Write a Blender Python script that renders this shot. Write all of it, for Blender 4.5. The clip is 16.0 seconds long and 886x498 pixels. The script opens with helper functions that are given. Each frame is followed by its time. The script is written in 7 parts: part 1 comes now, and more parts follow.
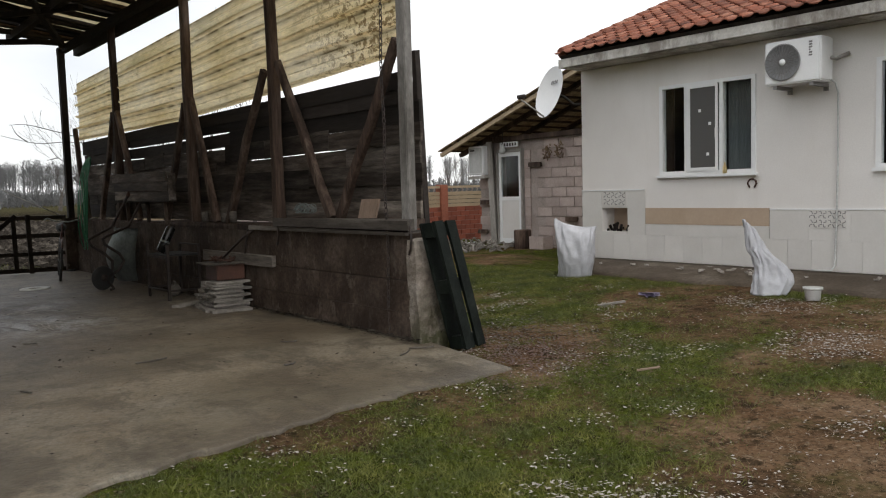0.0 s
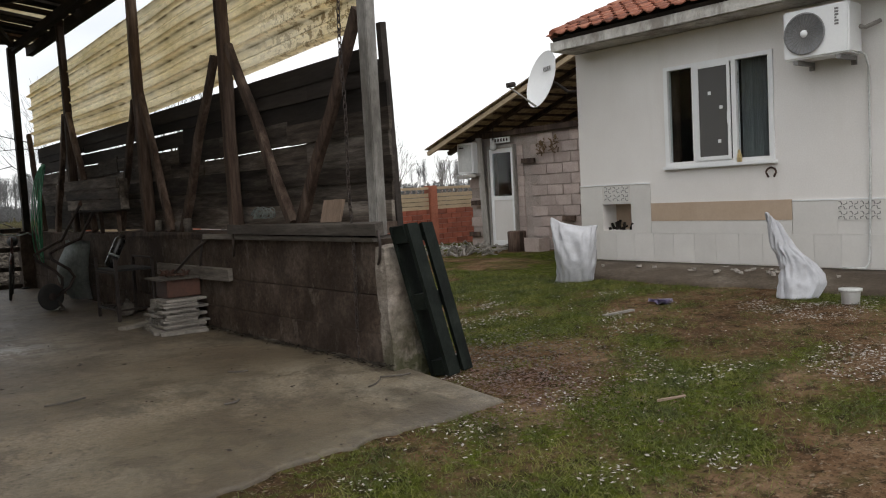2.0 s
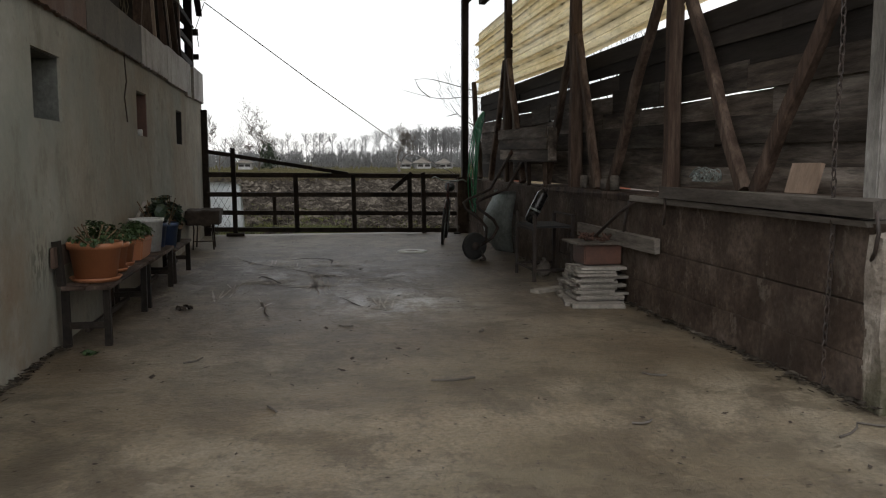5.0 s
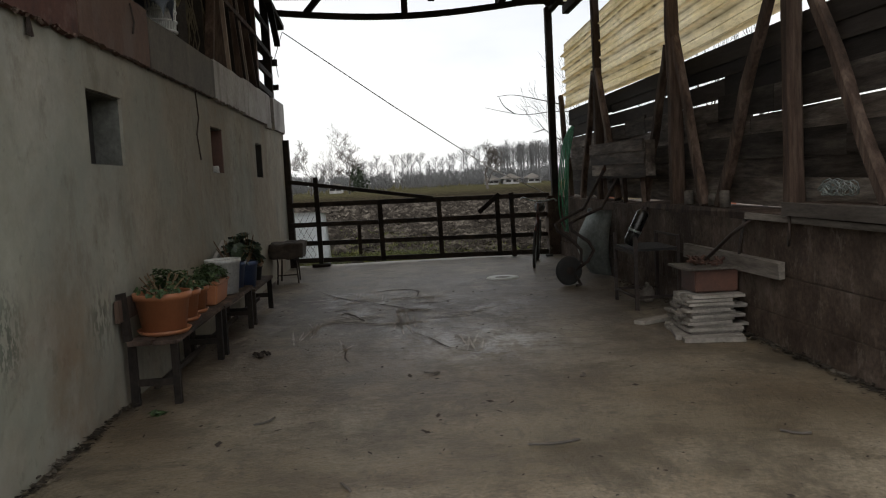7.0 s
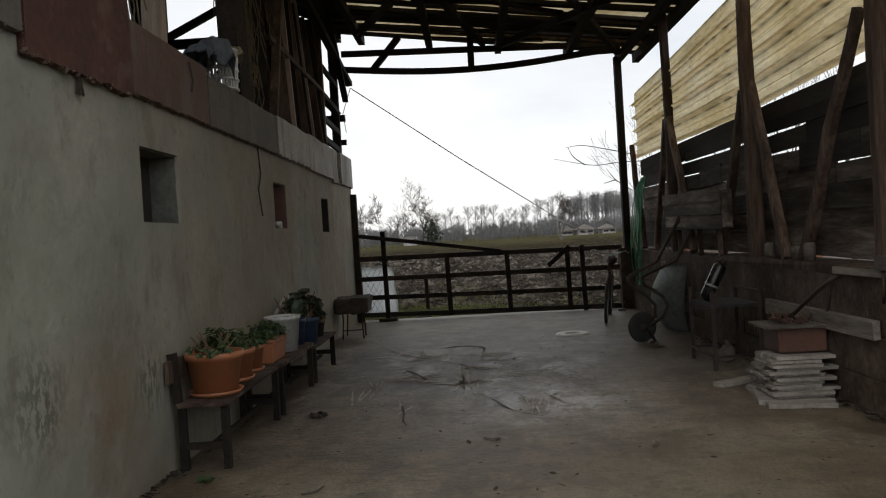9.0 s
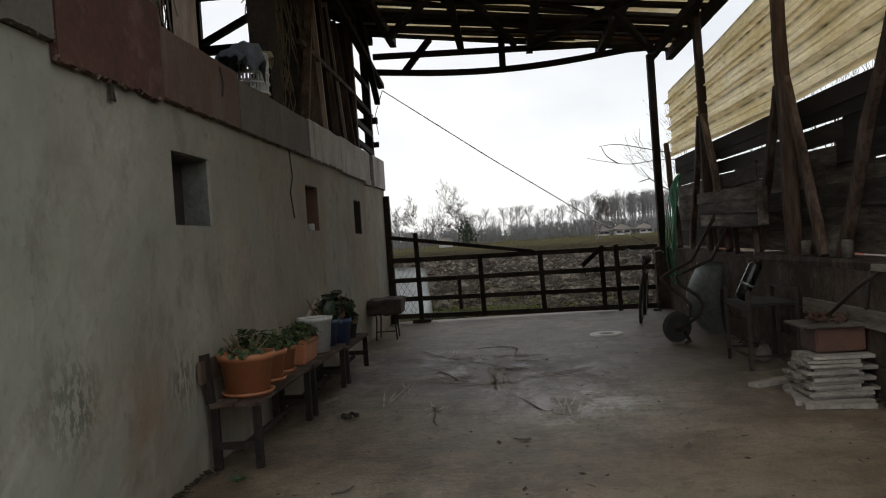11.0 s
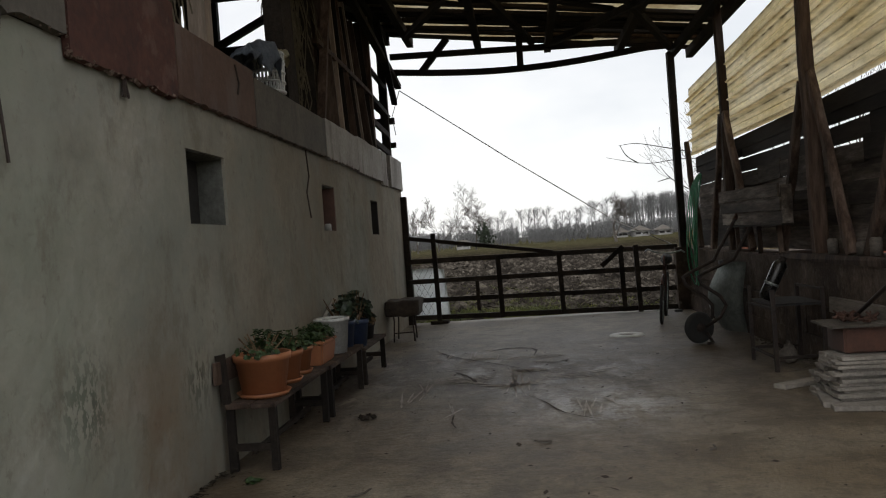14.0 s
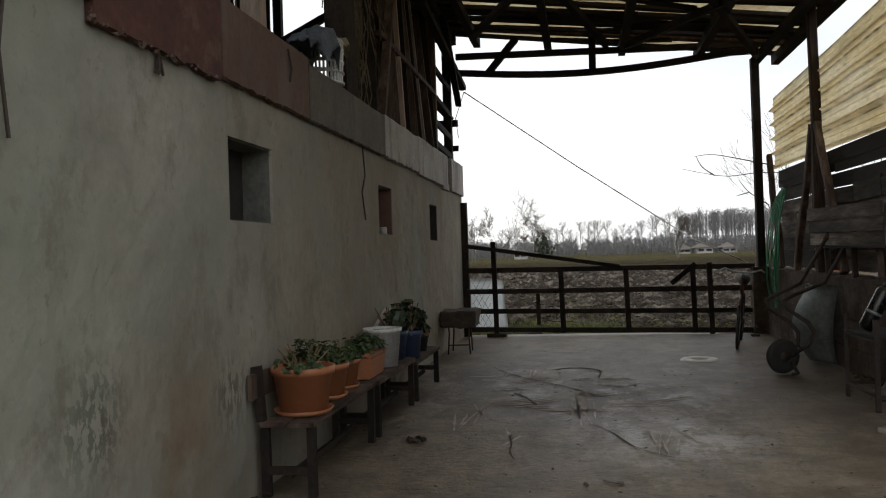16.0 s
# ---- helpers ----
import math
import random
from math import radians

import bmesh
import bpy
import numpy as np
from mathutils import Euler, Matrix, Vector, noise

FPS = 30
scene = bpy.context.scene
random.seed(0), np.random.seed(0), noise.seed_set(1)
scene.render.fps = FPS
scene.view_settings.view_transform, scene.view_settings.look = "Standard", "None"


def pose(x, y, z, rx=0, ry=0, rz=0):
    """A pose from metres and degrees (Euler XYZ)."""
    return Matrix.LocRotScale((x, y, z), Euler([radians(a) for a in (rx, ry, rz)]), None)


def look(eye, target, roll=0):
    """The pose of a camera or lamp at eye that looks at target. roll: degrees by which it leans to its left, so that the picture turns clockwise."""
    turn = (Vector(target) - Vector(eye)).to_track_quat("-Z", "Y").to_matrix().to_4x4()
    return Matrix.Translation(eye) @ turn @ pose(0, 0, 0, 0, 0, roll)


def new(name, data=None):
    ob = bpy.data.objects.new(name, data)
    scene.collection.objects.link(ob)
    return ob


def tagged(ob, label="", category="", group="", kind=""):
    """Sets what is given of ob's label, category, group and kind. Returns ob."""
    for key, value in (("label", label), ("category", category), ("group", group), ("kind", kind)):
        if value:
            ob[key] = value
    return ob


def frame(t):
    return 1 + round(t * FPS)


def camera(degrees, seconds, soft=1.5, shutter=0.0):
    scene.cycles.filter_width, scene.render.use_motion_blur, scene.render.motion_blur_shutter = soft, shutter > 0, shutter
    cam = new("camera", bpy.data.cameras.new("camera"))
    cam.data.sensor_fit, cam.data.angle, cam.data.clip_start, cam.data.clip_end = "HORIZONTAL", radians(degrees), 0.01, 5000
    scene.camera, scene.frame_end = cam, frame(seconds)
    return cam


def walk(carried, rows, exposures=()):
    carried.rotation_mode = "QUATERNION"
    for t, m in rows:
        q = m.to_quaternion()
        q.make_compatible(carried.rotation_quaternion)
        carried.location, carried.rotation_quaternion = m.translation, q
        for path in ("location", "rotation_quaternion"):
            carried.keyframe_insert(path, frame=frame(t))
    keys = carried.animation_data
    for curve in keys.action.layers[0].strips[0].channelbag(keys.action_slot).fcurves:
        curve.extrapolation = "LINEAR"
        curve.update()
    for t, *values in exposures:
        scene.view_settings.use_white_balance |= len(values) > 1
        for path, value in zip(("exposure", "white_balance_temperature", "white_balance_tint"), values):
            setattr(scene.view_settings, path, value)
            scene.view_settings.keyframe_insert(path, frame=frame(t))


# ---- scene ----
cam = camera(57.5, 16.0, soft=1.1)
PATH = [
    (0, (0.247, -0.076, 1.312), (1.513, 1.465, 1.164), -1.6),
    (0.5, (0.469, 0.117, 1.267), (1.819, 1.586, 1.122), -1.3),
    (1, (0.659, 0.352, 1.263), (2.013, 1.817, 1.124), -1.3),
    (1.5, (0.831, 0.543, 1.283), (2.196, 1.997, 1.137), -1.5),
    (2, (1.093, 0.702, 1.249), (2.365, 2.239, 1.109), -3.1),
    (2.5, (1.334, 0.864, 1.269), (2.343, 2.586, 1.139), -3.0),
    (3, (1.485, 1.158, 1.261), (2.381, 2.94, 1.116), -2.8),
    (3.5, (1.582, 1.353, 1.317), (2.296, 3.212, 1.127), -3.9),
    (4, (1.681, 1.542, 1.293), (2.162, 3.473, 1.096), -2.4),
    (4.5, (1.713, 1.714, 1.259), (2.097, 3.665, 1.047), -0.3),
    (5, (1.652, 1.912, 1.245), (1.99, 3.871, 1.03), -0.0),
    (5.2, (1.683, 1.991, 1.24), (2.001, 3.953, 1.02), -0.0),
    (7.3, (1.787, 2.578, 1.328), (1.872, 4.571, 1.179), -3.1),
    (7.5, (1.819, 2.628, 1.314), (1.883, 4.622, 1.182), -3.1),
    (8, (1.86, 2.687, 1.324), (1.855, 4.685, 1.248), -3.3),
    (8.5, (1.85, 2.748, 1.336), (1.817, 4.748, 1.295), -3.4),
    (9, (1.862, 2.746, 1.34), (1.802, 4.744, 1.307), -3.4),
    (11.5, (1.91, 2.748, 1.321), (1.752, 4.741, 1.301), -3.9),
    (12, (1.904, 2.751, 1.311), (1.741, 4.745, 1.295), -3.8),
    (12.5, (1.887, 2.772, 1.308), (1.719, 4.765, 1.293), -3.9),
    (13, (1.907, 2.789, 1.315), (1.717, 4.78, 1.299), -3.7),
    (13.5, (1.927, 2.808, 1.306), (1.735, 4.799, 1.291), -4.0),
    (14, (1.897, 2.835, 1.305), (1.706, 4.826, 1.29), -4.1),
    (14.5, (1.844, 2.899, 1.324), (1.698, 4.893, 1.305), -3.4),
    (15, (1.8, 3.088, 1.332), (1.783, 5.088, 1.305), -3.7),
    (15.5, (1.819, 3.286, 1.324), (1.632, 5.277, 1.325), -2.2),
    (16, (1.798, 3.38, 1.308), (1.468, 5.352, 1.32), -1.8),
]
EXPOSURES = [(0, 0.32), (0.5, 0.27), (1.0, 0.48), (1.5, 0.33), (2.5, 0.46), (3.5, 0.74), (4.0, 0.58), (4.5, 0.84), (5.0, 0.42), (5.2, 0.40), (7.3, 0.28), (9.0, 0.24), (14.5, 0.22), (15.0, 0.32), (16.0, 0.40)]
walk(cam, [(t, look(eye, target, roll)) for t, eye, target, roll in PATH], EXPOSURES)

# ---- world ----
world = bpy.data.worlds.new("overcast_sky")
scene.world = world
world.use_nodes = True
wn, wl = world.node_tree.nodes, world.node_tree.links
sky = wn.new("ShaderNodeTexSky")
sky.sky_type, sky.sun_disc = "NISHITA", False
sky.sun_elevation, sky.sun_rotation = radians(38), radians(200)
clouds_co = wn.new("ShaderNodeTexCoord")
clouds_map = wn.new("ShaderNodeMapping")
clouds_map.inputs["Scale"].default_value = (1.0, 1.0, 2.2)
clouds_map.inputs["Location"].default_value = (1.7, 0.3, 0.5)
clouds = wn.new("ShaderNodeTexNoise")
clouds.inputs["Scale"].default_value, clouds.inputs["Detail"].default_value = 2.2, 5.0
cloud_ramp = wn.new("ShaderNodeValToRGB")
cloud_ramp.color_ramp.elements[0].position, cloud_ramp.color_ramp.elements[0].color = 0.40, (8.0, 8.25, 8.55, 1)
cloud_ramp.color_ramp.elements[1].position, cloud_ramp.color_ramp.elements[1].color = 0.62, (10.6, 10.5, 10.4, 1)
cloud_mix = wn.new("ShaderNodeMix")
cloud_mix.data_type = "RGBA"
cloud_mix.inputs["Factor"].default_value = 0.88
wl.new(clouds_co.outputs["Generated"], clouds_map.inputs["Vector"])
wl.new(clouds_map.outputs["Vector"], clouds.inputs["Vector"])
wl.new(clouds.outputs["Fac"], cloud_ramp.inputs["Fac"])
wl.new(sky.outputs["Color"], cloud_mix.inputs["A"])
wl.new(cloud_ramp.outputs["Color"], cloud_mix.inputs["B"])
# the overcast is brighter on the sun's side, to the south
side = wn.new("ShaderNodeSeparateXYZ")
wl.new(clouds_co.outputs["Generated"], side.inputs["Vector"])
side_ramp = wn.new("ShaderNodeMapRange")
side_ramp.inputs["From Min"].default_value, side_ramp.inputs["From Max"].default_value = 0.3, 1.0
side_ramp.inputs["To Min"].default_value, side_ramp.inputs["To Max"].default_value = 1.04, 0.76
wl.new(side.outputs["Y"], side_ramp.inputs["Value"])
side_mix = wn.new("ShaderNodeVectorMath")
side_mix.operation = "SCALE"
wl.new(cloud_mix.outputs["Result"], side_mix.inputs["Vector"])
wl.new(side_ramp.outputs["Result"], side_mix.inputs["Scale"])
wl.new(side_mix.outputs["Vector"], wn["Background"].inputs["Color"])
wn["Background"].inputs["Strength"].default_value = 0.12
sun = new("sun", bpy.data.lights.new("sun", "SUN"))
sun.data.energy, sun.data.angle, sun.data.color = 0.5, radians(25), (1.0, 0.96, 0.9)
sun.matrix_basis = look((0, 0, 20), (6, 12, 0))


# ---- materials ----
def mat(name, cols, scale=1.5, fine=30.0, rough=0.8, bump=0.3, metal=0.0, rnd=0.0, stretch=(1, 1, 1), contrast=0.25, trans=0.0, spec=0.5, dist=0.01):
    """Two scales of noise over a ramp of colours, with relief; rnd varies the pieces among themselves."""
    m = bpy.data.materials.new(name)
    m.use_nodes = True
    n, l = m.node_tree.nodes, m.node_tree.links
    b = n["Principled BSDF"]
    co, mp = n.new("ShaderNodeTexCoord"), n.new("ShaderNodeMapping")
    mp.inputs["Scale"].default_value = stretch
    l.new(co.outputs["Object"], mp.inputs["Vector"])
    big, small = n.new("ShaderNodeTexNoise"), n.new("ShaderNodeTexNoise")
    big.inputs["Scale"].default_value, big.inputs["Detail"].default_value, big.inputs["Roughness"].default_value = scale, 6, 0.65
    small.inputs["Scale"].default_value, small.inputs["Detail"].default_value, small.inputs["Roughness"].default_value = fine, 5, 0.7
    info = n.new("ShaderNodeObjectInfo")
    shift = n.new("ShaderNodeVectorMath")
    shift.operation = "MULTIPLY_ADD"
    l.new(info.outputs["Random"], shift.inputs[0])
    shift.inputs[1].default_value = (7.3 if rnd else 0, 3.1 if rnd else 0, 5.7 if rnd else 0)
    l.new(mp.outputs["Vector"], shift.inputs[2])
    for t in (big, small):
        l.new(shift.outputs["Vector"], t.inputs["Vector"])
    ramp = n.new("ShaderNodeValToRGB")
    els = ramp.color_ramp.elements
    for i, c in enumerate(cols):
        pos = 0.32 + 0.36 * i / max(1, len(cols) - 1)
        e = els[i] if i < 2 else els.new(pos)
        e.position, e.color = pos, (*c, 1)
    l.new(big.outputs["Fac"], ramp.inputs["Fac"])
    fr = n.new("ShaderNodeMapRange")
    fr.inputs["From Min"].default_value, fr.inputs["From Max"].default_value = 0.3, 0.7
    fr.inputs["To Min"].default_value, fr.inputs["To Max"].default_value = 1 - contrast, 1 + contrast
    l.new(small.outputs["Fac"], fr.inputs["Value"])
    rr = n.new("ShaderNodeMapRange")
    rr.inputs["To Min"].default_value, rr.inputs["To Max"].default_value = 1 - rnd, 1 + rnd
    l.new(info.outputs["Random"], rr.inputs["Value"])
    mul = n.new("ShaderNodeMath")
    mul.operation = "MULTIPLY"
    l.new(fr.outputs["Result"], mul.inputs[0])
    l.new(rr.outputs["Result"], mul.inputs[1])
    hsv = n.new("ShaderNodeHueSaturation")
    l.new(ramp.outputs["Color"], hsv.inputs["Color"])
    l.new(mul.outputs["Value"], hsv.inputs["Value"])
    l.new(hsv.outputs["Color"], b.inputs["Base Color"])
    ro = n.new("ShaderNodeMapRange")
    ro.inputs["To Min"].default_value, ro.inputs["To Max"].default_value = max(0.02, rough - 0.15), min(1, rough + 0.15)
    l.new(big.outputs["Fac"], ro.inputs["Value"])
    l.new(ro.outputs["Result"], b.inputs["Roughness"])
    b.inputs["Metallic"].default_value = metal
    b.inputs["Specular IOR Level"].default_value = spec
    if trans:
        tr = n.new("ShaderNodeBsdfTranslucent")
        l.new(hsv.outputs["Color"], tr.inputs["Color"])
        mx = n.new("ShaderNodeMixShader")
        mx.inputs["Fac"].default_value = trans
        l.new(b.outputs["BSDF"], mx.inputs[1])
        l.new(tr.outputs["BSDF"], mx.inputs[2])
        l.new(mx.outputs["Shader"], n["Material Output"].inputs["Surface"])
    if bump:
        bp = n.new("ShaderNodeBump")
        bp.inputs["Strength"].default_value, bp.inputs["Distance"].default_value = bump, dist
        l.new(small.outputs["Fac"], bp.inputs["Height"])
        l.new(bp.outputs["Normal"], b.inputs["Normal"])
    return m


def glass(name, tint=(0.8, 0.85, 0.85)):
    m = bpy.data.materials.new(name)
    m.use_nodes = True
    b = m.node_tree.nodes["Principled BSDF"]
    b.inputs["Base Color"].default_value = (*tint, 1)
    b.inputs["Roughness"].default_value = 0.03
    b.inputs["Transmission Weight"].default_value = 1.0
    b.inputs["IOR"].default_value = 1.28
    b.inputs["Specular IOR Level"].default_value = 0.9
    return m


def tint(m, mask, colour, factor=1.0):
    """Lays a colour over a material's base colour where mask, a node socket, is high."""
    n, l = m.node_tree.nodes, m.node_tree.links
    b = n["Principled BSDF"]
    mx = n.new("ShaderNodeMix")
    mx.data_type = "RGBA"
    if factor < 1:
        k = n.new("ShaderNodeMath")
        k.operation = "MULTIPLY"
        k.inputs[1].default_value = factor
        l.new(mask, k.inputs[0])
        mask = k.outputs["Value"]
    l.new(mask, mx.inputs["Factor"])
    l.new(b.inputs["Base Color"].links[0].from_socket, mx.inputs["A"])
    mx.inputs["B"].default_value = (*colour, 1)
    l.new(mx.outputs["Result"], b.inputs["Base Color"])
    for node in n:
        if node.bl_idname == "ShaderNodeBsdfTranslucent":
            l.new(mx.outputs["Result"], node.inputs["Color"])


def blotch(m, scale, lo, hi, stretch=(1, 1, 1), detail=6, rough=0.65, near=None, reach=0.3, seed=0.0):
    """A mask of blotches; near and reach keep it round one place."""
    n, l = m.node_tree.nodes, m.node_tree.links
    co, mp, t, r = n.new("ShaderNodeTexCoord"), n.new("ShaderNodeMapping"), n.new("ShaderNodeTexNoise"), n.new("ShaderNodeMapRange")
    mp.inputs["Scale"].default_value, mp.inputs["Location"].default_value = stretch, (seed, seed * 1.7, seed * 0.6)
    t.inputs["Scale"].default_value, t.inputs["Detail"].default_value, t.inputs["Roughness"].default_value = scale, detail, rough
    r.inputs["From Min"].default_value, r.inputs["From Max"].default_value = lo, hi
    l.new(co.outputs["Object"], mp.inputs["Vector"])
    l.new(mp.outputs["Vector"], t.inputs["Vector"])
    l.new(t.outputs["Fac"], r.inputs["Value"])
    if near is None:
        return r.outputs["Result"]
    d, f, k = n.new("ShaderNodeVectorMath"), n.new("ShaderNodeMapRange"), n.new("ShaderNodeMath")
    d.operation, k.operation = "DISTANCE", "MULTIPLY"
    l.new(co.outputs["Object"], d.inputs[0])
    d.inputs[1].default_value = near
    f.inputs["From Min"].default_value, f.inputs["From Max"].default_value = reach, reach * 0.3
    l.new(d.outputs["Value"], f.inputs["Value"])
    l.new(f.outputs["Result"], k.inputs[0])
    l.new(r.outputs["Result"], k.inputs[1])
    return k.outputs["Value"]


def relief(m, scale, strength, dist, stretch=(1, 1, 1)):
    """A second, larger relief under the fine one."""
    n, l = m.node_tree.nodes, m.node_tree.links
    b = n["Principled BSDF"]
    co, mp, t, bp = n.new("ShaderNodeTexCoord"), n.new("ShaderNodeMapping"), n.new("ShaderNodeTexNoise"), n.new("ShaderNodeBump")
    mp.inputs["Scale"].default_value = stretch
    t.inputs["Scale"].default_value, t.inputs["Detail"].default_value = scale, 3
    bp.inputs["Strength"].default_value, bp.inputs["Distance"].default_value = strength, dist
    l.new(co.outputs["Object"], mp.inputs["Vector"])
    l.new(mp.outputs["Vector"], t.inputs["Vector"])
    l.new(t.outputs["Fac"], bp.inputs["Height"])
    if b.inputs["Normal"].links:
        l.new(b.inputs["Normal"].links[0].from_socket, bp.inputs["Normal"])
    l.new(bp.outputs["Normal"], b.inputs["Normal"])


def wet(m, mask, value):
    """Smoother where mask is high."""
    n, l = m.node_tree.nodes, m.node_tree.links
    b = n["Principled BSDF"]
    mx = n.new("ShaderNodeMix")
    l.new(mask, mx.inputs["Factor"])
    l.new(b.inputs["Roughness"].links[0].from_socket, mx.inputs["A"])
    mx.inputs["B"].default_value = value
    l.new(mx.outputs["Result"], b.inputs["Roughness"])


M = {}
M["plaster"] = mat("weathered_plaster", [(0.20, 0.182, 0.145), (0.275, 0.256, 0.212), (0.34, 0.322, 0.276)], 1.1, 17, 0.92, 0.6, contrast=0.13, spec=0.2)
M["slab"] = mat("damp_concrete", [(0.083, 0.058, 0.035), (0.129, 0.099, 0.063), (0.172, 0.14, 0.096), (0.206, 0.175, 0.126)], 0.8, 46, 0.57, 0.6, contrast=0.45, spec=0.5)
M["concrete"] = mat("old_concrete", [(0.034, 0.023, 0.017), (0.07, 0.05, 0.038), (0.125, 0.096, 0.077)], 2.2, 26, 0.92, 0.8, contrast=0.38, spec=0.15)
M["concrete_light"] = mat("pale_concrete", [(0.10, 0.09, 0.078), (0.185, 0.172, 0.155), (0.27, 0.255, 0.235)], 4, 34, 0.92, 0.7, contrast=0.3, stretch=(1, 1, 0.35))
M["plank_y"] = mat("weathered_planks", [(0.022, 0.016, 0.012), (0.078, 0.062, 0.05), (0.20, 0.172, 0.146)], 4, 26, 0.88, 0.7, rnd=0.65, stretch=(1, 0.12, 1), contrast=0.55, spec=0.2)
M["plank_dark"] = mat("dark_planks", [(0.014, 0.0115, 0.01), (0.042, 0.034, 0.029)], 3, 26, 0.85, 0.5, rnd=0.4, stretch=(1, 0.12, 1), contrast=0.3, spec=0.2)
M["timber"] = mat("dark_timber", [(0.02, 0.013, 0.0095), (0.066, 0.043, 0.032), (0.15, 0.11, 0.086)], 5, 34, 0.85, 0.7, rnd=0.4, stretch=(1, 1, 0.12), contrast=0.35, spec=0.2)
M["timber_black"] = mat("blackish_timber", [(0.009, 0.007, 0.006), (0.03, 0.023, 0.018)], 3, 30, 0.85, 0.5, rnd=0.4, contrast=0.35, spec=0.2)
M["timber_pale"] = mat("bare_timber", [(0.16, 0.12, 0.09), (0.28, 0.22, 0.17)], 4, 30, 0.8, 0.4, rnd=0.3, stretch=(1, 1, 0.12), contrast=0.3)
M["yellow"] = mat("mossy_yellow_sheet", [(0.66, 0.52, 0.26), (0.84, 0.71, 0.44), (0.90, 0.81, 0.60)], 1.3, 16, 0.6, 0.2, stretch=(1, 0.35, 1.6), contrast=0.15, trans=0.7)
M["sheet"] = mat("translucent_sheet", [(0.22, 0.13, 0.05), (0.44, 0.36, 0.21), (0.58, 0.52, 0.38)], 1.0, 12, 0.5, 0.1, contrast=0.2, trans=0.5)
M["panel_red"] = mat("oxide_red_panel", [(0.03, 0.0095, 0.0065), (0.058, 0.019, 0.0125), (0.08, 0.03, 0.02)], 2.5, 20, 0.8, 0.3, contrast=0.2)
M["panel_pink"] = mat("faded_red_panel", [(0.07, 0.036, 0.025), (0.12, 0.07, 0.05)], 2, 20, 0.85, 0.3, contrast=0.2)
M["panel_grey"] = mat("grey_panel", [(0.06, 0.052, 0.042), (0.125, 0.108, 0.088)], 2, 22, 0.85, 0.3, contrast=0.2)
M["panel_pale"] = mat("pale_panel", [(0.26, 0.24, 0.22), (0.38, 0.36, 0.34)], 2, 22, 0.85, 0.3, contrast=0.2)
M["house"] = mat("warm_white_render", [(0.69, 0.655, 0.62), (0.76, 0.73, 0.70)], 0.7, 60, 0.92, 0.2, contrast=0.05)
M["tile_wall"] = mat("glazed_plinth_tile", [(0.61, 0.585, 0.55), (0.67, 0.645, 0.61)], 2, 40, 0.35, 0.05, rnd=0.04, contrast=0.03)
M["tile_tan"] = mat("tan_plinth_tile", [(0.43, 0.325, 0.235), (0.48, 0.37, 0.28)], 2, 40, 0.4, 0.05, contrast=0.05)
M["ornament"] = mat("grey_ornament", [(0.16, 0.15, 0.15), (0.24, 0.23, 0.22)], 3, 40, 0.5, 0.05)
M["white"] = mat("white_plastic", [(0.74, 0.74, 0.74), (0.80, 0.80, 0.79)], 2, 40, 0.4, 0.03, contrast=0.03)
M["eave"] = mat("stained_eave_concrete", [(0.38, 0.35, 0.31), (0.58, 0.56, 0.52)], 2.5, 22, 0.9, 0.4, contrast=0.15)
M["rooftile"] = mat("clay_roof_tile", [(0.13, 0.042, 0.024), (0.25, 0.085, 0.048), (0.33, 0.155, 0.10)], 2, 30, 0.85, 0.35, rnd=0.4, contrast=0.3)
M["block"] = mat("pink_grey_block", [(0.34, 0.27, 0.24), (0.45, 0.37, 0.335)], 3, 35, 0.95, 0.5, rnd=0.14, contrast=0.15)
M["mortar"] = mat("mortar", [(0.26, 0.215, 0.19), (0.36, 0.305, 0.275)], 4, 40, 0.95, 0.5)
M["brick"] = mat("red_fence_brick", [(0.19, 0.05, 0.028), (0.30, 0.088, 0.05)], 3, 30, 0.85, 0.3, rnd=0.2, contrast=0.15)
M["fence_pillar"] = mat("orange_red_pillar", [(0.27, 0.08, 0.044), (0.34, 0.12, 0.068)], 2, 30, 0.8, 0.2)
M["fence_panel"] = mat("sand_fence_panel", [(0.33, 0.245, 0.15), (0.43, 0.335, 0.22)], 2, 30, 0.85, 0.3)
M["dark"] = mat("dark_interior", [(0.015, 0.013, 0.012), (0.03, 0.027, 0.025)], 2, 20, 0.9, 0.2)
M["iron"] = mat("dark_painted_iron", [(0.022, 0.018, 0.017), (0.05, 0.038, 0.032)], 4, 40, 0.7, 0.3, contrast=0.3, spec=0.2)
M["glass"] = glass("window_glass")
M["screen"] = bpy.data.materials.new("insect_screen")
M["screen"].use_nodes = True
screen_nodes = M["screen"].node_tree.nodes
screen_nodes["Principled BSDF"].inputs["Base Color"].default_value = (0.11, 0.105, 0.10, 1)
screen_nodes["Principled BSDF"].inputs["Roughness"].default_value = 0.7
screen_nodes["Principled BSDF"].inputs["Alpha"].default_value = 0.75
M["curtain"] = mat("net_curtain", [(0.36, 0.37, 0.37), (0.46, 0.475, 0.475)], 3, 30, 0.9, 0.1, stretch=(1, 6, 0.2), contrast=0.25)
M["coping"] = mat("grey_weathered_coping", [(0.06, 0.05, 0.042), (0.115, 0.10, 0.086), (0.19, 0.17, 0.148)], 3, 30, 0.9, 0.6, rnd=0.2, stretch=(1, 0.15, 1), contrast=0.35, spec=0.2)
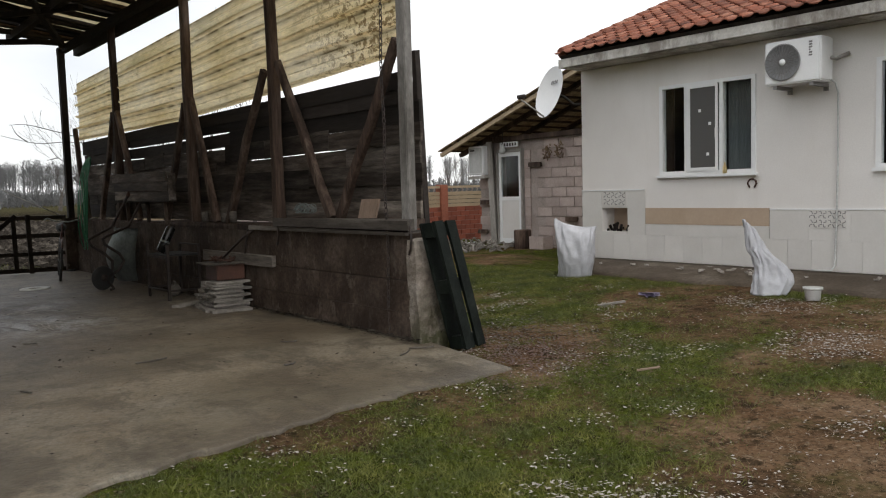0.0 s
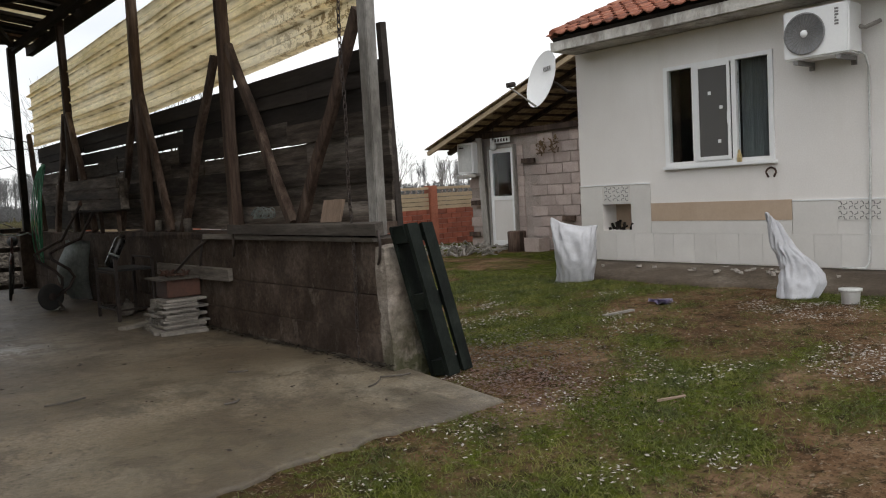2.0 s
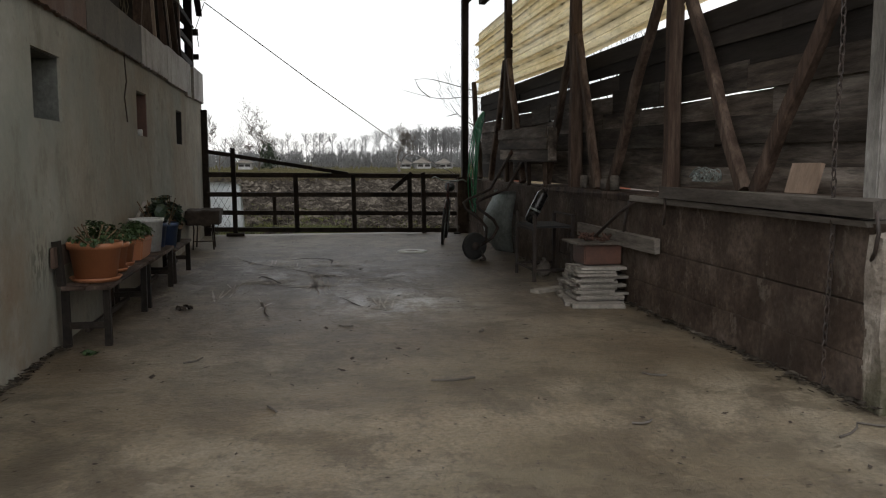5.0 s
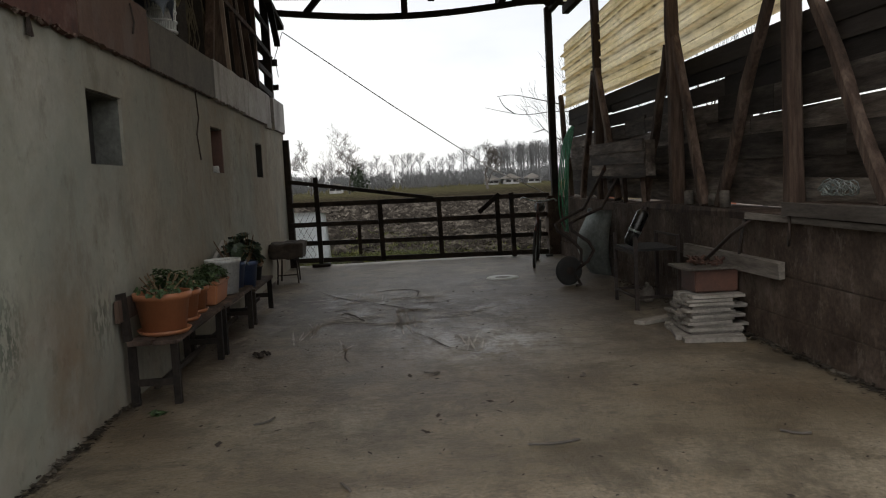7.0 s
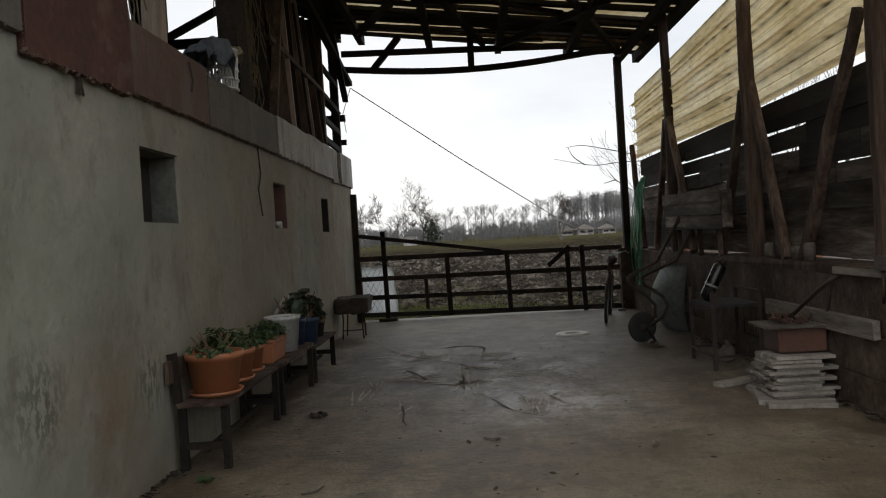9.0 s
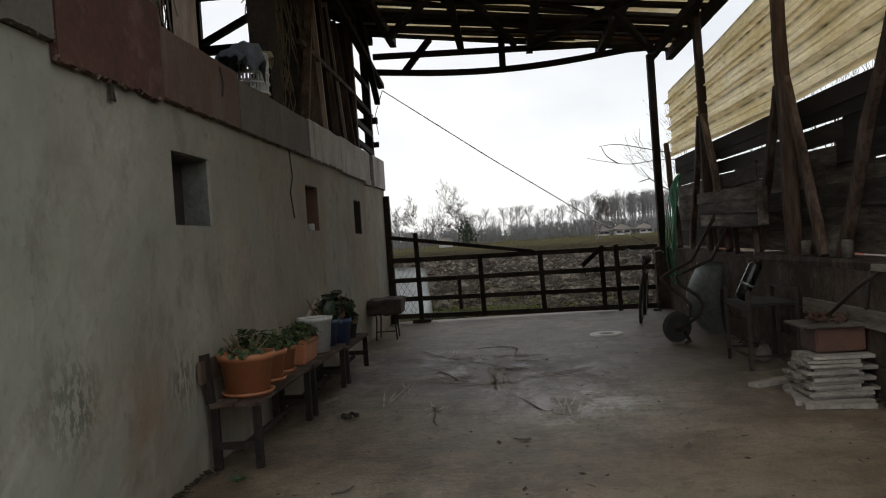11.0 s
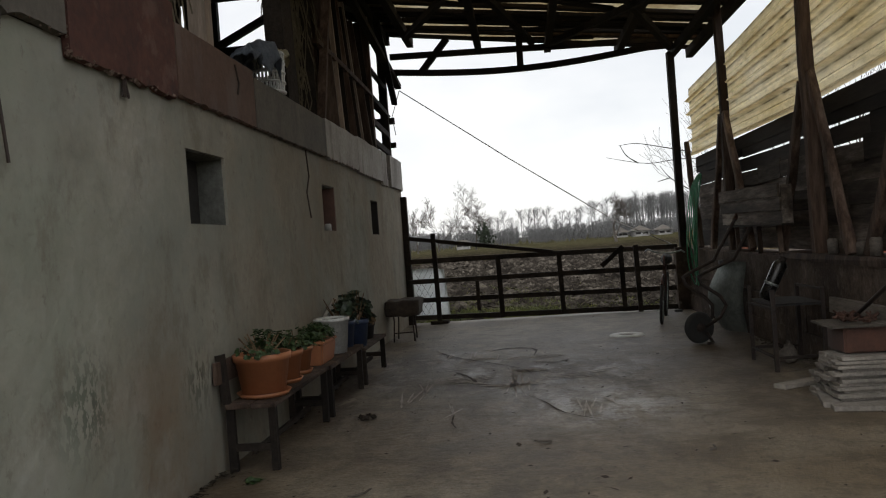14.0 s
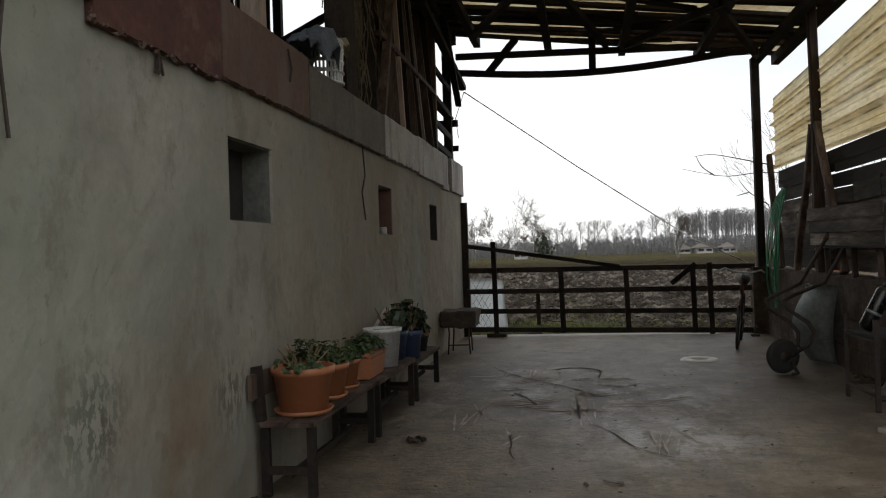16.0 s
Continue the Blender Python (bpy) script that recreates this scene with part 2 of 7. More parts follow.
M["bike_red"] = mat("dull_dark_red_paint", [(0.03, 0.012, 0.01), (0.07, 0.022, 0.018)], 6, 40, 0.5, 0.1)
M["pot"] = mat("terracotta_plastic", [(0.29, 0.108, 0.046), (0.36, 0.14, 0.064)], 4, 40, 0.5, 0.05, contrast=0.08)
M["leaf"] = mat("geranium_leaf", [(0.013, 0.03, 0.009), (0.028, 0.056, 0.014), (0.05, 0.074, 0.018)], 14, 60, 0.55, 0.1, contrast=0.25)
M["leaf_dark"] = mat("dark_leaf", [(0.009, 0.02, 0.01), (0.025, 0.045, 0.02)], 12, 60, 0.5, 0.1, contrast=0.25)
M["soil"] = mat("potting_soil", [(0.02, 0.014, 0.01), (0.05, 0.036, 0.026)], 20, 60, 0.95, 0.6)
M["bucket_white"] = mat("dull_white_bucket", [(0.42, 0.42, 0.40), (0.55, 0.55, 0.53)], 4, 40, 0.5, 0.05)
M["blue"] = mat("dark_blue_plastic", [(0.03, 0.045, 0.09), (0.05, 0.075, 0.14)], 4, 40, 0.45, 0.05)
M["galv"] = mat("dull_galvanised_sheet", [(0.14, 0.165, 0.155), (0.27, 0.30, 0.285), (0.36, 0.385, 0.37)], 3, 24, 0.55, 0.15, metal=0.5, contrast=0.15)
M["hose"] = mat("green_hose", [(0.012, 0.12, 0.05), (0.03, 0.22, 0.10)], 6, 40, 0.4, 0.05)
M["rubber"] = mat("black_rubber", [(0.012, 0.012, 0.012), (0.025, 0.024, 0.023)], 8, 50, 0.8, 0.3)
M["rust"] = mat("rusty_iron", [(0.03, 0.014, 0.01), (0.075, 0.033, 0.02)], 8, 60, 0.85, 0.5, contrast=0.3)
M["rust_chain"] = mat("dark_chain_iron", [(0.018, 0.013, 0.011), (0.05, 0.032, 0.024)], 8, 60, 0.7, 0.3)
M["shiny"] = mat("dark_polished_metal", [(0.012, 0.012, 0.012), (0.05, 0.048, 0.046)], 9, 40, 0.28, 0.1, metal=0.7)
M["pale_slat"] = mat("pale_dusty_slats", [(0.15, 0.135, 0.118), (0.27, 0.245, 0.215)], 5, 40, 0.9, 0.3, rnd=0.2, contrast=0.2)
M["tin"] = mat("brown_tin", [(0.058, 0.026, 0.018), (0.105, 0.046, 0.03)], 4, 40, 0.6, 0.2, contrast=0.2)
M["board_tan"] = mat("bare_tan_board", [(0.17, 0.115, 0.08), (0.27, 0.195, 0.145)], 4, 40, 0.85, 0.3, stretch=(1, 1, 0.15), contrast=0.2)
M["pallet"] = mat("black_green_plastic", [(0.003, 0.004, 0.0036), (0.006, 0.009, 0.007), (0.016, 0.02, 0.016)], 5, 30, 0.6, 0.3, contrast=0.3, spec=0.2)
M["bag"] = mat("white_woven_sack", [(0.42, 0.42, 0.44), (0.57, 0.57, 0.60)], 5, 120, 0.34, 0.1, contrast=0.08)
M["litter"] = mat("purple_white_film", [(0.20, 0.13, 0.30), (0.50, 0.47, 0.55)], 14, 60, 0.4, 0.1)
M["frame_grey"] = mat("old_door_frame", [(0.22, 0.20, 0.18), (0.38, 0.36, 0.33)], 4, 40, 0.85, 0.4, stretch=(1, 1, 0.2), contrast=0.25)
M["fan"] = mat("fan_grille", [(0.20, 0.20, 0.205), (0.27, 0.27, 0.275)], 4, 40, 0.5, 0.05)
M["bark"] = mat("winter_bark", [(0.06, 0.05, 0.042), (0.12, 0.105, 0.09)], 3, 20, 0.95, 0.3, contrast=0.25)
# paler than the near bark: distance haze put into the base colour
M["bark_far"] = mat("haze_paled_bark", [(0.10, 0.10, 0.10), (0.17, 0.168, 0.166)], 0.3, 4, 0.95, 0, contrast=0.2)
M["ivy"] = mat("ivy", [(0.01, 0.018, 0.008), (0.03, 0.042, 0.02)], 2, 8, 0.8, 0.2)
M["hay"] = mat("dry_hay", [(0.05, 0.04, 0.025), (0.13, 0.105, 0.065)], 6, 40, 0.95, 0.3, contrast=0.3)
M["blade"] = mat("grass_blades", [(0.032, 0.042, 0.006), (0.09, 0.106, 0.012), (0.17, 0.162, 0.03)], 2.5, 40, 0.7, 0, contrast=0.25)
M["straw"] = mat("dead_grass", [(0.085, 0.05, 0.028), (0.22, 0.15, 0.085)], 4, 40, 0.9, 0, contrast=0.3)
M["chip"] = mat("pale_wood_chips", [(0.22, 0.19, 0.165), (0.42, 0.385, 0.345)], 9, 60, 0.9, 0, contrast=0.25)
M["clod"] = mat("turned_soil", [(0.012, 0.0105, 0.009), (0.04, 0.034, 0.028), (0.14, 0.122, 0.10)], 1.2, 14, 0.95, 0.6, contrast=0.5, spec=0.0)
M["cloth"] = mat("grey_blue_cloth", [(0.10, 0.12, 0.15), (0.22, 0.24, 0.27)], 6, 60, 0.95, 0.3)
M["cloth_yellow"] = mat("yellowish_cloth", [(0.26, 0.22, 0.12), (0.42, 0.38, 0.28)], 6, 60, 0.95, 0.3)
M["sacking"] = mat("white_film", [(0.72, 0.74, 0.75), (0.84, 0.85, 0.85)], 3, 30, 0.5, 0.2, contrast=0.1)
M["far_wall"] = mat("far_house_wall", [(0.26, 0.25, 0.24), (0.40, 0.39, 0.38)], 1, 5, 0.9, 0)
M["wall_end"] = mat("crumbling_concrete", [(0.13, 0.105, 0.085), (0.24, 0.205, 0.17), (0.34, 0.30, 0.26)], 3, 26, 0.92, 0.8, contrast=0.3, spec=0.15, dist=0.02)
M["walk"] = mat("muddy_concrete", [(0.052, 0.038, 0.026), (0.092, 0.072, 0.053), (0.145, 0.12, 0.095)], 1.6, 24, 0.9, 0.6, contrast=0.3, spec=0.2)
M["shed_sheet"] = mat("weathered_shed_sheet", [(0.14, 0.10, 0.06), (0.28, 0.22, 0.14), (0.42, 0.36, 0.25)], 6, 20, 0.85, 0.3, contrast=0.4, trans=0.4)
M["lining"] = mat("shade_darkened_cement", [(0.085, 0.085, 0.075), (0.15, 0.15, 0.135)], 3, 30, 0.92, 0.5, contrast=0.25, spec=0.15)
M["crumb"] = mat("crumbled_pink_mortar", [(0.09, 0.058, 0.044), (0.20, 0.15, 0.125)], 9, 40, 0.95, 0.6, contrast=0.3, spec=0.1)
M["room"] = mat("dim_room", [(0.14, 0.14, 0.14), (0.20, 0.20, 0.19)], 2, 10, 0.9, 0.1)

# stains and wear of the slab, the plaster and the concrete, plus painted light on the plaster
tint(M["slab"], blotch(M["slab"], 0.35, 0.52, 0.66, detail=10, rough=0.72, seed=3), (0.185, 0.172, 0.142), 0.45)
tint(M["slab"], blotch(M["slab"], 0.9, 0.51, 0.62, (1, 0.5, 1), 11, 0.75, seed=9), (0.05, 0.039, 0.026), 0.85)
tint(M["slab"], blotch(M["slab"], 1.1, 0.42, 0.62, seed=5, near=(2.6, 4.9, 0), reach=3.4), (0.098, 0.08, 0.05), 0.7)
tint(M["slab"], blotch(M["slab"], 7.0, 0.60, 0.66, (1, 0.4, 1), 8, 0.7, seed=2), (0.045, 0.036, 0.026), 0.55)
tint(M["slab"], blotch(M["slab"], 9.0, 0.60, 0.66, (0.4, 1, 1), 9, 0.75, seed=14), (0.20, 0.18, 0.145), 0.2)
tint(M["slab"], blotch(M["slab"], 19.0, 0.70, 0.735, (1, 0.8, 1), 4, 0.6, seed=1), (0.03, 0.024, 0.018), 0.8)
tint(M["slab"], blotch(M["slab"], 5.0, 0.56, 0.62, (1, 0.16, 1), 5, 0.7, near=(1.6, 9.6, 0), reach=2.6, seed=41), (0.18, 0.163, 0.135), 0.3)
tint(M["slab"], blotch(M["slab"], 0.7, 0.47, 0.60, (1.3, 0.6, 1), 7, 0.7, near=(1.9, 11.5, 0), reach=4.5, seed=27), (0.07, 0.053, 0.035), 0.75)
tint(M["slab"], blotch(M["slab"], 6.0, 0.47, 0.56, (1, 0.6, 1), 9, 0.75, near=(2.35, 9.5, 0), reach=0.8, seed=61), (0.27, 0.255, 0.225), 0.6)
tint(M["slab"], blotch(M["slab"], 6.0, 0.52, 0.60, (1, 0.5, 1), 9, 0.75, near=(2.45, 8.4, 0), reach=0.8, seed=63), (0.26, 0.24, 0.21), 0.55)
tint(M["slab"], blotch(M["slab"], 1.6, 0.50, 0.57, (1.2, 0.8, 1), 12, 0.78, near=(1.7, 11.0, 0), reach=4.2, seed=71), (0.058, 0.037, 0.022), 0.85)
tint(M["slab"], blotch(M["slab"], 3.2, 0.54, 0.60, (1, 0.6, 1), 12, 0.78, seed=73), (0.058, 0.044, 0.03), 0.55)
tint(M["slab"], blotch(M["slab"], 14.0, 0.57, 0.63, (1, 0.5, 1), 8, 0.75, seed=75, near=(2.0, 10.5, 0), reach=4.5), (0.24, 0.205, 0.155), 0.4)
tint(M["slab"], blotch(M["slab"], 2.2, 0.50, 0.56, (0.8, 1.2, 1), 12, 0.8, seed=81), (0.06, 0.044, 0.027), 0.6)
tint(M["slab"], blotch(M["slab"], 1.3, 0.50, 0.55, (1.4, 0.7, 1), 13, 0.8, near=(0.9, 10.5, 0), reach=4.0, seed=85), (0.045, 0.027, 0.014), 0.9)
tint(M["slab"], blotch(M["slab"], 34.0, 0.66, 0.70, (1, 0.8, 1), 3, 0.6, seed=88), (0.028, 0.02, 0.014), 0.8)
wet(M["slab"], blotch(M["slab"], 5.0, 0.47, 0.55, (1, 0.6, 1), 8, 0.75, seed=7, near=(2.45, 9.0, 0), reach=1.0), 0.3)
wet(M["slab"], blotch(M["slab"], 2.6, 0.52, 0.60, (1, 0.6, 1), 9, 0.75, seed=17, near=(1.6, 11.0, 0), reach=3.0), 0.42)
relief(M["slab"], 2.5, 0.25, 0.03)
relief(M["slab"], 16.0, 0.4, 0.02)
tint(M["plaster"], blotch(M["plaster"], 1.6, 0.46, 0.70, (1, 1.2, 0.4), seed=4), (0.15, 0.125, 0.095), 0.35)
tint(M["plaster"], blotch(M["plaster"], 0.7, 0.50, 0.66, seed=8), (0.29, 0.285, 0.26), 0.6)
tint(M["plaster"], blotch(M["plaster"], 1.4, 0.36, 0.55, seed=12, near=(0, 6.9, 0.05), reach=1.15), (0.15, 0.095, 0.058), 0.85)
tint(M["plaster"], blotch(M["plaster"], 24.0, 0.47, 0.53, (1, 1, 0.6), 3, seed=6, near=(0, 6.1, 0.72), reach=0.30), (0.035, 0.037, 0.027), 0.95)
tint(M["plaster"], blotch(M["plaster"], 24.0, 0.49, 0.54, (1, 1, 0.4), 3, seed=16, near=(0, 7.33, 0.58), reach=0.28), (0.035, 0.024, 0.016), 0.95)
tint(M["plaster"], blotch(M["plaster"], 5.0, 0.62, 0.68, seed=31), (0.10, 0.08, 0.06), 0.5)
# browner, darker plaster along the roofed part: canopy shade painted in
tint(M["plaster"], blotch(M["plaster"], 0.5, 0.36, 0.6, seed=44, near=(0, 12.5, 1.2), reach=6.5), (0.20, 0.155, 0.108), 0.75)
# cooler plaster at the open front end: sky light painted in
tint(M["plaster"], blotch(M["plaster"], 1.3, 0.30, 0.62, seed=19, near=(0, 4.9, 1.3), reach=3.4), (0.235, 0.25, 0.20), 0.75)
relief(M["plaster"], 2.2, 0.5, 0.09)
tint(M["plaster"], blotch(M["plaster"], 0.6, 0.46, 0.6, detail=9, rough=0.7, seed=52), (0.20, 0.208, 0.18), 0.6)
tint(M["plaster"], blotch(M["plaster"], 2.6, 0.54, 0.64, (1, 1, 0.6), 9, 0.75, seed=57), (0.145, 0.122, 0.093), 0.5)
relief(M["plaster"], 7.0, 0.4, 0.03)
tint(M["plaster"], blotch(M["plaster"], 11.0, 0.60, 0.66, (1, 1, 0.8), 8, 0.75, seed=77), (0.12, 0.10, 0.075), 0.4)
tint(M["concrete"], blotch(M["concrete"], 2.0, 0.48, 0.66, (1, 1, 0.2), seed=4), (0.035, 0.025, 0.018), 0.7)
tint(M["concrete"], blotch(M["concrete"], 1.0, 0.56, 0.68, seed=2), (0.14, 0.115, 0.094), 0.6)
tint(M["concrete"], blotch(M["concrete"], 7.0, 0.56, 0.62, (1, 1, 0.6), 9, 0.78, seed=12), (0.17, 0.145, 0.12), 0.5)
tint(M["concrete"], blotch(M["concrete"], 0.8, 0.5, 0.6, (1, 1, 0.7), 8, 0.7, seed=22), (0.03, 0.021, 0.016), 0.6)
relief(M["concrete"], 5.0, 0.6, 0.04)
tint(M["concrete_light"], blotch(M["concrete_light"], 3.0, 0.40, 0.6, seed=2, near=(4.7, 5.4, -0.1), reach=0.5), (0.05, 0.06, 0.02), 0.9)
tint(M["concrete_light"], blotch(M["concrete_light"], 5.0, 0.55, 0.65, (1, 1, 0.3), seed=6), (0.10, 0.085, 0.07), 0.6)
relief(M["bag"], 9.0, 0.3, 0.03)
tint(M["wall_end"], blotch(M["wall_end"], 3.0, 0.36, 0.5, seed=2, near=(4.7, 5.4, -0.1), reach=0.6), (0.04, 0.042, 0.015), 0.9)
relief(M["wall_end"], 14.0, 0.7, 0.03)
tint(M["walk"], blotch(M["walk"], 1.5, 0.50, 0.62, (1, 0.5, 1), 9, 0.7, seed=3), (0.055, 0.042, 0.03), 0.7)
tint(M["eave"], blotch(M["eave"], 2.2, 0.48, 0.60, (1, 1, 0.4), 8, 0.7, seed=3), (0.17, 0.145, 0.12), 0.75)
tint(M["house"], blotch(M["house"], 1.2, 0.52, 0.72, (1, 1, 0.2), seed=6), (0.55, 0.51, 0.45), 0.35)
tint(M["panel_red"], blotch(M["panel_red"], 4.0, 0.56, 0.64, seed=3), (0.15, 0.095, 0.075), 0.4)
tint(M["panel_pink"], blotch(M["panel_pink"], 3.0, 0.54, 0.64, (1, 1, 0.3), seed=3), (0.12, 0.09, 0.075), 0.6)
tint(M["panel_pale"], blotch(M["panel_pale"], 3.0, 0.52, 0.64, (1, 1, 0.3), seed=3), (0.12, 0.10, 0.09), 0.6)
tint(M["panel_grey"], blotch(M["panel_grey"], 3.0, 0.52, 0.64, (1, 1, 0.3), seed=5), (0.05, 0.043, 0.037), 0.6)
tint(M["yellow"], blotch(M["yellow"], 1.6, 0.54, 0.66, (1, 0.5, 2), seed=5), (0.26, 0.22, 0.09), 0.35)
rib_dirt_shade = M["yellow"].node_tree.nodes.new("ShaderNodeAttribute")
rib_dirt_shade.attribute_name = "rib_dirt_shade"
tint(M["yellow"], blotch(M["yellow"], 5.0, 0.56, 0.66, (1, 0.4, 1.6), 8, 0.7, seed=15), (0.34, 0.26, 0.12), 0.35)
tint(M["yellow"], blotch(M["yellow"], 16.0, 0.50, 0.56, (1, 0.7, 1), 6, 0.7, seed=25, near=(4.7, 6.2, 3.1), reach=1.7), (0.17, 0.10, 0.03), 0.85)
tint(M["yellow"], blotch(M["yellow"], 9.0, 0.57, 0.63, (1, 0.4, 1), 7, 0.75, seed=33), (0.30, 0.21, 0.09), 0.3)
# lines along the ribs: lodged dirt, deepened to paint the ribs' own shadow
tint(M["yellow"], rib_dirt_shade.outputs["Fac"], (0.09, 0.065, 0.025), 0.95)
tint(M["rooftile"], blotch(M["rooftile"], 3.0, 0.5, 0.66, seed=5), (0.09, 0.05, 0.035), 0.5)
tint(M["block"], blotch(M["block"], 4.0, 0.55, 0.66, seed=5), (0.22, 0.18, 0.16), 0.5)


# ---- building helpers ----
def box(bm, c, s, rot=None, jitter=0.0):
    """A box at c of size s, turned by the matrix rot."""
    vs = []
    for dx, dy, dz in ((-1, -1, -1), (1, -1, -1), (1, 1, -1), (-1, 1, -1), (-1, -1, 1), (1, -1, 1), (1, 1, 1), (-1, 1, 1)):
        v = Vector((dx * s[0] / 2, dy * s[1] / 2, dz * s[2] / 2))
        if jitter:
            v += Vector([random.uniform(-jitter, jitter) for _ in range(3)])
        if rot is not None:
            v = rot @ v
        vs.append(bm.verts.new(v + Vector(c)))
    for f in ((3, 2, 1, 0), (4, 5, 6, 7), (0, 1, 5, 4), (1, 2, 6, 5), (2, 3, 7, 6), (3, 0, 4, 7)):
        bm.faces.new([vs[i] for i in f])


def span(bm, x0, x1, y0, y1, z0, z1, jitter=0.0):
    box(bm, ((x0 + x1) / 2, (y0 + y1) / 2, (z0 + z1) / 2), (abs(x1 - x0), abs(y1 - y0), abs(z1 - z0)), None, jitter)


def beam(bm, p, q, w, h, jitter=0.004, up=(0, 0, 1)):
    """A squared timber from p to q; w across, h along up."""
    p, q = Vector(p), Vector(q)
    d = (q - p).normalized()
    side = d.cross(Vector(up))
    if side.length < 1e-3:
        side = d.cross(Vector((0, 1, 0)))
    side.normalize()
    rot = Matrix((side, d, side.cross(d))).transposed()
    box(bm, (p + q) / 2, (w, (q - p).length, h), rot, jitter)


def tube(bm, pts, r, seg=8, ends=True):
    """A round bar along pts; r is one radius or one for each point."""
    pts = [Vector(p) for p in pts]
    rs = [r] * len(pts) if isinstance(r, (int, float)) else r
    rings, ref = [], None
    for i, p in enumerate(pts):
        d = (pts[min(i + 1, len(pts) - 1)] - pts[max(i - 1, 0)]).normalized()
        if ref is None:
            ref = d.orthogonal().normalized()
        ref = (ref - d * ref.dot(d)).normalized()
        b = d.cross(ref)
        rings.append([bm.verts.new(p + rs[i] * (math.cos(a) * ref + math.sin(a) * b)) for a in [2 * math.pi * k / seg for k in range(seg)]])
    for a, b in zip(rings, rings[1:]):
        for k in range(seg):
            f = bm.faces.new((a[k], a[(k + 1) % seg], b[(k + 1) % seg], b[k]))
            f.smooth = seg > 5
    if ends and seg > 2:
        bm.faces.new(rings[0][::-1])
        bm.faces.new(rings[-1])


def lathe(bm, profile, c, seg=28, turn=None):
    """A turned shape: profile rows (radius, height) about an upright axis through c."""
    rings = []
    for r, z in profile:
        ring = []
        for k in range(seg):
            a = 2 * math.pi * k / seg
            v = Vector((max(r, 1e-4) * math.cos(a), max(r, 1e-4) * math.sin(a), z))
            if turn is not None:
                v = turn @ v
            ring.append(bm.verts.new(v + Vector(c)))
        rings.append(ring)
    for a, b in zip(rings, rings[1:]):
        for k in range(seg):
            bm.faces.new((a[k], a[(k + 1) % seg], b[(k + 1) % seg], b[k])).smooth = True


def flow(pts, n=4):
    """A smooth run through pts."""
    pts, out = [Vector(p) for p in pts], []
    for i in range(len(pts) - 1):
        p0, p1, p2, p3 = [pts[max(0, min(len(pts) - 1, i + d))] for d in (-1, 0, 1, 2)]
        for u in range(n):
            t = u / n
            out.append(0.5 * ((2 * p1) + (p2 - p0) * t + (2 * p0 - 5 * p1 + 4 * p2 - p3) * t * t + (3 * p1 - p0 - 3 * p2 + p3) * t ** 3))
    return out + [pts[-1]]


def mesh_of(name, bm, material):
    me = bpy.data.meshes.new(name)
    bm.to_mesh(me)
    bm.free()
    me.materials.append(M[material] if isinstance(material, str) else material)
    return me


def thing(name, at, label, category, group="", kind=""):
    ob = new(name)
    ob.empty_display_size = 0.1
    ob.matrix_basis = Matrix.Translation(at)
    return tagged(ob, label, category, group, kind)


def hang(ob, parent):
    ob.parent = parent
    ob.matrix_parent_inverse = Matrix() if parent.parent else parent.matrix_basis.inverted()
    return ob


def part(name, bm, material, parent, label=""):
    """Links a bmesh, built in world places, as one mesh under a thing or a part."""
    return tagged(hang(new(name, mesh_of(name, bm, material)), parent), label)


def solid(name, bm, material, label="", category="", group="", kind=""):
    return tagged(new(name, mesh_of(name, bm, material)), label, category, group, kind)


def bevel(bm, w, seg=2):
    bmesh.ops.bevel(bm, geom=bm.edges[:], offset=w, segments=seg, affect="EDGES", clamp_overlap=True)


def B(*spans, jitter=0.0, round_off=0.0):
    bm = bmesh.new()
    for s in spans:
        span(bm, *s, jitter=jitter)
    if round_off:
        bevel(bm, round_off)
    return bm


def P(p, q, w, h, up=(0, 0, 1), jitter=0.004):
    bm = bmesh.new()
    beam(bm, p, q, w, h, jitter, up)
    return bm


def T(pts, r, seg=8):
    bm = bmesh.new()
    tube(bm, pts, r, seg)
    return bm


def L(profile, c, seg=28, turn=None):
    bm = bmesh.new()
    lathe(bm, profile, c, seg, turn)
    return bm


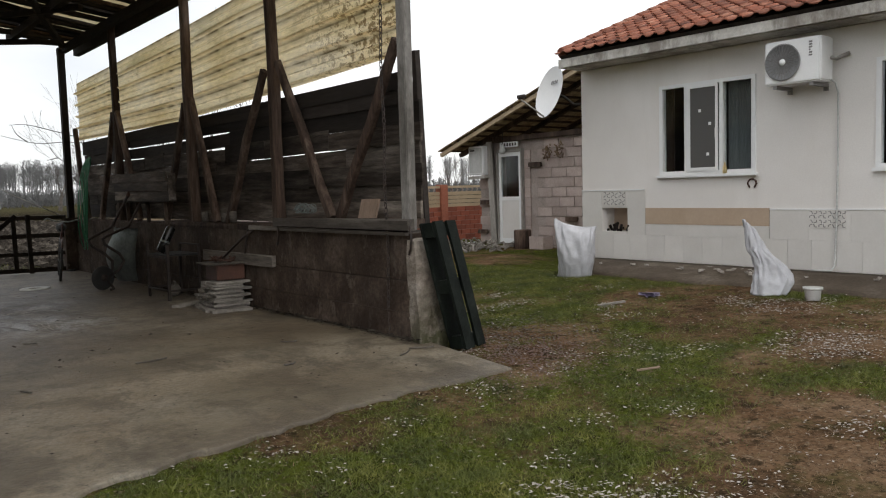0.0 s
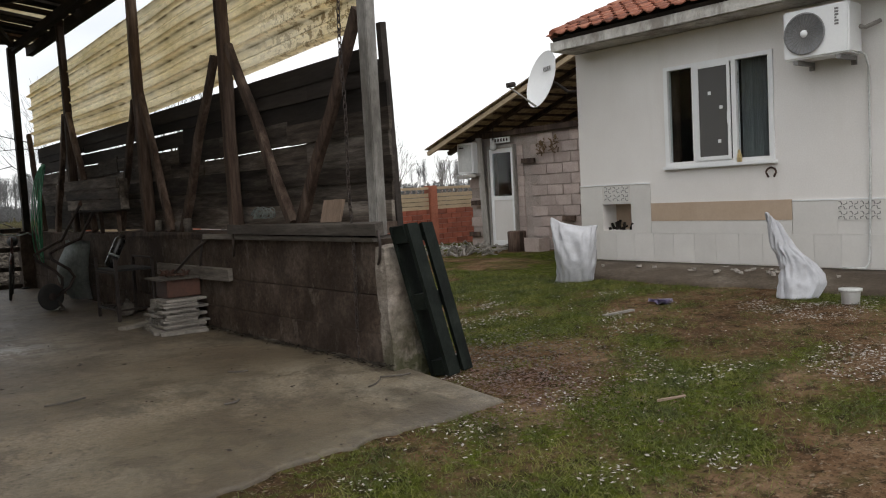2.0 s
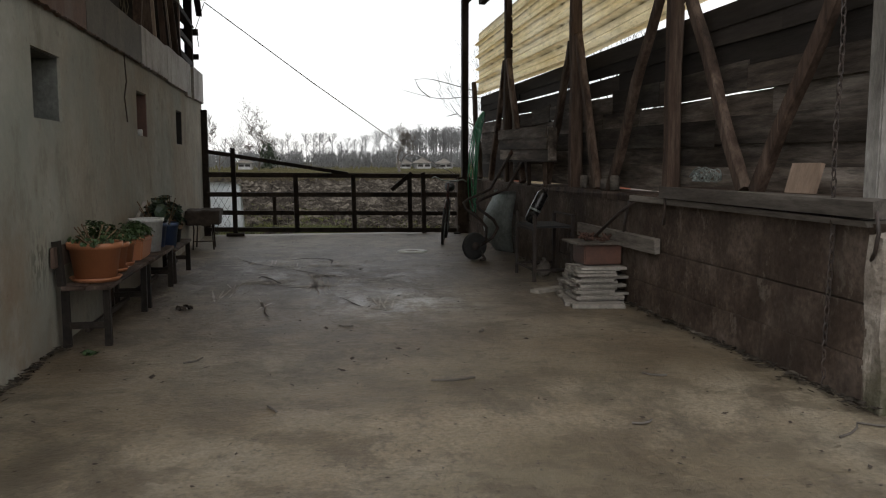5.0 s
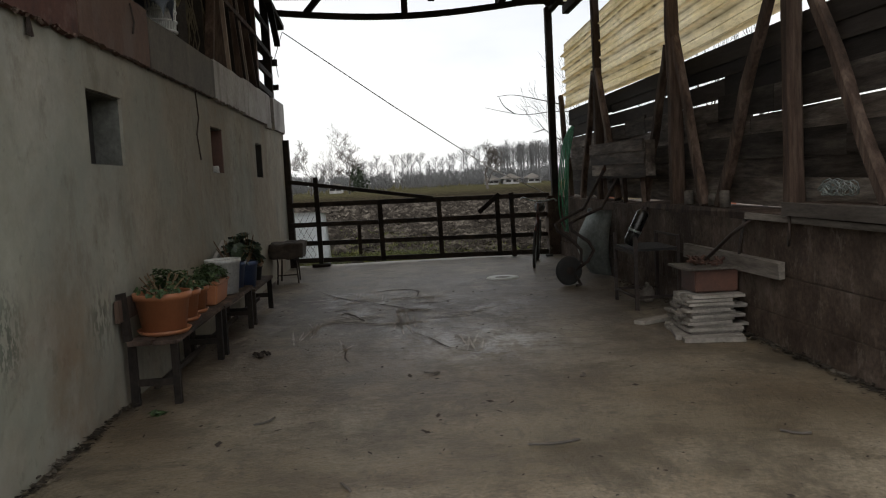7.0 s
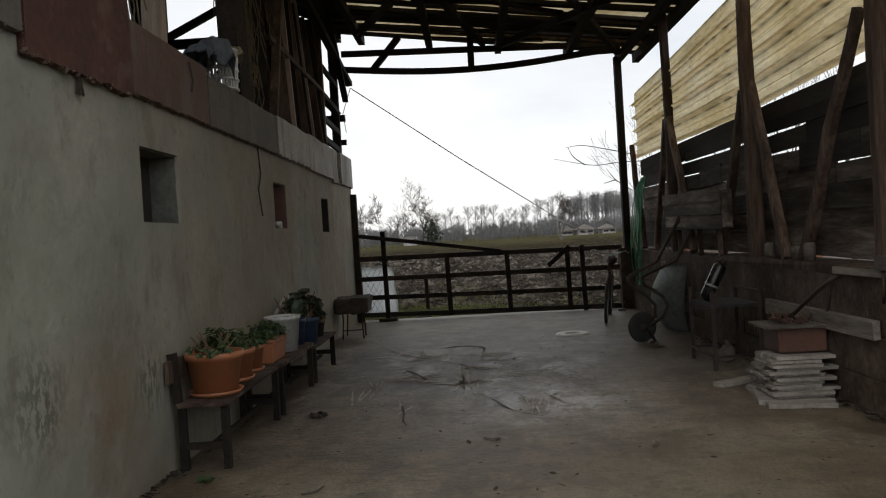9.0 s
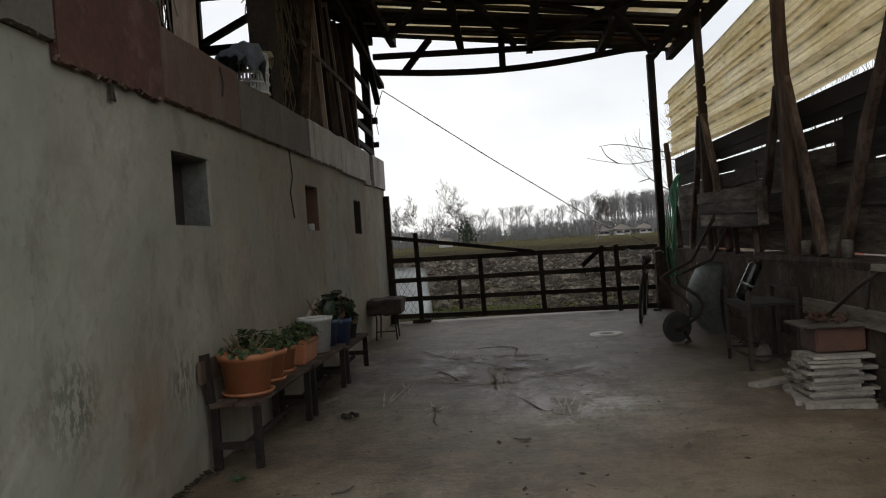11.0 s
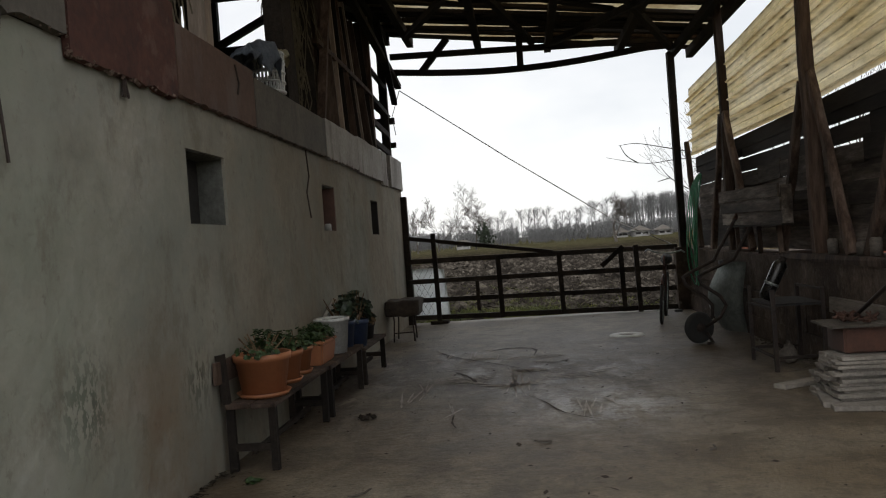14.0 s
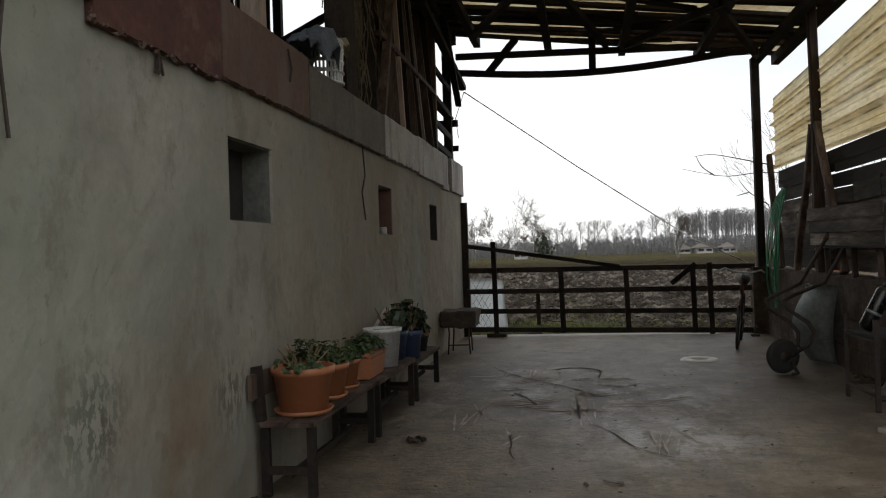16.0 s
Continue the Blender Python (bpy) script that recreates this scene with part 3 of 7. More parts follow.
def pierced(bm, axis, at, depth, a0, a1, z0, z1, holes):
    """One connected wall with openings. axis 'x': the wall stands across x at that place and runs along y; 'y': the other way."""
    us = sorted({a0, a1, *[h[0] for h in holes], *[h[1] for h in holes]})
    zs = sorted({z0, z1, *[h[2] for h in holes], *[h[3] for h in holes]})
    open_cell = lambda u, z: any(h[0] < u < h[1] and h[2] < z < h[3] for h in holes)
    nu, nz, vs = len(us) - 1, len(zs) - 1, {}
    full = [[not open_cell((us[i] + us[i + 1]) / 2, (zs[j] + zs[j + 1]) / 2) for j in range(nz)] for i in range(nu)]

    def vert(i, j, k):
        if (i, j, k) not in vs:
            d = at + depth * k
            vs[i, j, k] = bm.verts.new((d, us[i], zs[j]) if axis == "x" else (us[i], d, zs[j]))
        return vs[i, j, k]

    for i in range(nu):
        for j in range(nz):
            if not full[i][j]:
                continue
            for k in (0, 1):
                bm.faces.new([vert(i, j, k), vert(i + 1, j, k), vert(i + 1, j + 1, k), vert(i, j + 1, k)])
            for di, dj, e in ((-1, 0, ((i, j), (i, j + 1))), (1, 0, ((i + 1, j), (i + 1, j + 1))), (0, -1, ((i, j), (i + 1, j))), (0, 1, ((i, j + 1), (i + 1, j + 1)))):
                ii, jj = i + di, j + dj
                if not (0 <= ii < nu and 0 <= jj < nz and full[ii][jj]):
                    bm.faces.new([vert(*e[0], 0), vert(*e[1], 0), vert(*e[1], 1), vert(*e[0], 1)])
    bmesh.ops.recalc_face_normals(bm, faces=bm.faces[:])


# ---- ground ----
def slab_edge(x):
    """The y of the yard slab's broken front edge."""
    k = max(0.0, min(1.0, (x - 0.9) / 2.6))
    return 3.98 + 0.45 * k + 0.10 * noise.noise((x * 1.3, 1.3, 0)) + 0.06 * noise.noise((x * 4.5, 7.1, 0)) + 0.03 * noise.noise((x * 13.0, 2.1, 0))


def slab_height(y):
    """The slab falls a little towards its front edge."""
    return -0.10 * max(0.0, min(1.0, (5.8 - y) / 1.4))


def ground_height(x, y):
    z = -0.13 + 0.035 * max(0.0, min(5.6, x - 4.0)) + 0.02 * noise.noise((x * 0.45, y * 0.45, 0)) + 0.012 * noise.noise((x * 1.7, y * 1.7, 4))
    if y > 15:
        z += (-0.10 - z) * min(1.0, y - 15)
    if y > 16:
        z += -0.05 + 0.05 * min(1, (y - 16) / 6) * noise.noise((x * 0.25, y * 0.25, 2))
    return z


def greenness(x, y):
    """How grassy the garden is, 0 to 1."""
    g = 0.56 + 0.40 * noise.noise((x * 0.6 + 3.0, y * 0.6, 1.5)) + 0.45 * noise.noise((x * 1.4, y * 1.4, 9.0)) + 0.45 * noise.noise((x * 3.3, y * 3.3, 2.0))
    hill = lambda cx, cy, rx, ry, k: k * math.exp(-((x - cx) / rx) ** 2 - ((y - cy) / ry) ** 2)
    dry = hill(8.0, 5.0, 1.2, 1.5, 0.55) + hill(5.0, 4.7, 0.5, 0.5, 0.7) + hill(6.8, 2.9, 1.2, 0.5, 0.6) + hill(3.9, 1.3, 1.4, 0.55, 0.9) + hill(4.8, 2.1, 0.7, 0.4, 0.5) + hill(5.5, 5.2, 0.5, 0.5, 0.5)
    lush = hill(8.9, 4.3, 0.5, 0.5, 0.8) + hill(5.0, 3.4, 1.3, 0.6, 0.4) + hill(3.7, 2.9, 0.8, 0.4, 0.3) + hill(2.4, 3.1, 1.0, 0.7, 0.45) + hill(8.6, 8.0, 1.3, 1.2, 0.4) + hill(6.3, 6.6, 1.0, 0.8, 0.25)
    return max(0.0, min(1.0, g - dry + lush))


def ground_material():
    m = mat("garden_soil", [(0.045, 0.028, 0.017), (0.11, 0.066, 0.037), (0.185, 0.122, 0.076)], 0.8, 14, 0.95, 0.9, contrast=0.4, dist=0.03, spec=0.0)
    n, l = m.node_tree.nodes, m.node_tree.links
    b = n["Principled BSDF"]
    old = b.inputs["Base Color"].links[0].from_socket
    co = n.new("ShaderNodeTexCoord")
    blades, clod = n.new("ShaderNodeTexNoise"), n.new("ShaderNodeTexNoise")
    blades.inputs["Scale"].default_value, blades.inputs["Detail"].default_value = 18, 6
    clod.inputs["Scale"].default_value, clod.inputs["Detail"].default_value, clod.inputs["Roughness"].default_value = 0.35, 8, 0.7
    for t in (blades, clod):
        l.new(co.outputs["Object"], t.inputs["Vector"])
    green = n.new("ShaderNodeValToRGB")
    e = green.color_ramp.elements
    e[0].position, e[0].color = 0.3, (0.016, 0.02, 0.006, 1)
    e[1].position, e[1].color = 0.7, (0.078, 0.092, 0.014, 1)
    l.new(blades.outputs["Fac"], green.inputs["Fac"])
    patch = n.new("ShaderNodeAttribute")
    patch.attribute_name = "grassy"
    edge = n.new("ShaderNodeMath")
    edge.operation = "MULTIPLY_ADD"
    edge.inputs[1].default_value = 0.6
    l.new(blades.outputs["Fac"], edge.inputs[0])
    l.new(patch.outputs["Fac"], edge.inputs[2])
    mask = n.new("ShaderNodeMapRange")
    mask.inputs["From Min"].default_value, mask.inputs["From Max"].default_value = 0.62, 0.92
    l.new(edge.outputs["Value"], mask.inputs["Value"])
    mix = n.new("ShaderNodeMix")
    mix.data_type = "RGBA"
    l.new(mask.outputs["Result"], mix.inputs["Factor"])
    l.new(old, mix.inputs["A"])
    l.new(green.outputs["Color"], mix.inputs["B"])
    # the ploughed field and the stubble beyond it
    soil = n.new("ShaderNodeValToRGB")
    e = soil.color_ramp.elements
    e[0].position, e[0].color = 0.35, (0.012, 0.0095, 0.007, 1)
    e[1].position, e[1].color = 0.68, (0.046, 0.037, 0.028, 1)
    far = n.new("ShaderNodeValToRGB")
    e = far.color_ramp.elements
    e[0].position, e[0].color = 0.35, (0.034, 0.031, 0.017, 1)
    e[1].position, e[1].color = 0.65, (0.088, 0.08, 0.044, 1)
    l.new(clod.outputs["Fac"], soil.inputs["Fac"])
    l.new(clod.outputs["Fac"], far.inputs["Fac"])
    sep = n.new("ShaderNodeSeparateXYZ")
    l.new(co.outputs["Object"], sep.inputs["Vector"])
    wob = n.new("ShaderNodeMath")
    wob.operation = "MULTIPLY_ADD"
    wob.inputs[1].default_value = 4.0
    l.new(clod.outputs["Fac"], wob.inputs[0])
    l.new(sep.outputs["Y"], wob.inputs[2])
    last = mix.outputs["Result"]
    for lo, hi, c in ((19.5, 22.5, soil), (85.0, 120.0, far)):
        step = n.new("ShaderNodeMapRange")
        step.inputs["From Min"].default_value, step.inputs["From Max"].default_value = lo, hi
        l.new(wob.outputs["Value"], step.inputs["Value"])
        mx = n.new("ShaderNodeMix")
        mx.data_type = "RGBA"
        l.new(step.outputs["Result"], mx.inputs["Factor"])
        l.new(last, mx.inputs["A"])
        l.new(c.outputs["Color"], mx.inputs["B"])
        last = mx.outputs["Result"]
    l.new(last, b.inputs["Base Color"])
    return m


M["ground"] = ground_material()
tint(M["ground"], blotch(M["ground"], 2.2, 0.50, 0.60, detail=9, rough=0.75, seed=8), (0.05, 0.052, 0.018), 0.6)
tint(M["ground"], blotch(M["ground"], 6.0, 0.53, 0.60, detail=8, rough=0.75, seed=2), (0.02, 0.016, 0.01), 0.75)
tint(M["ground"], blotch(M["ground"], 38.0, 0.54, 0.62, detail=5, rough=0.7, seed=14), (0.018, 0.014, 0.009), 0.7)
tint(M["ground"], blotch(M["ground"], 30.0, 0.60, 0.66, detail=4, rough=0.6, seed=4), (0.24, 0.19, 0.135), 0.6)
xs = [-1500, -500, -150, -60, -30] + [x * 1.0 for x in range(-20, -2)] + [-2 + 0.25 * k for k in range(61)] + [14 + 1.0 * k for k in range(1, 20)] + [45, 70, 150, 500, 1500]
ys = [-1500, -400, -100, -30, -12] + [-6 + 0.5 * k for k in range(12)] + [0.25 * k for k in range(69)] + [17.5 + 0.75 * k for k in range(40)] + [50, 60, 80, 120, 200, 400, 900, 2500]
bm = bmesh.new()
grid = [[bm.verts.new((x, y, ground_height(x, y) if -3 < x < 15 else (-0.13 if x < 0 else 0.0))) for x in xs] for y in ys]
for a, b in zip(grid, grid[1:]):
    for i in range(len(xs) - 1):
        bm.faces.new((a[i], a[i + 1], b[i + 1], b[i])).smooth = True
ground = solid("ground", bm, "ground", "patchy winter grass and damp soil of the farmyard and field", "ground", kind="structure")

grassy = ground.data.attributes.new("grassy", "FLOAT", "POINT")
for v, a in zip(ground.data.vertices, grassy.data):
    a.value = greenness(v.co.x, v.co.y) if v.co.y < 16 else 0.75

# the yard slab, with a broken front edge
bm = bmesh.new()
rows = []
for k in range(131):
    x = -0.6 + 0.04 * k
    e = slab_edge(x)
    ys2 = [e, e + 0.03] + [e + 0.03 + (5.9 - e - 0.03) * j / 6 for j in range(1, 7)] + [8, 11, 16.15]
    rows.append([bm.verts.new((x, e + 0.02, slab_height(e) - 0.12))] + [bm.verts.new((x, y, slab_height(y) - (0.012 if j == 0 else 0) + 0.004 * noise.noise((x * 2, y * 2, 5)))) for j, y in enumerate(ys2)])
for a, b in zip(rows, rows[1:]):
    for j in range(len(a) - 1):
        bm.faces.new((a[j], b[j], b[j + 1], a[j + 1])).smooth = True
bmesh.ops.recalc_face_normals(bm, faces=bm.faces[:])
solid("yard_floor", bm, "slab", "damp stained concrete yard slab with a broken edge", "pavement", kind="structure")

# ---- barn wall on the west side ----
WIN = [(7.38, 8.0, 1.52, 1.965), (10.62, 11.16, 1.51, 1.965), (13.21, 13.72, 1.48, 1.93)]
WALL_Y0, WALL_Y1, WALL_TOP = 4.35, 16.05, 2.30
bm = bmesh.new()
pierced(bm, "x", 0.0, -0.3, WALL_Y0, WALL_Y1, -0.1, WALL_TOP, WIN)
wall_west = solid("wall_west", bm, "plaster", "grey-brown plastered barn wall with small openings", "wall", kind="structure")
# cement lining of the openings; its dark grey also paints the recess shade
for y0, y1, z0, z1 in WIN:
    bm = bmesh.new()
    for x0, x1, ya, yb, za, zb in ((-0.29, -0.02, y1 - 0.008, y1 + 0.02, z0, z1), (-0.29, -0.02, y0 - 0.02, y0 + 0.008, z0, z1), (-0.29, -0.02, y0 + 0.01, y1 - 0.01, z1 - 0.008, z1 + 0.02), (-0.29, -0.02, y0 + 0.01, y1 - 0.01, z0 - 0.02, z0 + 0.006)):
        box(bm, ((x0 + x1) / 2, (ya + yb) / 2, (za + zb) / 2), (x1 - x0, yb - ya, zb - za), Matrix.Identity(3), 0.002)
    part("reveal", bm, "lining", wall_west, "grey cement lining of an opening, darkened as if unlit")
PANELS = [(4.35, 6.12, 2.30, 2.72, "panel_grey"), (6.14, 7.24, 2.22, 2.76, "panel_red"), (7.26, 8.6, 2.24, 2.66, "panel_pink"), (8.62, 10.78, 2.24, 2.62, "panel_grey"),
          (10.8, 12.4, 2.24, 2.64, "panel_pale"), (12.42, 14.1, 2.22, 2.66, "panel_pale"), (14.12, 14.5, 2.18, 2.66, "panel_pale"), (14.85, 16.0, 2.2, 2.68, "panel_pale")]
for y0, y1, z0, z1, m in PANELS:
    bm = bmesh.new()
    nseg = max(8, int((y1 - y0) / 0.025))
    rows = []
    for k in range(nseg + 1):
        y = y0 + (y1 - y0) * k / nseg
        lo = z0 + 0.008 * noise.noise((y * 3.0, 1, 2)) + 0.022 * noise.noise((y * 9.0, 4, 2)) + 0.012 * noise.noise((y * 27.0, 4, 2))
        hi = z1 + 0.012 * noise.noise((y * 2.0, 7, 2))
        rows.append([bm.verts.new(p) for p in ((0.006, y, lo), (0.042, y, lo + 0.008), (0.042, y, hi), (-0.02, y, hi))])
    for a, b in zip(rows, rows[1:]):
        for k in range(3):
            bm.faces.new((a[k], a[k + 1], b[k + 1], b[k]))
    bm.faces.new(rows[0])
    bm.faces.new(rows[-1][::-1])
    bmesh.ops.recalc_face_normals(bm, faces=bm.faces[:])
    part("panel", bm, m, wall_west)
    crumbs = bmesh.new()
    for _ in range(int((y1 - y0) * 70)):
        y = y0 + (y1 - y0) * (random.random() ** (2.0 if m == "panel_red" else 1.0))
        size = random.uniform(0.004, 0.013) * (1.3 if m == "panel_red" else 0.7)
        box(crumbs, (0.02 + random.uniform(0, 0.02), y, z0 + abs(random.gauss(0, 0.012))), (size, size * 1.6, size), Euler((random.random() * 3, random.random() * 3, 0)).to_matrix(), size * 0.25)
    if m == "panel_red":
        for _ in range(70):
            size = random.uniform(0.006, 0.016)
            box(crumbs, (0.03, y0 + abs(random.gauss(0, 0.02)), z0 + 0.16 * random.random()), (size, size, size), Euler((random.random() * 3, random.random() * 3, 0)).to_matrix(), size * 0.25)
    tagged(part("broken_edge", crumbs, "crumb", wall_west, "crumbling mortar edge"), kind="stuff")
for x0, x1, y0, y1 in ((-5.0, -0.3, WALL_Y0, WALL_Y0 + 0.25), (-5.0, -0.3, WALL_Y1 - 0.25, WALL_Y1), (-5.25, -5.0, WALL_Y0, WALL_Y1)):
    solid("wall_barn", B((x0, x1, y0, y1, -0.1, 2.3)), "plaster", "plain plastered barn wall", "wall", kind="structure")
solid("loft_floor", B((-5.0, -0.02, WALL_Y0, WALL_Y1, 2.303, 2.42)), "timber_black", "dark board floor of the barn loft", "floor", kind="structure")

# ---- east wall: low concrete wall, planks, yellow sheet ----
bm = bmesh.new()
pierced(bm, "x", 4.505, 0.295, 5.56, 16.1, 0.52, 0.93, [])
for v in bm.verts:
    v.co.z -= 0.002 if v.co.z < 0.6 else 0
wall_east = solid("wall_east", bm, "concrete", "low stained concrete wall with board-formed courses", "wall", kind="structure")
for y0, y1 in ((5.56, 7.1), (7.106, 8.9), (8.906, 10.6), (10.606, 12.4), (12.406, 14.2), (14.206, 16.1)):
    part("course", B((4.485 + random.uniform(-0.004, 0.004), 4.80, y0, y1, 0.235, 0.512), jitter=0.003), "concrete", wall_east)
for y0, y1 in ((5.56, 6.5), (6.505, 8.2), (8.206, 9.9), (9.906, 11.6), (11.606, 13.3), (13.306, 16.1)):
    part("course", B((4.475 + random.uniform(-0.004, 0.004), 4.80, y0, y1, -0.15, 0.23), jitter=0.003), "concrete", wall_east)
bm = bmesh.new()
span(bm, 4.48, 4.74, 5.45, 5.575, -0.15, 0.87)
bmesh.ops.subdivide_edges(bm, edges=bm.edges[:], cuts=5, use_grid_fill=True)
for v in bm.verts:
    k = noise.noise_vector(v.co * 7) * 0.028 + noise.noise_vector(v.co * 17) * 0.012
    v.co += k + Vector((0.10 * max(0, 0.5 - v.co.z) if v.co.x > 4.7 else 0, -0.06 * max(0, 0.5 - v.co.z) if v.co.y < 5.5 else 0, 0))
part("wall_end", bm, "wall_end", wall_east, "broken pale concrete wall end")
for y0, y1, z0, z1, x0 in ((5.5, 7.95, 0.955, 1.055, 4.43), (5.70, 7.95, 0.955, 1.045, 4.508), (5.58, 8.6, 0.905, 0.953, 4.46), (8.0, 11.4, 0.90, 0.97, 4.5), (11.3, 16.1, 0.88, 0.95, 4.52)):
    part("coping_beam", B((x0, 4.505 if x0 == 4.43 else 4.80, y0, y1, z0, z1), jitter=0.01), "coping" if x0 < 4.5 else "timber", wall_east)

def pole(p, q, w, h, bend=0.018):
    """A hewn timber: slightly crooked, tapering and uneven along its length."""
    p, q, bm = Vector(p), Vector(q), bmesh.new()
    d = (q - p).normalized()
    u = d.cross(Vector((1, 0, 0)))
    u = u.normalized() if u.length > 0.1 else Vector((0, 1, 0))
    v = d.cross(u)
    rings, seed, n = [], random.uniform(0, 50), 9
    for i in range(n + 1):
        t = i / n
        k = math.sin(math.pi * t)
        c = p.lerp(q, t) + (u * noise.noise((t * 2.5, seed, 0)) + v * noise.noise((t * 2.5, seed, 7))) * bend * k
        s1, s2 = (1 + 0.22 * noise.noise((t * 5, seed, 3))) * (1 - 0.12 * t), (1 + 0.22 * noise.noise((t * 5, seed, 9))) * (1 - 0.12 * t)
        rings.append([bm.verts.new(c + u * a * h / 2 * s1 + v * b * w / 2 * s2) for a, b in ((-1, -0.7), (-0.7, -1), (0.7, -1), (1, -0.7), (1, 0.7), (0.7, 1), (-0.7, 1), (-1, 0.7))])
    for a, b in zip(rings, rings[1:]):
        for k in range(8):
            bm.faces.new((a[k], a[(k + 1) % 8], b[(k + 1) % 8], b[k]))
    bm.faces.new(rings[0][::-1])
    bm.faces.new(rings[-1])
    bmesh.ops.recalc_face_normals(bm, faces=bm.faces[:])
    return bm


fence = thing("plank_wall", (4.75, 10.8, 1.0), "weathered dark plank wall on braced posts above the concrete", "wall", kind="structure")
rows_z = [0.98, 1.19, 1.37, 1.55, 1.74, 1.93, 2.11, 2.27]
for i, z0 in enumerate(rows_z[:-1]):
    y = 5.70 + random.uniform(-0.03, 0.02)
    while y < 15.9:
        ln = random.uniform(0.8, 2.6)
        y1 = min(y + ln, 15.95)
        if 15.95 - y1 < 0.6:
            y1 = 15.95
        gap_chance = (0.05, 0.12, 0.3, 0.42, 0.5, 0.55, 0.5)[i] * (1.0 if y > 7.5 else 0.4)
        hgt = rows_z[i + 1] - z0 - (random.uniform(0.006, 0.024) if random.random() < gap_chance else -0.02)
        drop = random.uniform(-0.015, 0.015)
        bm = P((4.76 + random.uniform(-0.01, 0.012) + (0.022 if i % 2 else 0), y, z0 + hgt / 2 + drop), (4.76 + (0.022 if i % 2 else 0), y1 - 0.01, z0 + hgt / 2 - drop + random.uniform(-0.012, 0.012)), 0.028, hgt)
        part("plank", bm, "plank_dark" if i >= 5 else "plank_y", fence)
        y = y1
part("plank", P((4.75, 5.95, 2.32), (4.75, 15.9, 2.28), 0.03, 0.16), "plank_dark", fence)
POSTS = [(8.12, 4.1), (10.5, 4.15), (13.5, 4.2)]
for y, top_z in POSTS:
    part("post", pole((4.62, y, 0.95), (4.60, y + 0.02, top_z), 0.12, 0.12), "timber", fence)
    part("post", pole((4.66, y + 0.13, 0.95), (4.62, y + 0.03, 2.75), 0.09, 0.085), "timber", fence)
for p, q in (((6.98, 1.05), (7.98, 2.75)), ((9.42, 0.97), (8.3, 2.7)), ((6.83, 1.05), (5.78, 2.65)), ((9.75, 0.97), (10.4, 2.6)), ((11.5, 0.97), (10.62, 2.55)), ((12.6, 0.97), (13.4, 2.7)), ((14.5, 0.97), (13.6, 2.7)), ((15.3, 0.97), (15.8, 2.6))):
    part("brace", pole((4.6, p[0], p[1]), (4.59, q[0], q[1]), 0.08, 0.105, 0.03), "timber", fence)
part("post", P((4.45, 15.87, -0.02), (4.45, 15.9, 4.05), 0.11, 0.11), "timber_black", fence)
part("concrete_post", B((4.512, 4.60, 5.57, 5.68, 0.953, 4.1), jitter=0.004, round_off=0.008), "concrete_light", fence, "grey concrete post")
part("upright_plank", P((4.82, 5.69, 0.2), (4.81, 5.80, 2.57), 0.05, 0.06, up=(0, 1, 0)), "plank_dark", fence)


def ribbed(name, y0, y1, zs0, zs1, x, material, parent, bulge=0.03):
    """A sheet with ribs running along y; heights at either end given."""
    bm = bmesh.new()
    n_z, n_y = 96, 40
    rows = []
    for j in range(n_y + 1):
        v = j / n_y
        y = y0 + (y1 - y0) * v
        lo, hi = zs0[0] + (zs1[0] - zs0[0]) * v, zs0[1] + (zs1[1] - zs0[1]) * v
        col = []
        for i in range(n_z + 1):
            u = i / n_z
            ph = (u * 5.0) % 1.0
            rib = 0.07 * min(1.0, ph / 0.05, max(0.0, (0.22 - ph) / 0.08)) + (0.012 if 0.56 < ph < 0.62 else 0.0)
            sag = bulge * noise.noise((y * 0.7, u * 1.5, 3))
            col.append(bm.verts.new((x - rib + sag, y + 0.02 * noise.noise((y, u * 9, 8)), lo + (hi - lo) * u)))
        rows.append(col)
    for a, b in zip(rows, rows[1:]):
        for i in range(n_z):
            bm.faces.new((a[i], b[i], b[i + 1], a[i + 1]))
    ob = part(name, bm, material, parent)
    # per-vertex strength of the dirt and painted shadow beside each rib
    dirt = ob.data.attributes.new("rib_dirt_shade", "FLOAT", "POINT")
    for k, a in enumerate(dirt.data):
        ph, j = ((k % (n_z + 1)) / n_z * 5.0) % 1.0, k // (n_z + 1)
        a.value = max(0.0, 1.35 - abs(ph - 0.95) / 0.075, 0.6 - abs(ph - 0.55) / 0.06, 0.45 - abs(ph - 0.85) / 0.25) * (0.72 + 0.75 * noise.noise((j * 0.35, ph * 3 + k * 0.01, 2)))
    return ob


screen = thing("sheet_screen", (4.72, 10.9, 2.4), "moss-stained yellow ribbed plastic sheets on the posts", "screen", kind="structure")
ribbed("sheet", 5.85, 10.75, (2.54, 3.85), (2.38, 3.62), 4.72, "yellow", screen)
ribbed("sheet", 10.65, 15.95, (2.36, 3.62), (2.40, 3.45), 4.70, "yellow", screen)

# ---- canopy roof over the yard ----
def roof_z(x):
    return 4.16 + 0.13 * (4.9 - x)


canopy = thing("canopy_roof", (2.4, 11.5, 4.1), "sagging timber canopy with pale plastic roof sheets", "roof", kind="structure")
R0, R1 = 6.6, 16.25
for k in range(5):
    x = 0.25 + 1.13 * k
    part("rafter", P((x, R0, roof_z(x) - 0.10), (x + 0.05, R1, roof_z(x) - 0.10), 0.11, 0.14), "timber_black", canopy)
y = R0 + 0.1
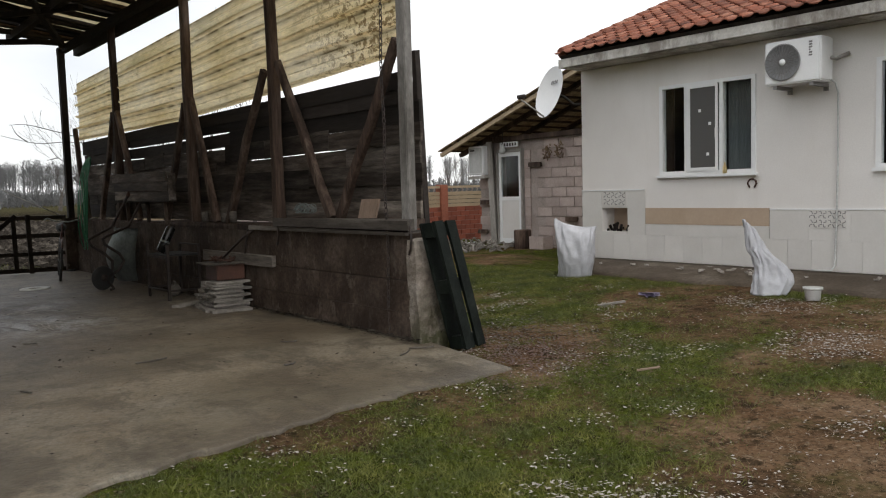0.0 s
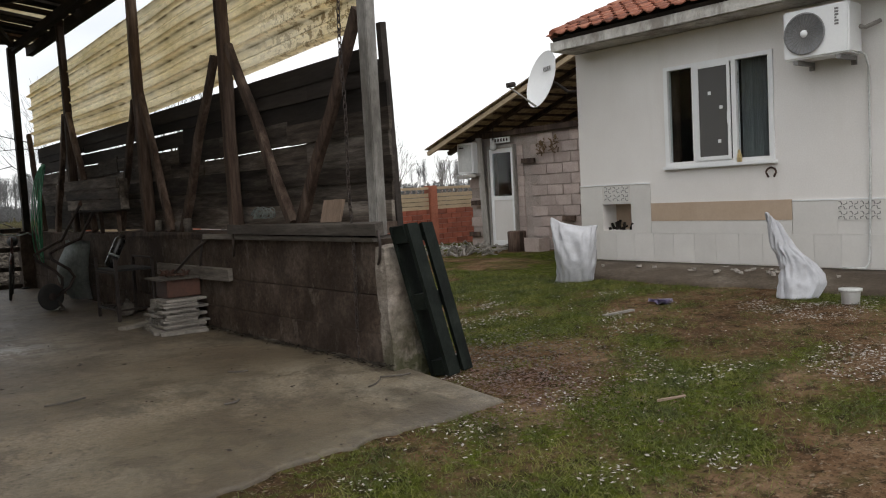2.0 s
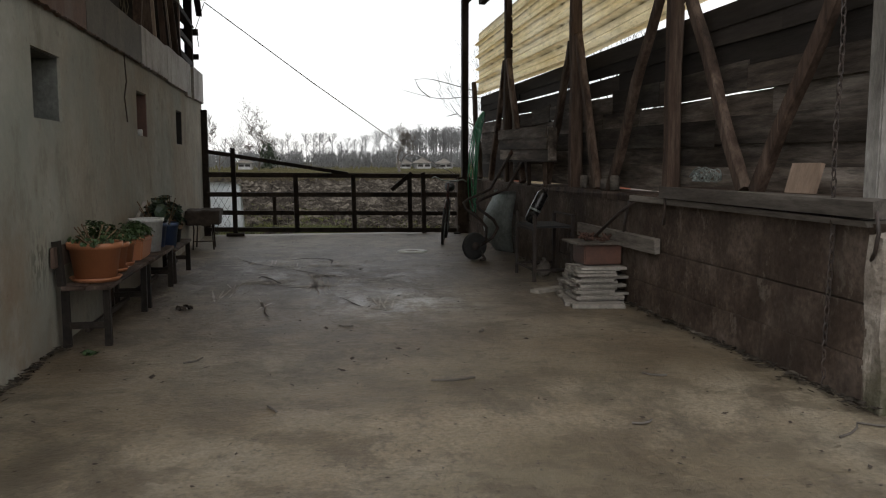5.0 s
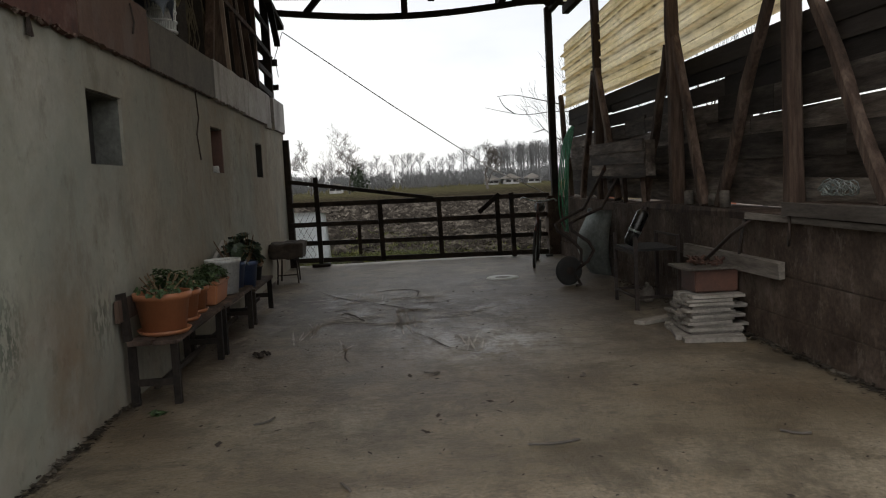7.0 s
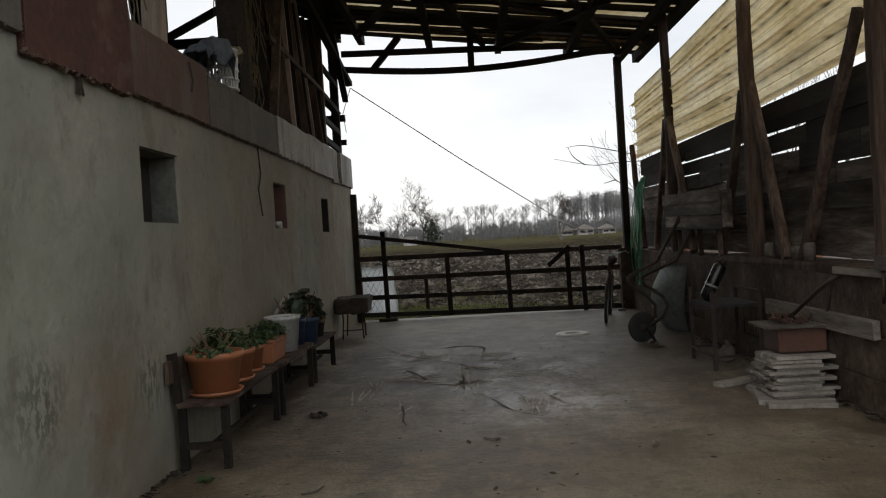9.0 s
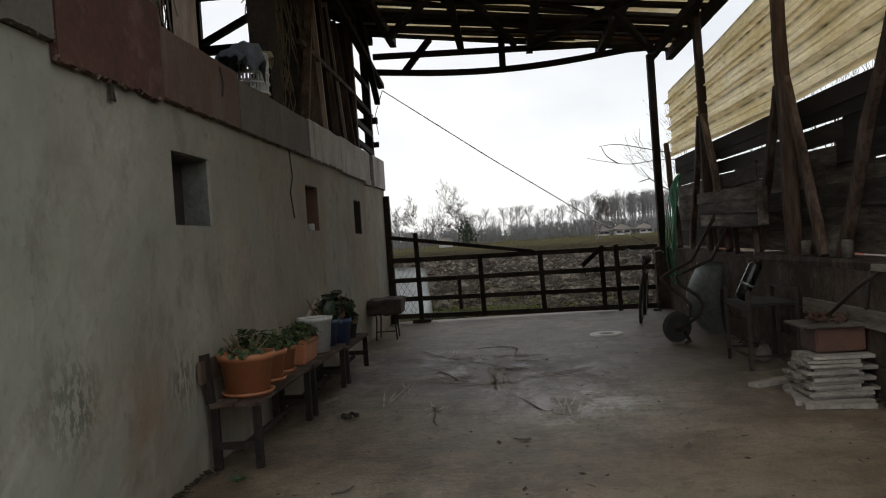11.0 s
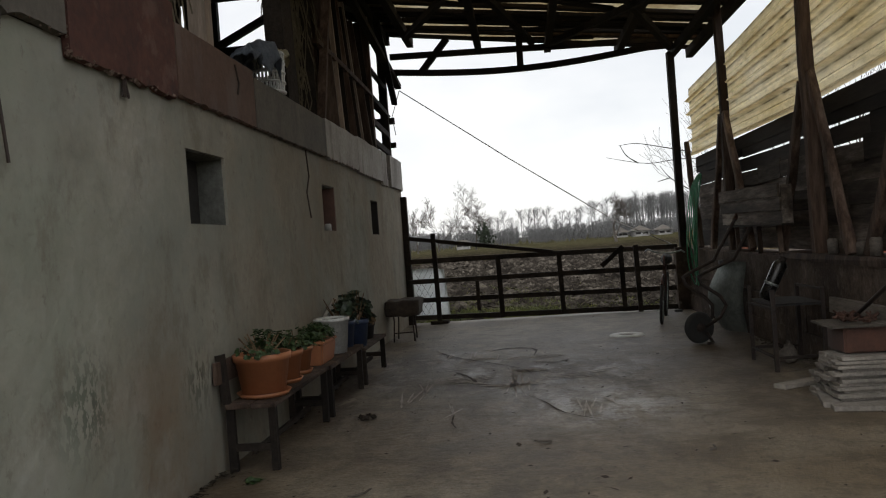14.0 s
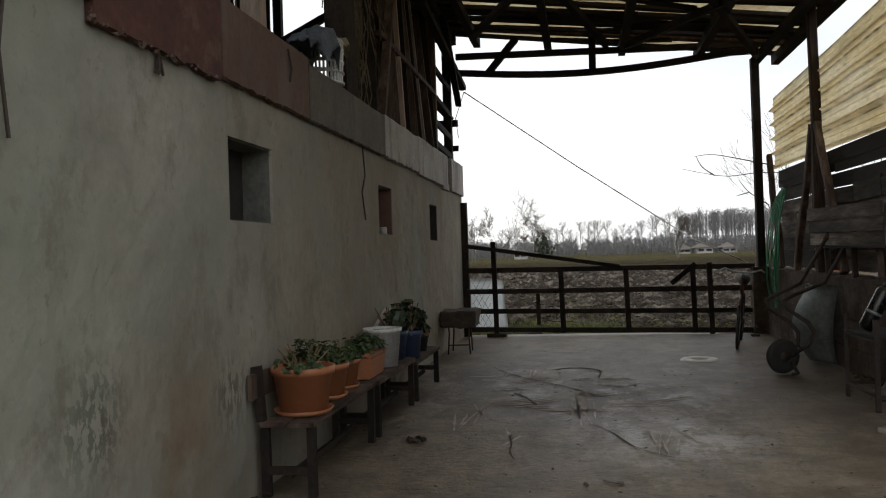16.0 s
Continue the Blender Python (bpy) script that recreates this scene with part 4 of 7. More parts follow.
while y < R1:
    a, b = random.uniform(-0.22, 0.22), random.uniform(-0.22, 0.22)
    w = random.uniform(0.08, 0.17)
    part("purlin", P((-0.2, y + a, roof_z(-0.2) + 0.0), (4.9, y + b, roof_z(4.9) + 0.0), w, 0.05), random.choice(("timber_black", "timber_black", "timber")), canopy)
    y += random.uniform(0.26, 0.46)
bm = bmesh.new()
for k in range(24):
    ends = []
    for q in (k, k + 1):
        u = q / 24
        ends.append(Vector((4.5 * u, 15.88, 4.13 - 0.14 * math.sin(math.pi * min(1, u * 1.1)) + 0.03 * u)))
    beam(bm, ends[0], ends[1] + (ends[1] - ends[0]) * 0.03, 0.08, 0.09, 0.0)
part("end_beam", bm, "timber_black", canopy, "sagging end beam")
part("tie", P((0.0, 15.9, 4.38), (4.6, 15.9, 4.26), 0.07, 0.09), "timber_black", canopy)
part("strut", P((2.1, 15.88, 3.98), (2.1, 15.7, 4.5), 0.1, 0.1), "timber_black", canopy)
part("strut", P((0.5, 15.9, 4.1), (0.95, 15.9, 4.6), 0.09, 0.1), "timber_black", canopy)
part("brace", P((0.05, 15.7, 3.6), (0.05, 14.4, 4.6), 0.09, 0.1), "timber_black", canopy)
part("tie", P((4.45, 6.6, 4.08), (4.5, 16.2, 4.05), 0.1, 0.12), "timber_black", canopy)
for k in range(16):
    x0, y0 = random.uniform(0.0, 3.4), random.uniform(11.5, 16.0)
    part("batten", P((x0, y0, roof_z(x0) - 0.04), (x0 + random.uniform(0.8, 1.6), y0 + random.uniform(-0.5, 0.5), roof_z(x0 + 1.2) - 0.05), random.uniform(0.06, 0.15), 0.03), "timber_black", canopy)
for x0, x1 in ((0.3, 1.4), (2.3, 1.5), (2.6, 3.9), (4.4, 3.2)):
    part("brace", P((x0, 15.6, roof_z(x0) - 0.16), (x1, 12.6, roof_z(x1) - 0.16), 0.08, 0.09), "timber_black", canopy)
bm = bmesh.new()
nx = 90
for s in range(9):
    y0, y1 = R0 + s * 1.09 - 0.04, R0 + (s + 1) * 1.09 - 0.02 - random.choice((0, 0.05, 0.1))
    dz = 0.02 * (s % 2)
    va, vb = [], []
    for i in range(nx + 1):
        x = -0.3 + 5.25 * i / nx
        z = roof_z(x) + 0.05 + dz + 0.012 * math.sin(i * 1.6)
        va.append(bm.verts.new((x, y0, z)))
        vb.append(bm.verts.new((x, y1, z)))
    for i in range(nx):
        bm.faces.new((va[i], va[i + 1], vb[i + 1], vb[i]))
part("roof_sheets", bm, "sheet", canopy, "pale corrugated plastic sheets")

# ---- barn roof and open loft ----
barn_roof = thing("barn_roof", (-3, 10, 4.8), "dark boarded gable roof over the open barn loft", "roof", kind="structure")
part("roof_deck", P((0.25, 10.2, 4.86), (-3.05, 10.2, 6.32), 12.4, 0.05), "plank_dark", barn_roof)
part("roof_deck", P((-6.2, 10.2, 4.86), (-2.95, 10.2, 6.32), 12.4, 0.05), "plank_dark", barn_roof)
for k in range(12):
    y = 4.6 + k * 1.04
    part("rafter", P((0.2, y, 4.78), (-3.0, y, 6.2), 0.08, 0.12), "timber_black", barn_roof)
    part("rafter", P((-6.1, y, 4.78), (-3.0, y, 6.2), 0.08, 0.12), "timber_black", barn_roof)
loft = thing("loft_frame", (-0.1, 10, 2.42), "blackish timber frame of the open barn loft", "frame", kind="structure")


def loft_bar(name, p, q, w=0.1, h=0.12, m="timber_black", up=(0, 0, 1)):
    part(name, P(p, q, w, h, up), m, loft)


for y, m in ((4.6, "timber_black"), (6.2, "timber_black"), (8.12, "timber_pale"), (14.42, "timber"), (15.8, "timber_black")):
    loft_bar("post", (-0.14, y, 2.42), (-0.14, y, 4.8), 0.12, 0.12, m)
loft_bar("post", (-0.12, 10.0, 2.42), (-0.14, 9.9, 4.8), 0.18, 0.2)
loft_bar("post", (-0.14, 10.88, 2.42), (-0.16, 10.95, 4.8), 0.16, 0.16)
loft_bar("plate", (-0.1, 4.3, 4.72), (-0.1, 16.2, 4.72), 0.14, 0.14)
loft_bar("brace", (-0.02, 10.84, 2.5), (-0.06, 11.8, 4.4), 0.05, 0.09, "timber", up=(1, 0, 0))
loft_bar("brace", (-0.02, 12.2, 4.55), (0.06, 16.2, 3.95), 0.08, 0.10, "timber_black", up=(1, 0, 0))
loft_bar("brace", (-0.05, 14.0, 3.45), (-0.08, 11.1, 3.5), 0.05, 0.08, "timber", up=(1, 0, 0))
for k, (yb, yt, m) in enumerate(((11.55, 11.75, "timber"), (11.85, 12.0, "timber_pale"), (12.2, 12.3, "timber_black"), (12.55, 12.4, "timber"), (12.85, 12.7, "timber_black"), (13.15, 12.8, "timber_pale"), (13.6, 13.3, "timber"), (13.9, 13.8, "timber_black"))):
    loft_bar("leaning_board", (-0.03 - 0.015 * (k % 3), yb, 2.46), (-0.16, yt, 4.3 + 0.1 * (k % 2)), 0.035, 0.14, m, up=(1, 0, 0))
for k in range(9):
    y = 13.4 + 0.22 * k
    if k % 5 != 3:
        loft_bar("inner_board", (-0.95, y, 2.42), (-0.95 + random.uniform(-0.1, 0.1), y + random.uniform(-0.08, 0.08), random.uniform(3.6, 4.5)), 0.03, 0.19, "timber_black", up=(1, 0, 0))
y = 11.25
while y < 14.25:
    w = random.uniform(0.11, 0.19)
    loft_bar("inner_board", (-0.42, y, 2.42), (-0.42 + random.uniform(-0.03, 0.03), y + random.uniform(-0.06, 0.06), 4.6), 0.025, w, random.choice(("timber", "timber", "timber_black")), up=(1, 0, 0))
    y += w + random.uniform(0.0, 0.025)
x = -5.9
while x < -2.95:
    w = random.uniform(0.14, 0.22)
    loft_bar("gable_board", (x, 15.8, 2.42), (x + random.uniform(-0.03, 0.03), 15.8, 4.76 + 0.449 * (x + 6.2)), w, 0.025, "timber_black", up=(0, 1, 0))
    x += w + random.choice((0.0, 0.005, 0.03))
for z in (2.85, 3.15, 3.5, 3.9):
    loft_bar("rail", (-0.1, 14.4, z), (-0.1, 15.85, z - 0.05), 0.04, 0.08, "timber_black")
for x in (-1.4, -2.9, -4.4, -5.9):
    loft_bar("post", (x, 15.9, 2.42), (x, 15.9, 5.0 + (1.0 if x == -2.9 else 0.3)), 0.13, 0.13)
loft_bar("tie", (-6.0, 15.9, 4.72), (0.0, 15.9, 4.72), 0.12, 0.14)
loft_bar("rail", (-6.0, 15.9, 3.35), (0.0, 15.9, 3.35), 0.08, 0.1)
loft_bar("rail", (-6.0, 15.9, 2.95), (0.0, 15.9, 2.95), 0.06, 0.08)
for a, b in (((-0.1, 3.4), (-1.3, 4.7)), ((-2.8, 3.4), (-1.5, 4.7)), ((-3.0, 4.75), (-1.4, 5.5)), ((-3.0, 3.4), (-4.3, 4.7)), ((-4.6, 4.7), (-5.8, 3.4))):
    loft_bar("brace", (a[0], 15.88, a[1]), (b[0], 15.88, b[1]), 0.1, 0.12, up=(0, 1, 0))
for y in (6.2, 9.9, 13.0):
    loft_bar("tie", (-6.0, y, 4.7), (0.0, y, 4.7), 0.12, 0.14)
for y in range(5, 16, 2):
    loft_bar("post", (-6.0, y, 2.42), (-6.0, y, 4.85), 0.12, 0.12)
solid("wall_barn", B((-6.15, -6.05, 4.4, 16.0, 2.42, 4.6)), "plank_dark", "dark boarded back of the barn loft", "wall", kind="structure")

bm = bmesh.new()
for k in range(420):
    y, x = random.choice((random.uniform(10.25, 10.8), random.uniform(10.3, 11.3), random.uniform(6.4, 7.9))), random.uniform(-0.3, -0.12)
    z, ln = random.uniform(3.1, 4.7) if y > 9 else random.uniform(3.2, 3.9), random.uniform(0.3, 1.0)
    pts = [(x, y, z)]
    for j in range(4):
        pts.append((pts[-1][0] + random.uniform(-0.05, 0.05), pts[-1][1] + random.uniform(-0.06, 0.06), pts[-1][2] - ln / 4))
    tube(bm, pts, 0.006, 3, False)
solid("hanging_hay", bm, "hay", "dry stalks hanging from the loft roof", "hay", kind="stuff")
bm = bmesh.new()
for k in range(70):
    c = Vector((random.uniform(-4.5, -0.7), random.uniform(5.0, 8.4), 2.5))
    box(bm, c + Vector((0, 0, random.uniform(0.05, 0.7))), (0.7, 0.5, 0.3), Euler((random.random(), random.random(), random.random() * 6)).to_matrix(), 0.06)
solid("hay_heap", bm, "hay", "loose dark hay heaped on the loft floor", "hay", kind="stuff")

# laundry basket on the parapet
basket = thing("laundry_basket", (-0.02, 8.95, 2.62), "cream plastic lattice basket holding crumpled cloths", "basket")
bm = bmesh.new()
for z in (2.64, 2.72, 2.80, 2.88, 2.96):
    tube(bm, [(-0.09 + 0.15 * math.cos(a), 9.36 + 0.15 * math.sin(a), z) for a in [k * math.pi / 12 for k in range(25)]], 0.011, 5)
for k in range(30):
    a = 2 * math.pi * k / 30
    tube(bm, [(-0.09 + 0.137 * math.cos(a), 9.36 + 0.137 * math.sin(a), 2.63), (-0.09 + 0.151 * math.cos(a), 9.36 + 0.151 * math.sin(a), 2.96)], 0.009, 4)
part("lattice", bm, "bucket_white", basket)
part("bottom", L([(0.001, 2.63), (0.13, 2.63)], (-0.09, 9.36, 0), 20), "bucket_white", basket)


def drape(c, r, drop, material, name, seed):
    """A crumpled cloth over a rim."""
    bm = bmesh.new()
    n = 22
    rows = []
    for i in range(n):
        row = []
        for j in range(n):
            u, v = (i / (n - 1) - 0.5) * 2, (j / (n - 1) - 0.5) * 2
            d = math.hypot(u, v)
            k = noise.noise((u * 2.2 + seed, v * 2.2, seed))
            row.append(bm.verts.new((c[0] + r[0] * u * (1 - 0.2 * d * d) + 0.03 * k, c[1] + r[1] * v * (1 - 0.2 * d * d), c[2] - drop * max(0, d - 0.45) ** 1.5 + 0.06 * k)))
        rows.append(row)
    for a, b in zip(rows, rows[1:]):
        for j in range(n - 1):
            bm.faces.new((a[j], b[j], b[j + 1], a[j + 1])).smooth = True
    bmesh.ops.solidify(bm, geom=bm.faces[:], thickness=0.006)
    part(name, bm, material, basket)


drape((-0.05, 9.10, 2.99), (0.19, 0.22), 0.34, "cloth", "grey_cloth", 2.0)
drape((-0.04, 9.44, 3.0), (0.16, 0.13), 0.12, "cloth_yellow", "yellow_cloth", 5.0)
drape((-0.08, 8.85, 2.88), (0.15, 0.15), 0.12, "cloth", "pale_cloth", 7.0)

# inside the small openings
for (y0, y1, z0, z1), m, d in zip(WIN, ("dark", "tin", "dark"), (-0.19, -0.24, -0.24)):
    solid("shutter", B((d - 0.03, d, y0 + 0.003, y1 - 0.003, z0 + 0.003, z1 - 0.003)), m, "dark board closing a small barn opening", "shutter", group="barn openings", kind="structure")
    if d < -0.2:
        solid("opening_lining", B((-0.235, -0.004, y1 - 0.022, y1 - 0.003, z0 + 0.003, z1 - 0.003)), m, "dark board lining a small barn opening", "lining", group="barn openings", kind="structure")
solid("leaning_stick", P((-0.16, 7.50, 1.525), (-0.09, 7.46, 1.85), 0.04, 0.03), "timber_pale", "rough stick standing in a wall opening", "stick")
jar = thing("small_jar", (-0.05, 10.98, 1.512), "small pale jar in a wall opening", "jar")
part("body", L([(0.001, 1.513), (0.035, 1.513), (0.035, 1.57), (0.028, 1.585), (0.001, 1.585)], (-0.05, 10.98, 0), 14), "bucket_white", jar)

# cords on the wall
for pts in ([(0.012, 5.62, 2.6), (0.02, 5.7, 2.3), (0.015, 5.66, 2.0), (0.02, 5.69, 1.72)], [(0.01, 10.05, 2.3), (0.015, 10.1, 2.0), (0.012, 10.0, 1.85), (0.015, 10.08, 1.62)], [(0.05, 8.2, 2.62), (0.055, 8.24, 2.5), (0.05, 8.22, 2.42)]):
    solid("hanging_cord", T(pts, 0.007, 5), "rust_chain", "thin dark cord hanging down the wall", "cord", group="wall cords")
tassel = bmesh.new()
for k in range(5):
    tube(tassel, [(0.02, 6.65, 2.24), (0.02 + 0.01 * (k % 2), 6.62 + 0.016 * k, 2.13)], 0.006, 4)
solid("wire_tassel", tassel, "rust_chain", "bent bunch of dark wire hanging on the wall", "wire")

# ---- house ----
HX = 9.9
house = thing("house", (12.5, 4.5, 0), "single-storey house with warm white walls and a clay tile roof", "house")
HW = [(5.36, 6.78, 1.26, 2.49), (2.46, 3.88, 1.26, 2.49)]
NICHE = (7.37, 7.84, 0.45, 0.80)
H_Y0, H_Y1, H_TOP = 0.0, 8.225, 2.89
bm = bmesh.new()
pierced(bm, "x", HX, 0.3, H_Y0, H_Y1, -0.1, H_TOP, [*HW, NICHE])
part("wall", bm, "house", house)
for sp in ((HX + 0.3, 16.5, H_Y1 - 0.3, H_Y1, -0.1, H_TOP), (HX + 0.3, 16.5, H_Y0, H_Y0 + 0.3, -0.1, H_TOP), (16.2, 16.5, H_Y0 + 0.3, H_Y1 - 0.3, -0.1, H_TOP), (HX + 0.3, 16.2, 4.7, 4.8, -0.1, H_TOP), (11.9, 12.0, H_Y0 + 0.3, H_Y1 - 0.3, -0.1, H_TOP)):
    part("wall", B(sp), "house" if sp[0] < HX + 0.31 and sp[3] != 4.8 else "room", house)
part("floor", B((HX + 0.3, 16.2, 0.3, 7.9, 0.0, 0.1)), "room", house)
part("eave", B((9.47, HX + 0.30, -0.4, 8.245, 2.893, 3.02), jitter=0.006), "eave", house, "stained concrete eave slab")
part("eave", B((HX + 0.31, 16.6, H_Y1 - 0.32, 8.245, 2.893, 3.02)), "eave", house)
part("gutter_board", B((9.42, 9.466, -0.4, 8.25, 2.90, 3.03), jitter=0.006), "eave", house)
part("ceiling_slab", B((HX + 0.31, 16.5, 0, 7.9, 2.895, 2.98)), "eave", house)
# roof: gable with its ridge along y
SL = math.tan(radians(21))
part("tile_bed", B((9.47, 9.62, -0.3, 8.24, 3.021, 3.05)), "eave", house)
roof_deck = part("roof", P((9.44, 3.96, 3.06), (13.3, 3.96, 3.06 + 3.9 * SL), 8.54, 0.05), "timber_black", house, "boarded roof deck under clay tiles")
part("roof", P((17.2, 3.96, 3.06), (13.3, 3.96, 3.06 + 3.9 * SL), 8.54, 0.05), "rooftile", house)
bm = bmesh.new()
for x0, x1, y in ((9.7, 17.0, 7.92),):
    a, b, c = bm.verts.new((x0, y, 2.97)), bm.verts.new((x1, y, 2.97)), bm.verts.new((13.3, y, 3.0 + 3.8 * SL))
    bm.faces.new((a, b, c))
    bmesh.ops.solidify(bm, geom=bm.faces[:], thickness=0.15)
part("gable", bm, "house", house)


def roof_tile_mesh():
    bm = bmesh.new()
    prof = [(-0.105, 0.0), (-0.088, 0.028), (-0.05, 0.04), (-0.017, 0.02), (0.025, 0.004), (0.067, 0.004), (0.105, 0.016)]
    rows = []
    for u, lift in ((0.0, 0.026), (0.30, 0.0)):
        rows.append([bm.verts.new((u, y, z + lift)) for y, z in prof])
        rows.append([bm.verts.new((u, y, z + lift - 0.014)) for y, z in prof])
    for i in range(len(prof) - 1):
        bm.faces.new((rows[0][i], rows[2][i], rows[2][i + 1], rows[0][i + 1])).smooth = True
        bm.faces.new((rows[1][i + 1], rows[1][i], rows[0][i], rows[0][i + 1]))
    return mesh_of("roof_tile", bm, "rooftile")


tile_me = roof_tile_mesh()
tilt = Matrix.Rotation(-radians(21), 4, "Y")


def tile_at(row, col):
    s = 0.255 * row - 0.06
    return Matrix.Translation((9.42 + s * math.cos(radians(21)), 8.15 - 0.203 * col + random.uniform(-0.009, 0.009), 3.10 + s * math.sin(radians(21)) + random.uniform(0, 0.006))) @ tilt @ Matrix.Rotation(random.uniform(-0.02, 0.02), 4, "Z")


for row in range(10):
    for col in range(28):
        ob = hang(new("tile", tile_me), house)
        ob.parent = roof_deck
        ob.matrix_parent_inverse = Matrix()
        ob.matrix_basis = tile_at(row, col)
bm = bmesh.new()
for row in range(16):
    for col in range(45):
        if row >= 10 or col >= 28:
            k = len(bm.verts)
            bm.from_mesh(tile_me)
            bm.verts.ensure_lookup_table()
            bmesh.ops.transform(bm, matrix=tile_at(row, col), verts=bm.verts[k:])
tagged(part("tile_rest", bm, "rooftile", house), kind="stuff")
ridge = bmesh.new()
for k in range(13):
    s = 0.33 * k
    c = Vector((9.45 + s * math.cos(radians(21)), 8.21, 3.125 + s * math.sin(radians(21))))
    d = Vector((math.cos(radians(21)), 0, math.sin(radians(21))))
    tube(ridge, [c, c + d * 0.36], [0.085, 0.07], 8)
part("verge_tiles", ridge, "rooftile", house, "row of half-round clay verge tiles")


def window_unit(y0, y1, z0, z1, mullions):
    w = bmesh.new()
    f = 0.045
    cuts = [y0 + f] + [v for m in sorted(mullions) for v in (m - 0.028, m + 0.028)] + [y1 - f]
    pierced(w, "x", HX - 0.025, 0.085, y0 - 0.012, y1 + 0.012, z0 - 0.002, z1 + 0.002, [(a, b, z0 + f, z1 - f) for a, b in zip(cuts[0::2], cuts[1::2])])
    win = part("window", w, "white", house, "white plastic window frame")
    for a, b in zip(cuts[0::2], cuts[1::2]):
        pane = part("pane", B((HX + 0.02, HX + 0.026, a, b, z0 + f, z1 - f)), "glass", win)
        pane.visible_shadow = False
    # brown boards added inside the reveal; their dark colour stands in for its shade
    for a, b, c, d in ((y0 + 0.002, y0 + 0.02, z0 + 0.002, z1 - 0.002), (y1 - 0.02, y1 - 0.002, z0 + 0.002, z1 - 0.002), (y0 + 0.021, y1 - 0.021, z1 - 0.02, z1 - 0.002)):
        part("lining", B((HX + 0.062, HX + 0.298, a, b, c, d)), "timber", win, "added dark brown lining that shades the reveal")
    part("sill", B((HX - 0.06, HX + 0.05, y0 - 0.04, y1 + 0.04, z0 - 0.045, z0 - 0.004), round_off=0.006), "white", win)
    return win


w1 = window_unit(*HW[0], (5.83, 6.36))
sash = bmesh.new()
pierced(sash, "x", HX - 0.045, 0.018, 5.87, 6.32, 1.30, 2.45, [(5.905, 6.285, 1.345, 2.405)])
part("sash", sash, "white", w1, "middle sash with insect screen")
part("screen", B((HX - 0.034, HX - 0.032, 5.905, 6.285, 1.345, 2.405)), "screen", w1, "grey insect screen")
for y, z in ((6.14, 2.10), (5.99, 1.92), (6.02, 1.52)):
    part("sticker", B((HX - 0.0365, HX - 0.0345, y - 0.02, y + 0.02, z - 0.02, z + 0.02)), "white", w1)
part("handle", B((HX - 0.06, HX - 0.046, 5.885, 5.905, 1.72, 1.86), round_off=0.004), "white", w1)
window_unit(*HW[1], (2.93, 3.43))


def curtain(y0, y1, z0, z1, x, material="curtain"):
    bm = bmesh.new()
    n = 60
    lo = [bm.verts.new((x + 0.03 * math.sin(k * 1.1) + 0.015 * math.sin(k * 0.37), y0 + (y1 - y0) * k / n, z0)) for k in range(n + 1)]
    hi = [bm.verts.new((x + 0.02 * math.sin(k * 1.1), y0 + (y1 - y0) * k / n, z1)) for k in range(n + 1)]
    for k in range(n):
        bm.faces.new((lo[k], lo[k + 1], hi[k + 1], hi[k])).smooth = True
    bmesh.ops.solidify(bm, geom=bm.faces[:], thickness=0.003)
    solid("curtain", bm, material, "grey-green net curtain hanging inside a window", "curtain", group="house curtains")


curtain(5.38, 5.80, 1.30, 2.47, HX + 0.11)
curtain(3.30, 3.80, 1.30, 2.47, HX + 0.11)
curtain(2.48, 2.95, 1.30, 2.47, HX + 0.11)
bottle = thing("sill_bottle", (HX - 0.03, 5.77, 1.257), "small yellow bottle on the window sill", "bottle")
part("body", L([(0.001, 1.2475), (0.028, 1.2475), (0.028, 1.33), (0.012, 1.36), (0.012, 1.39), (0.001, 1.39)], (HX - 0.035, 5.77, 0.008), 12), "yellow", bottle)

# tiled plinth
plinth = thing("tiled_plinth", (HX - 0.01, 4.5, 0), "pale glazed tile plinth with ornament and tan band", "plinth", kind="structure")
TH = 0.012
y = 8.225
while y > 0.2:
    y1 = max(0.2, y - 0.30)
    part("tile", B((HX - TH, HX - 0.001, y1 + 0.0015, y - 0.001, 0.045, 0.408)), "tile_wall", plinth)
    y = y1
for y0, y1, z0, z1, m in ((7.845, 8.225, 0.41, 1.05, "tile_wall"), (7.055, 7.365, 0.41, 1.05, "tile_wall"), (7.37, 7.84, 0.805, 0.83, "tile_wall"), (7.37, 7.84, 0.41, 0.447, "tile_wall"), (5.165, 7.05, 0.57, 0.80, "tile_tan"), (5.165, 7.05, 0.41, 0.565, "tile_wall")):
    part("tile", B((HX - TH, HX - 0.001, y0, y1, z0, z1)), m, plinth)
y = 5.16
while y > 0.3:
    y1 = max(0.2, y - 0.50)
    part("tile", B((HX - TH, HX - 0.001, y1 + 0.0015, y, 0.41, 0.775)), "tile_wall", plinth)
    y = y1
part("trim_strip", B((HX - 0.018, HX - 0.001, 0.2, 5.16, 0.778, 0.793)), "white", plinth)
part("trim_strip", B((HX - 0.018, HX - 0.001, 7.055, 8.23, 1.055, 1.07)), "white", plinth)


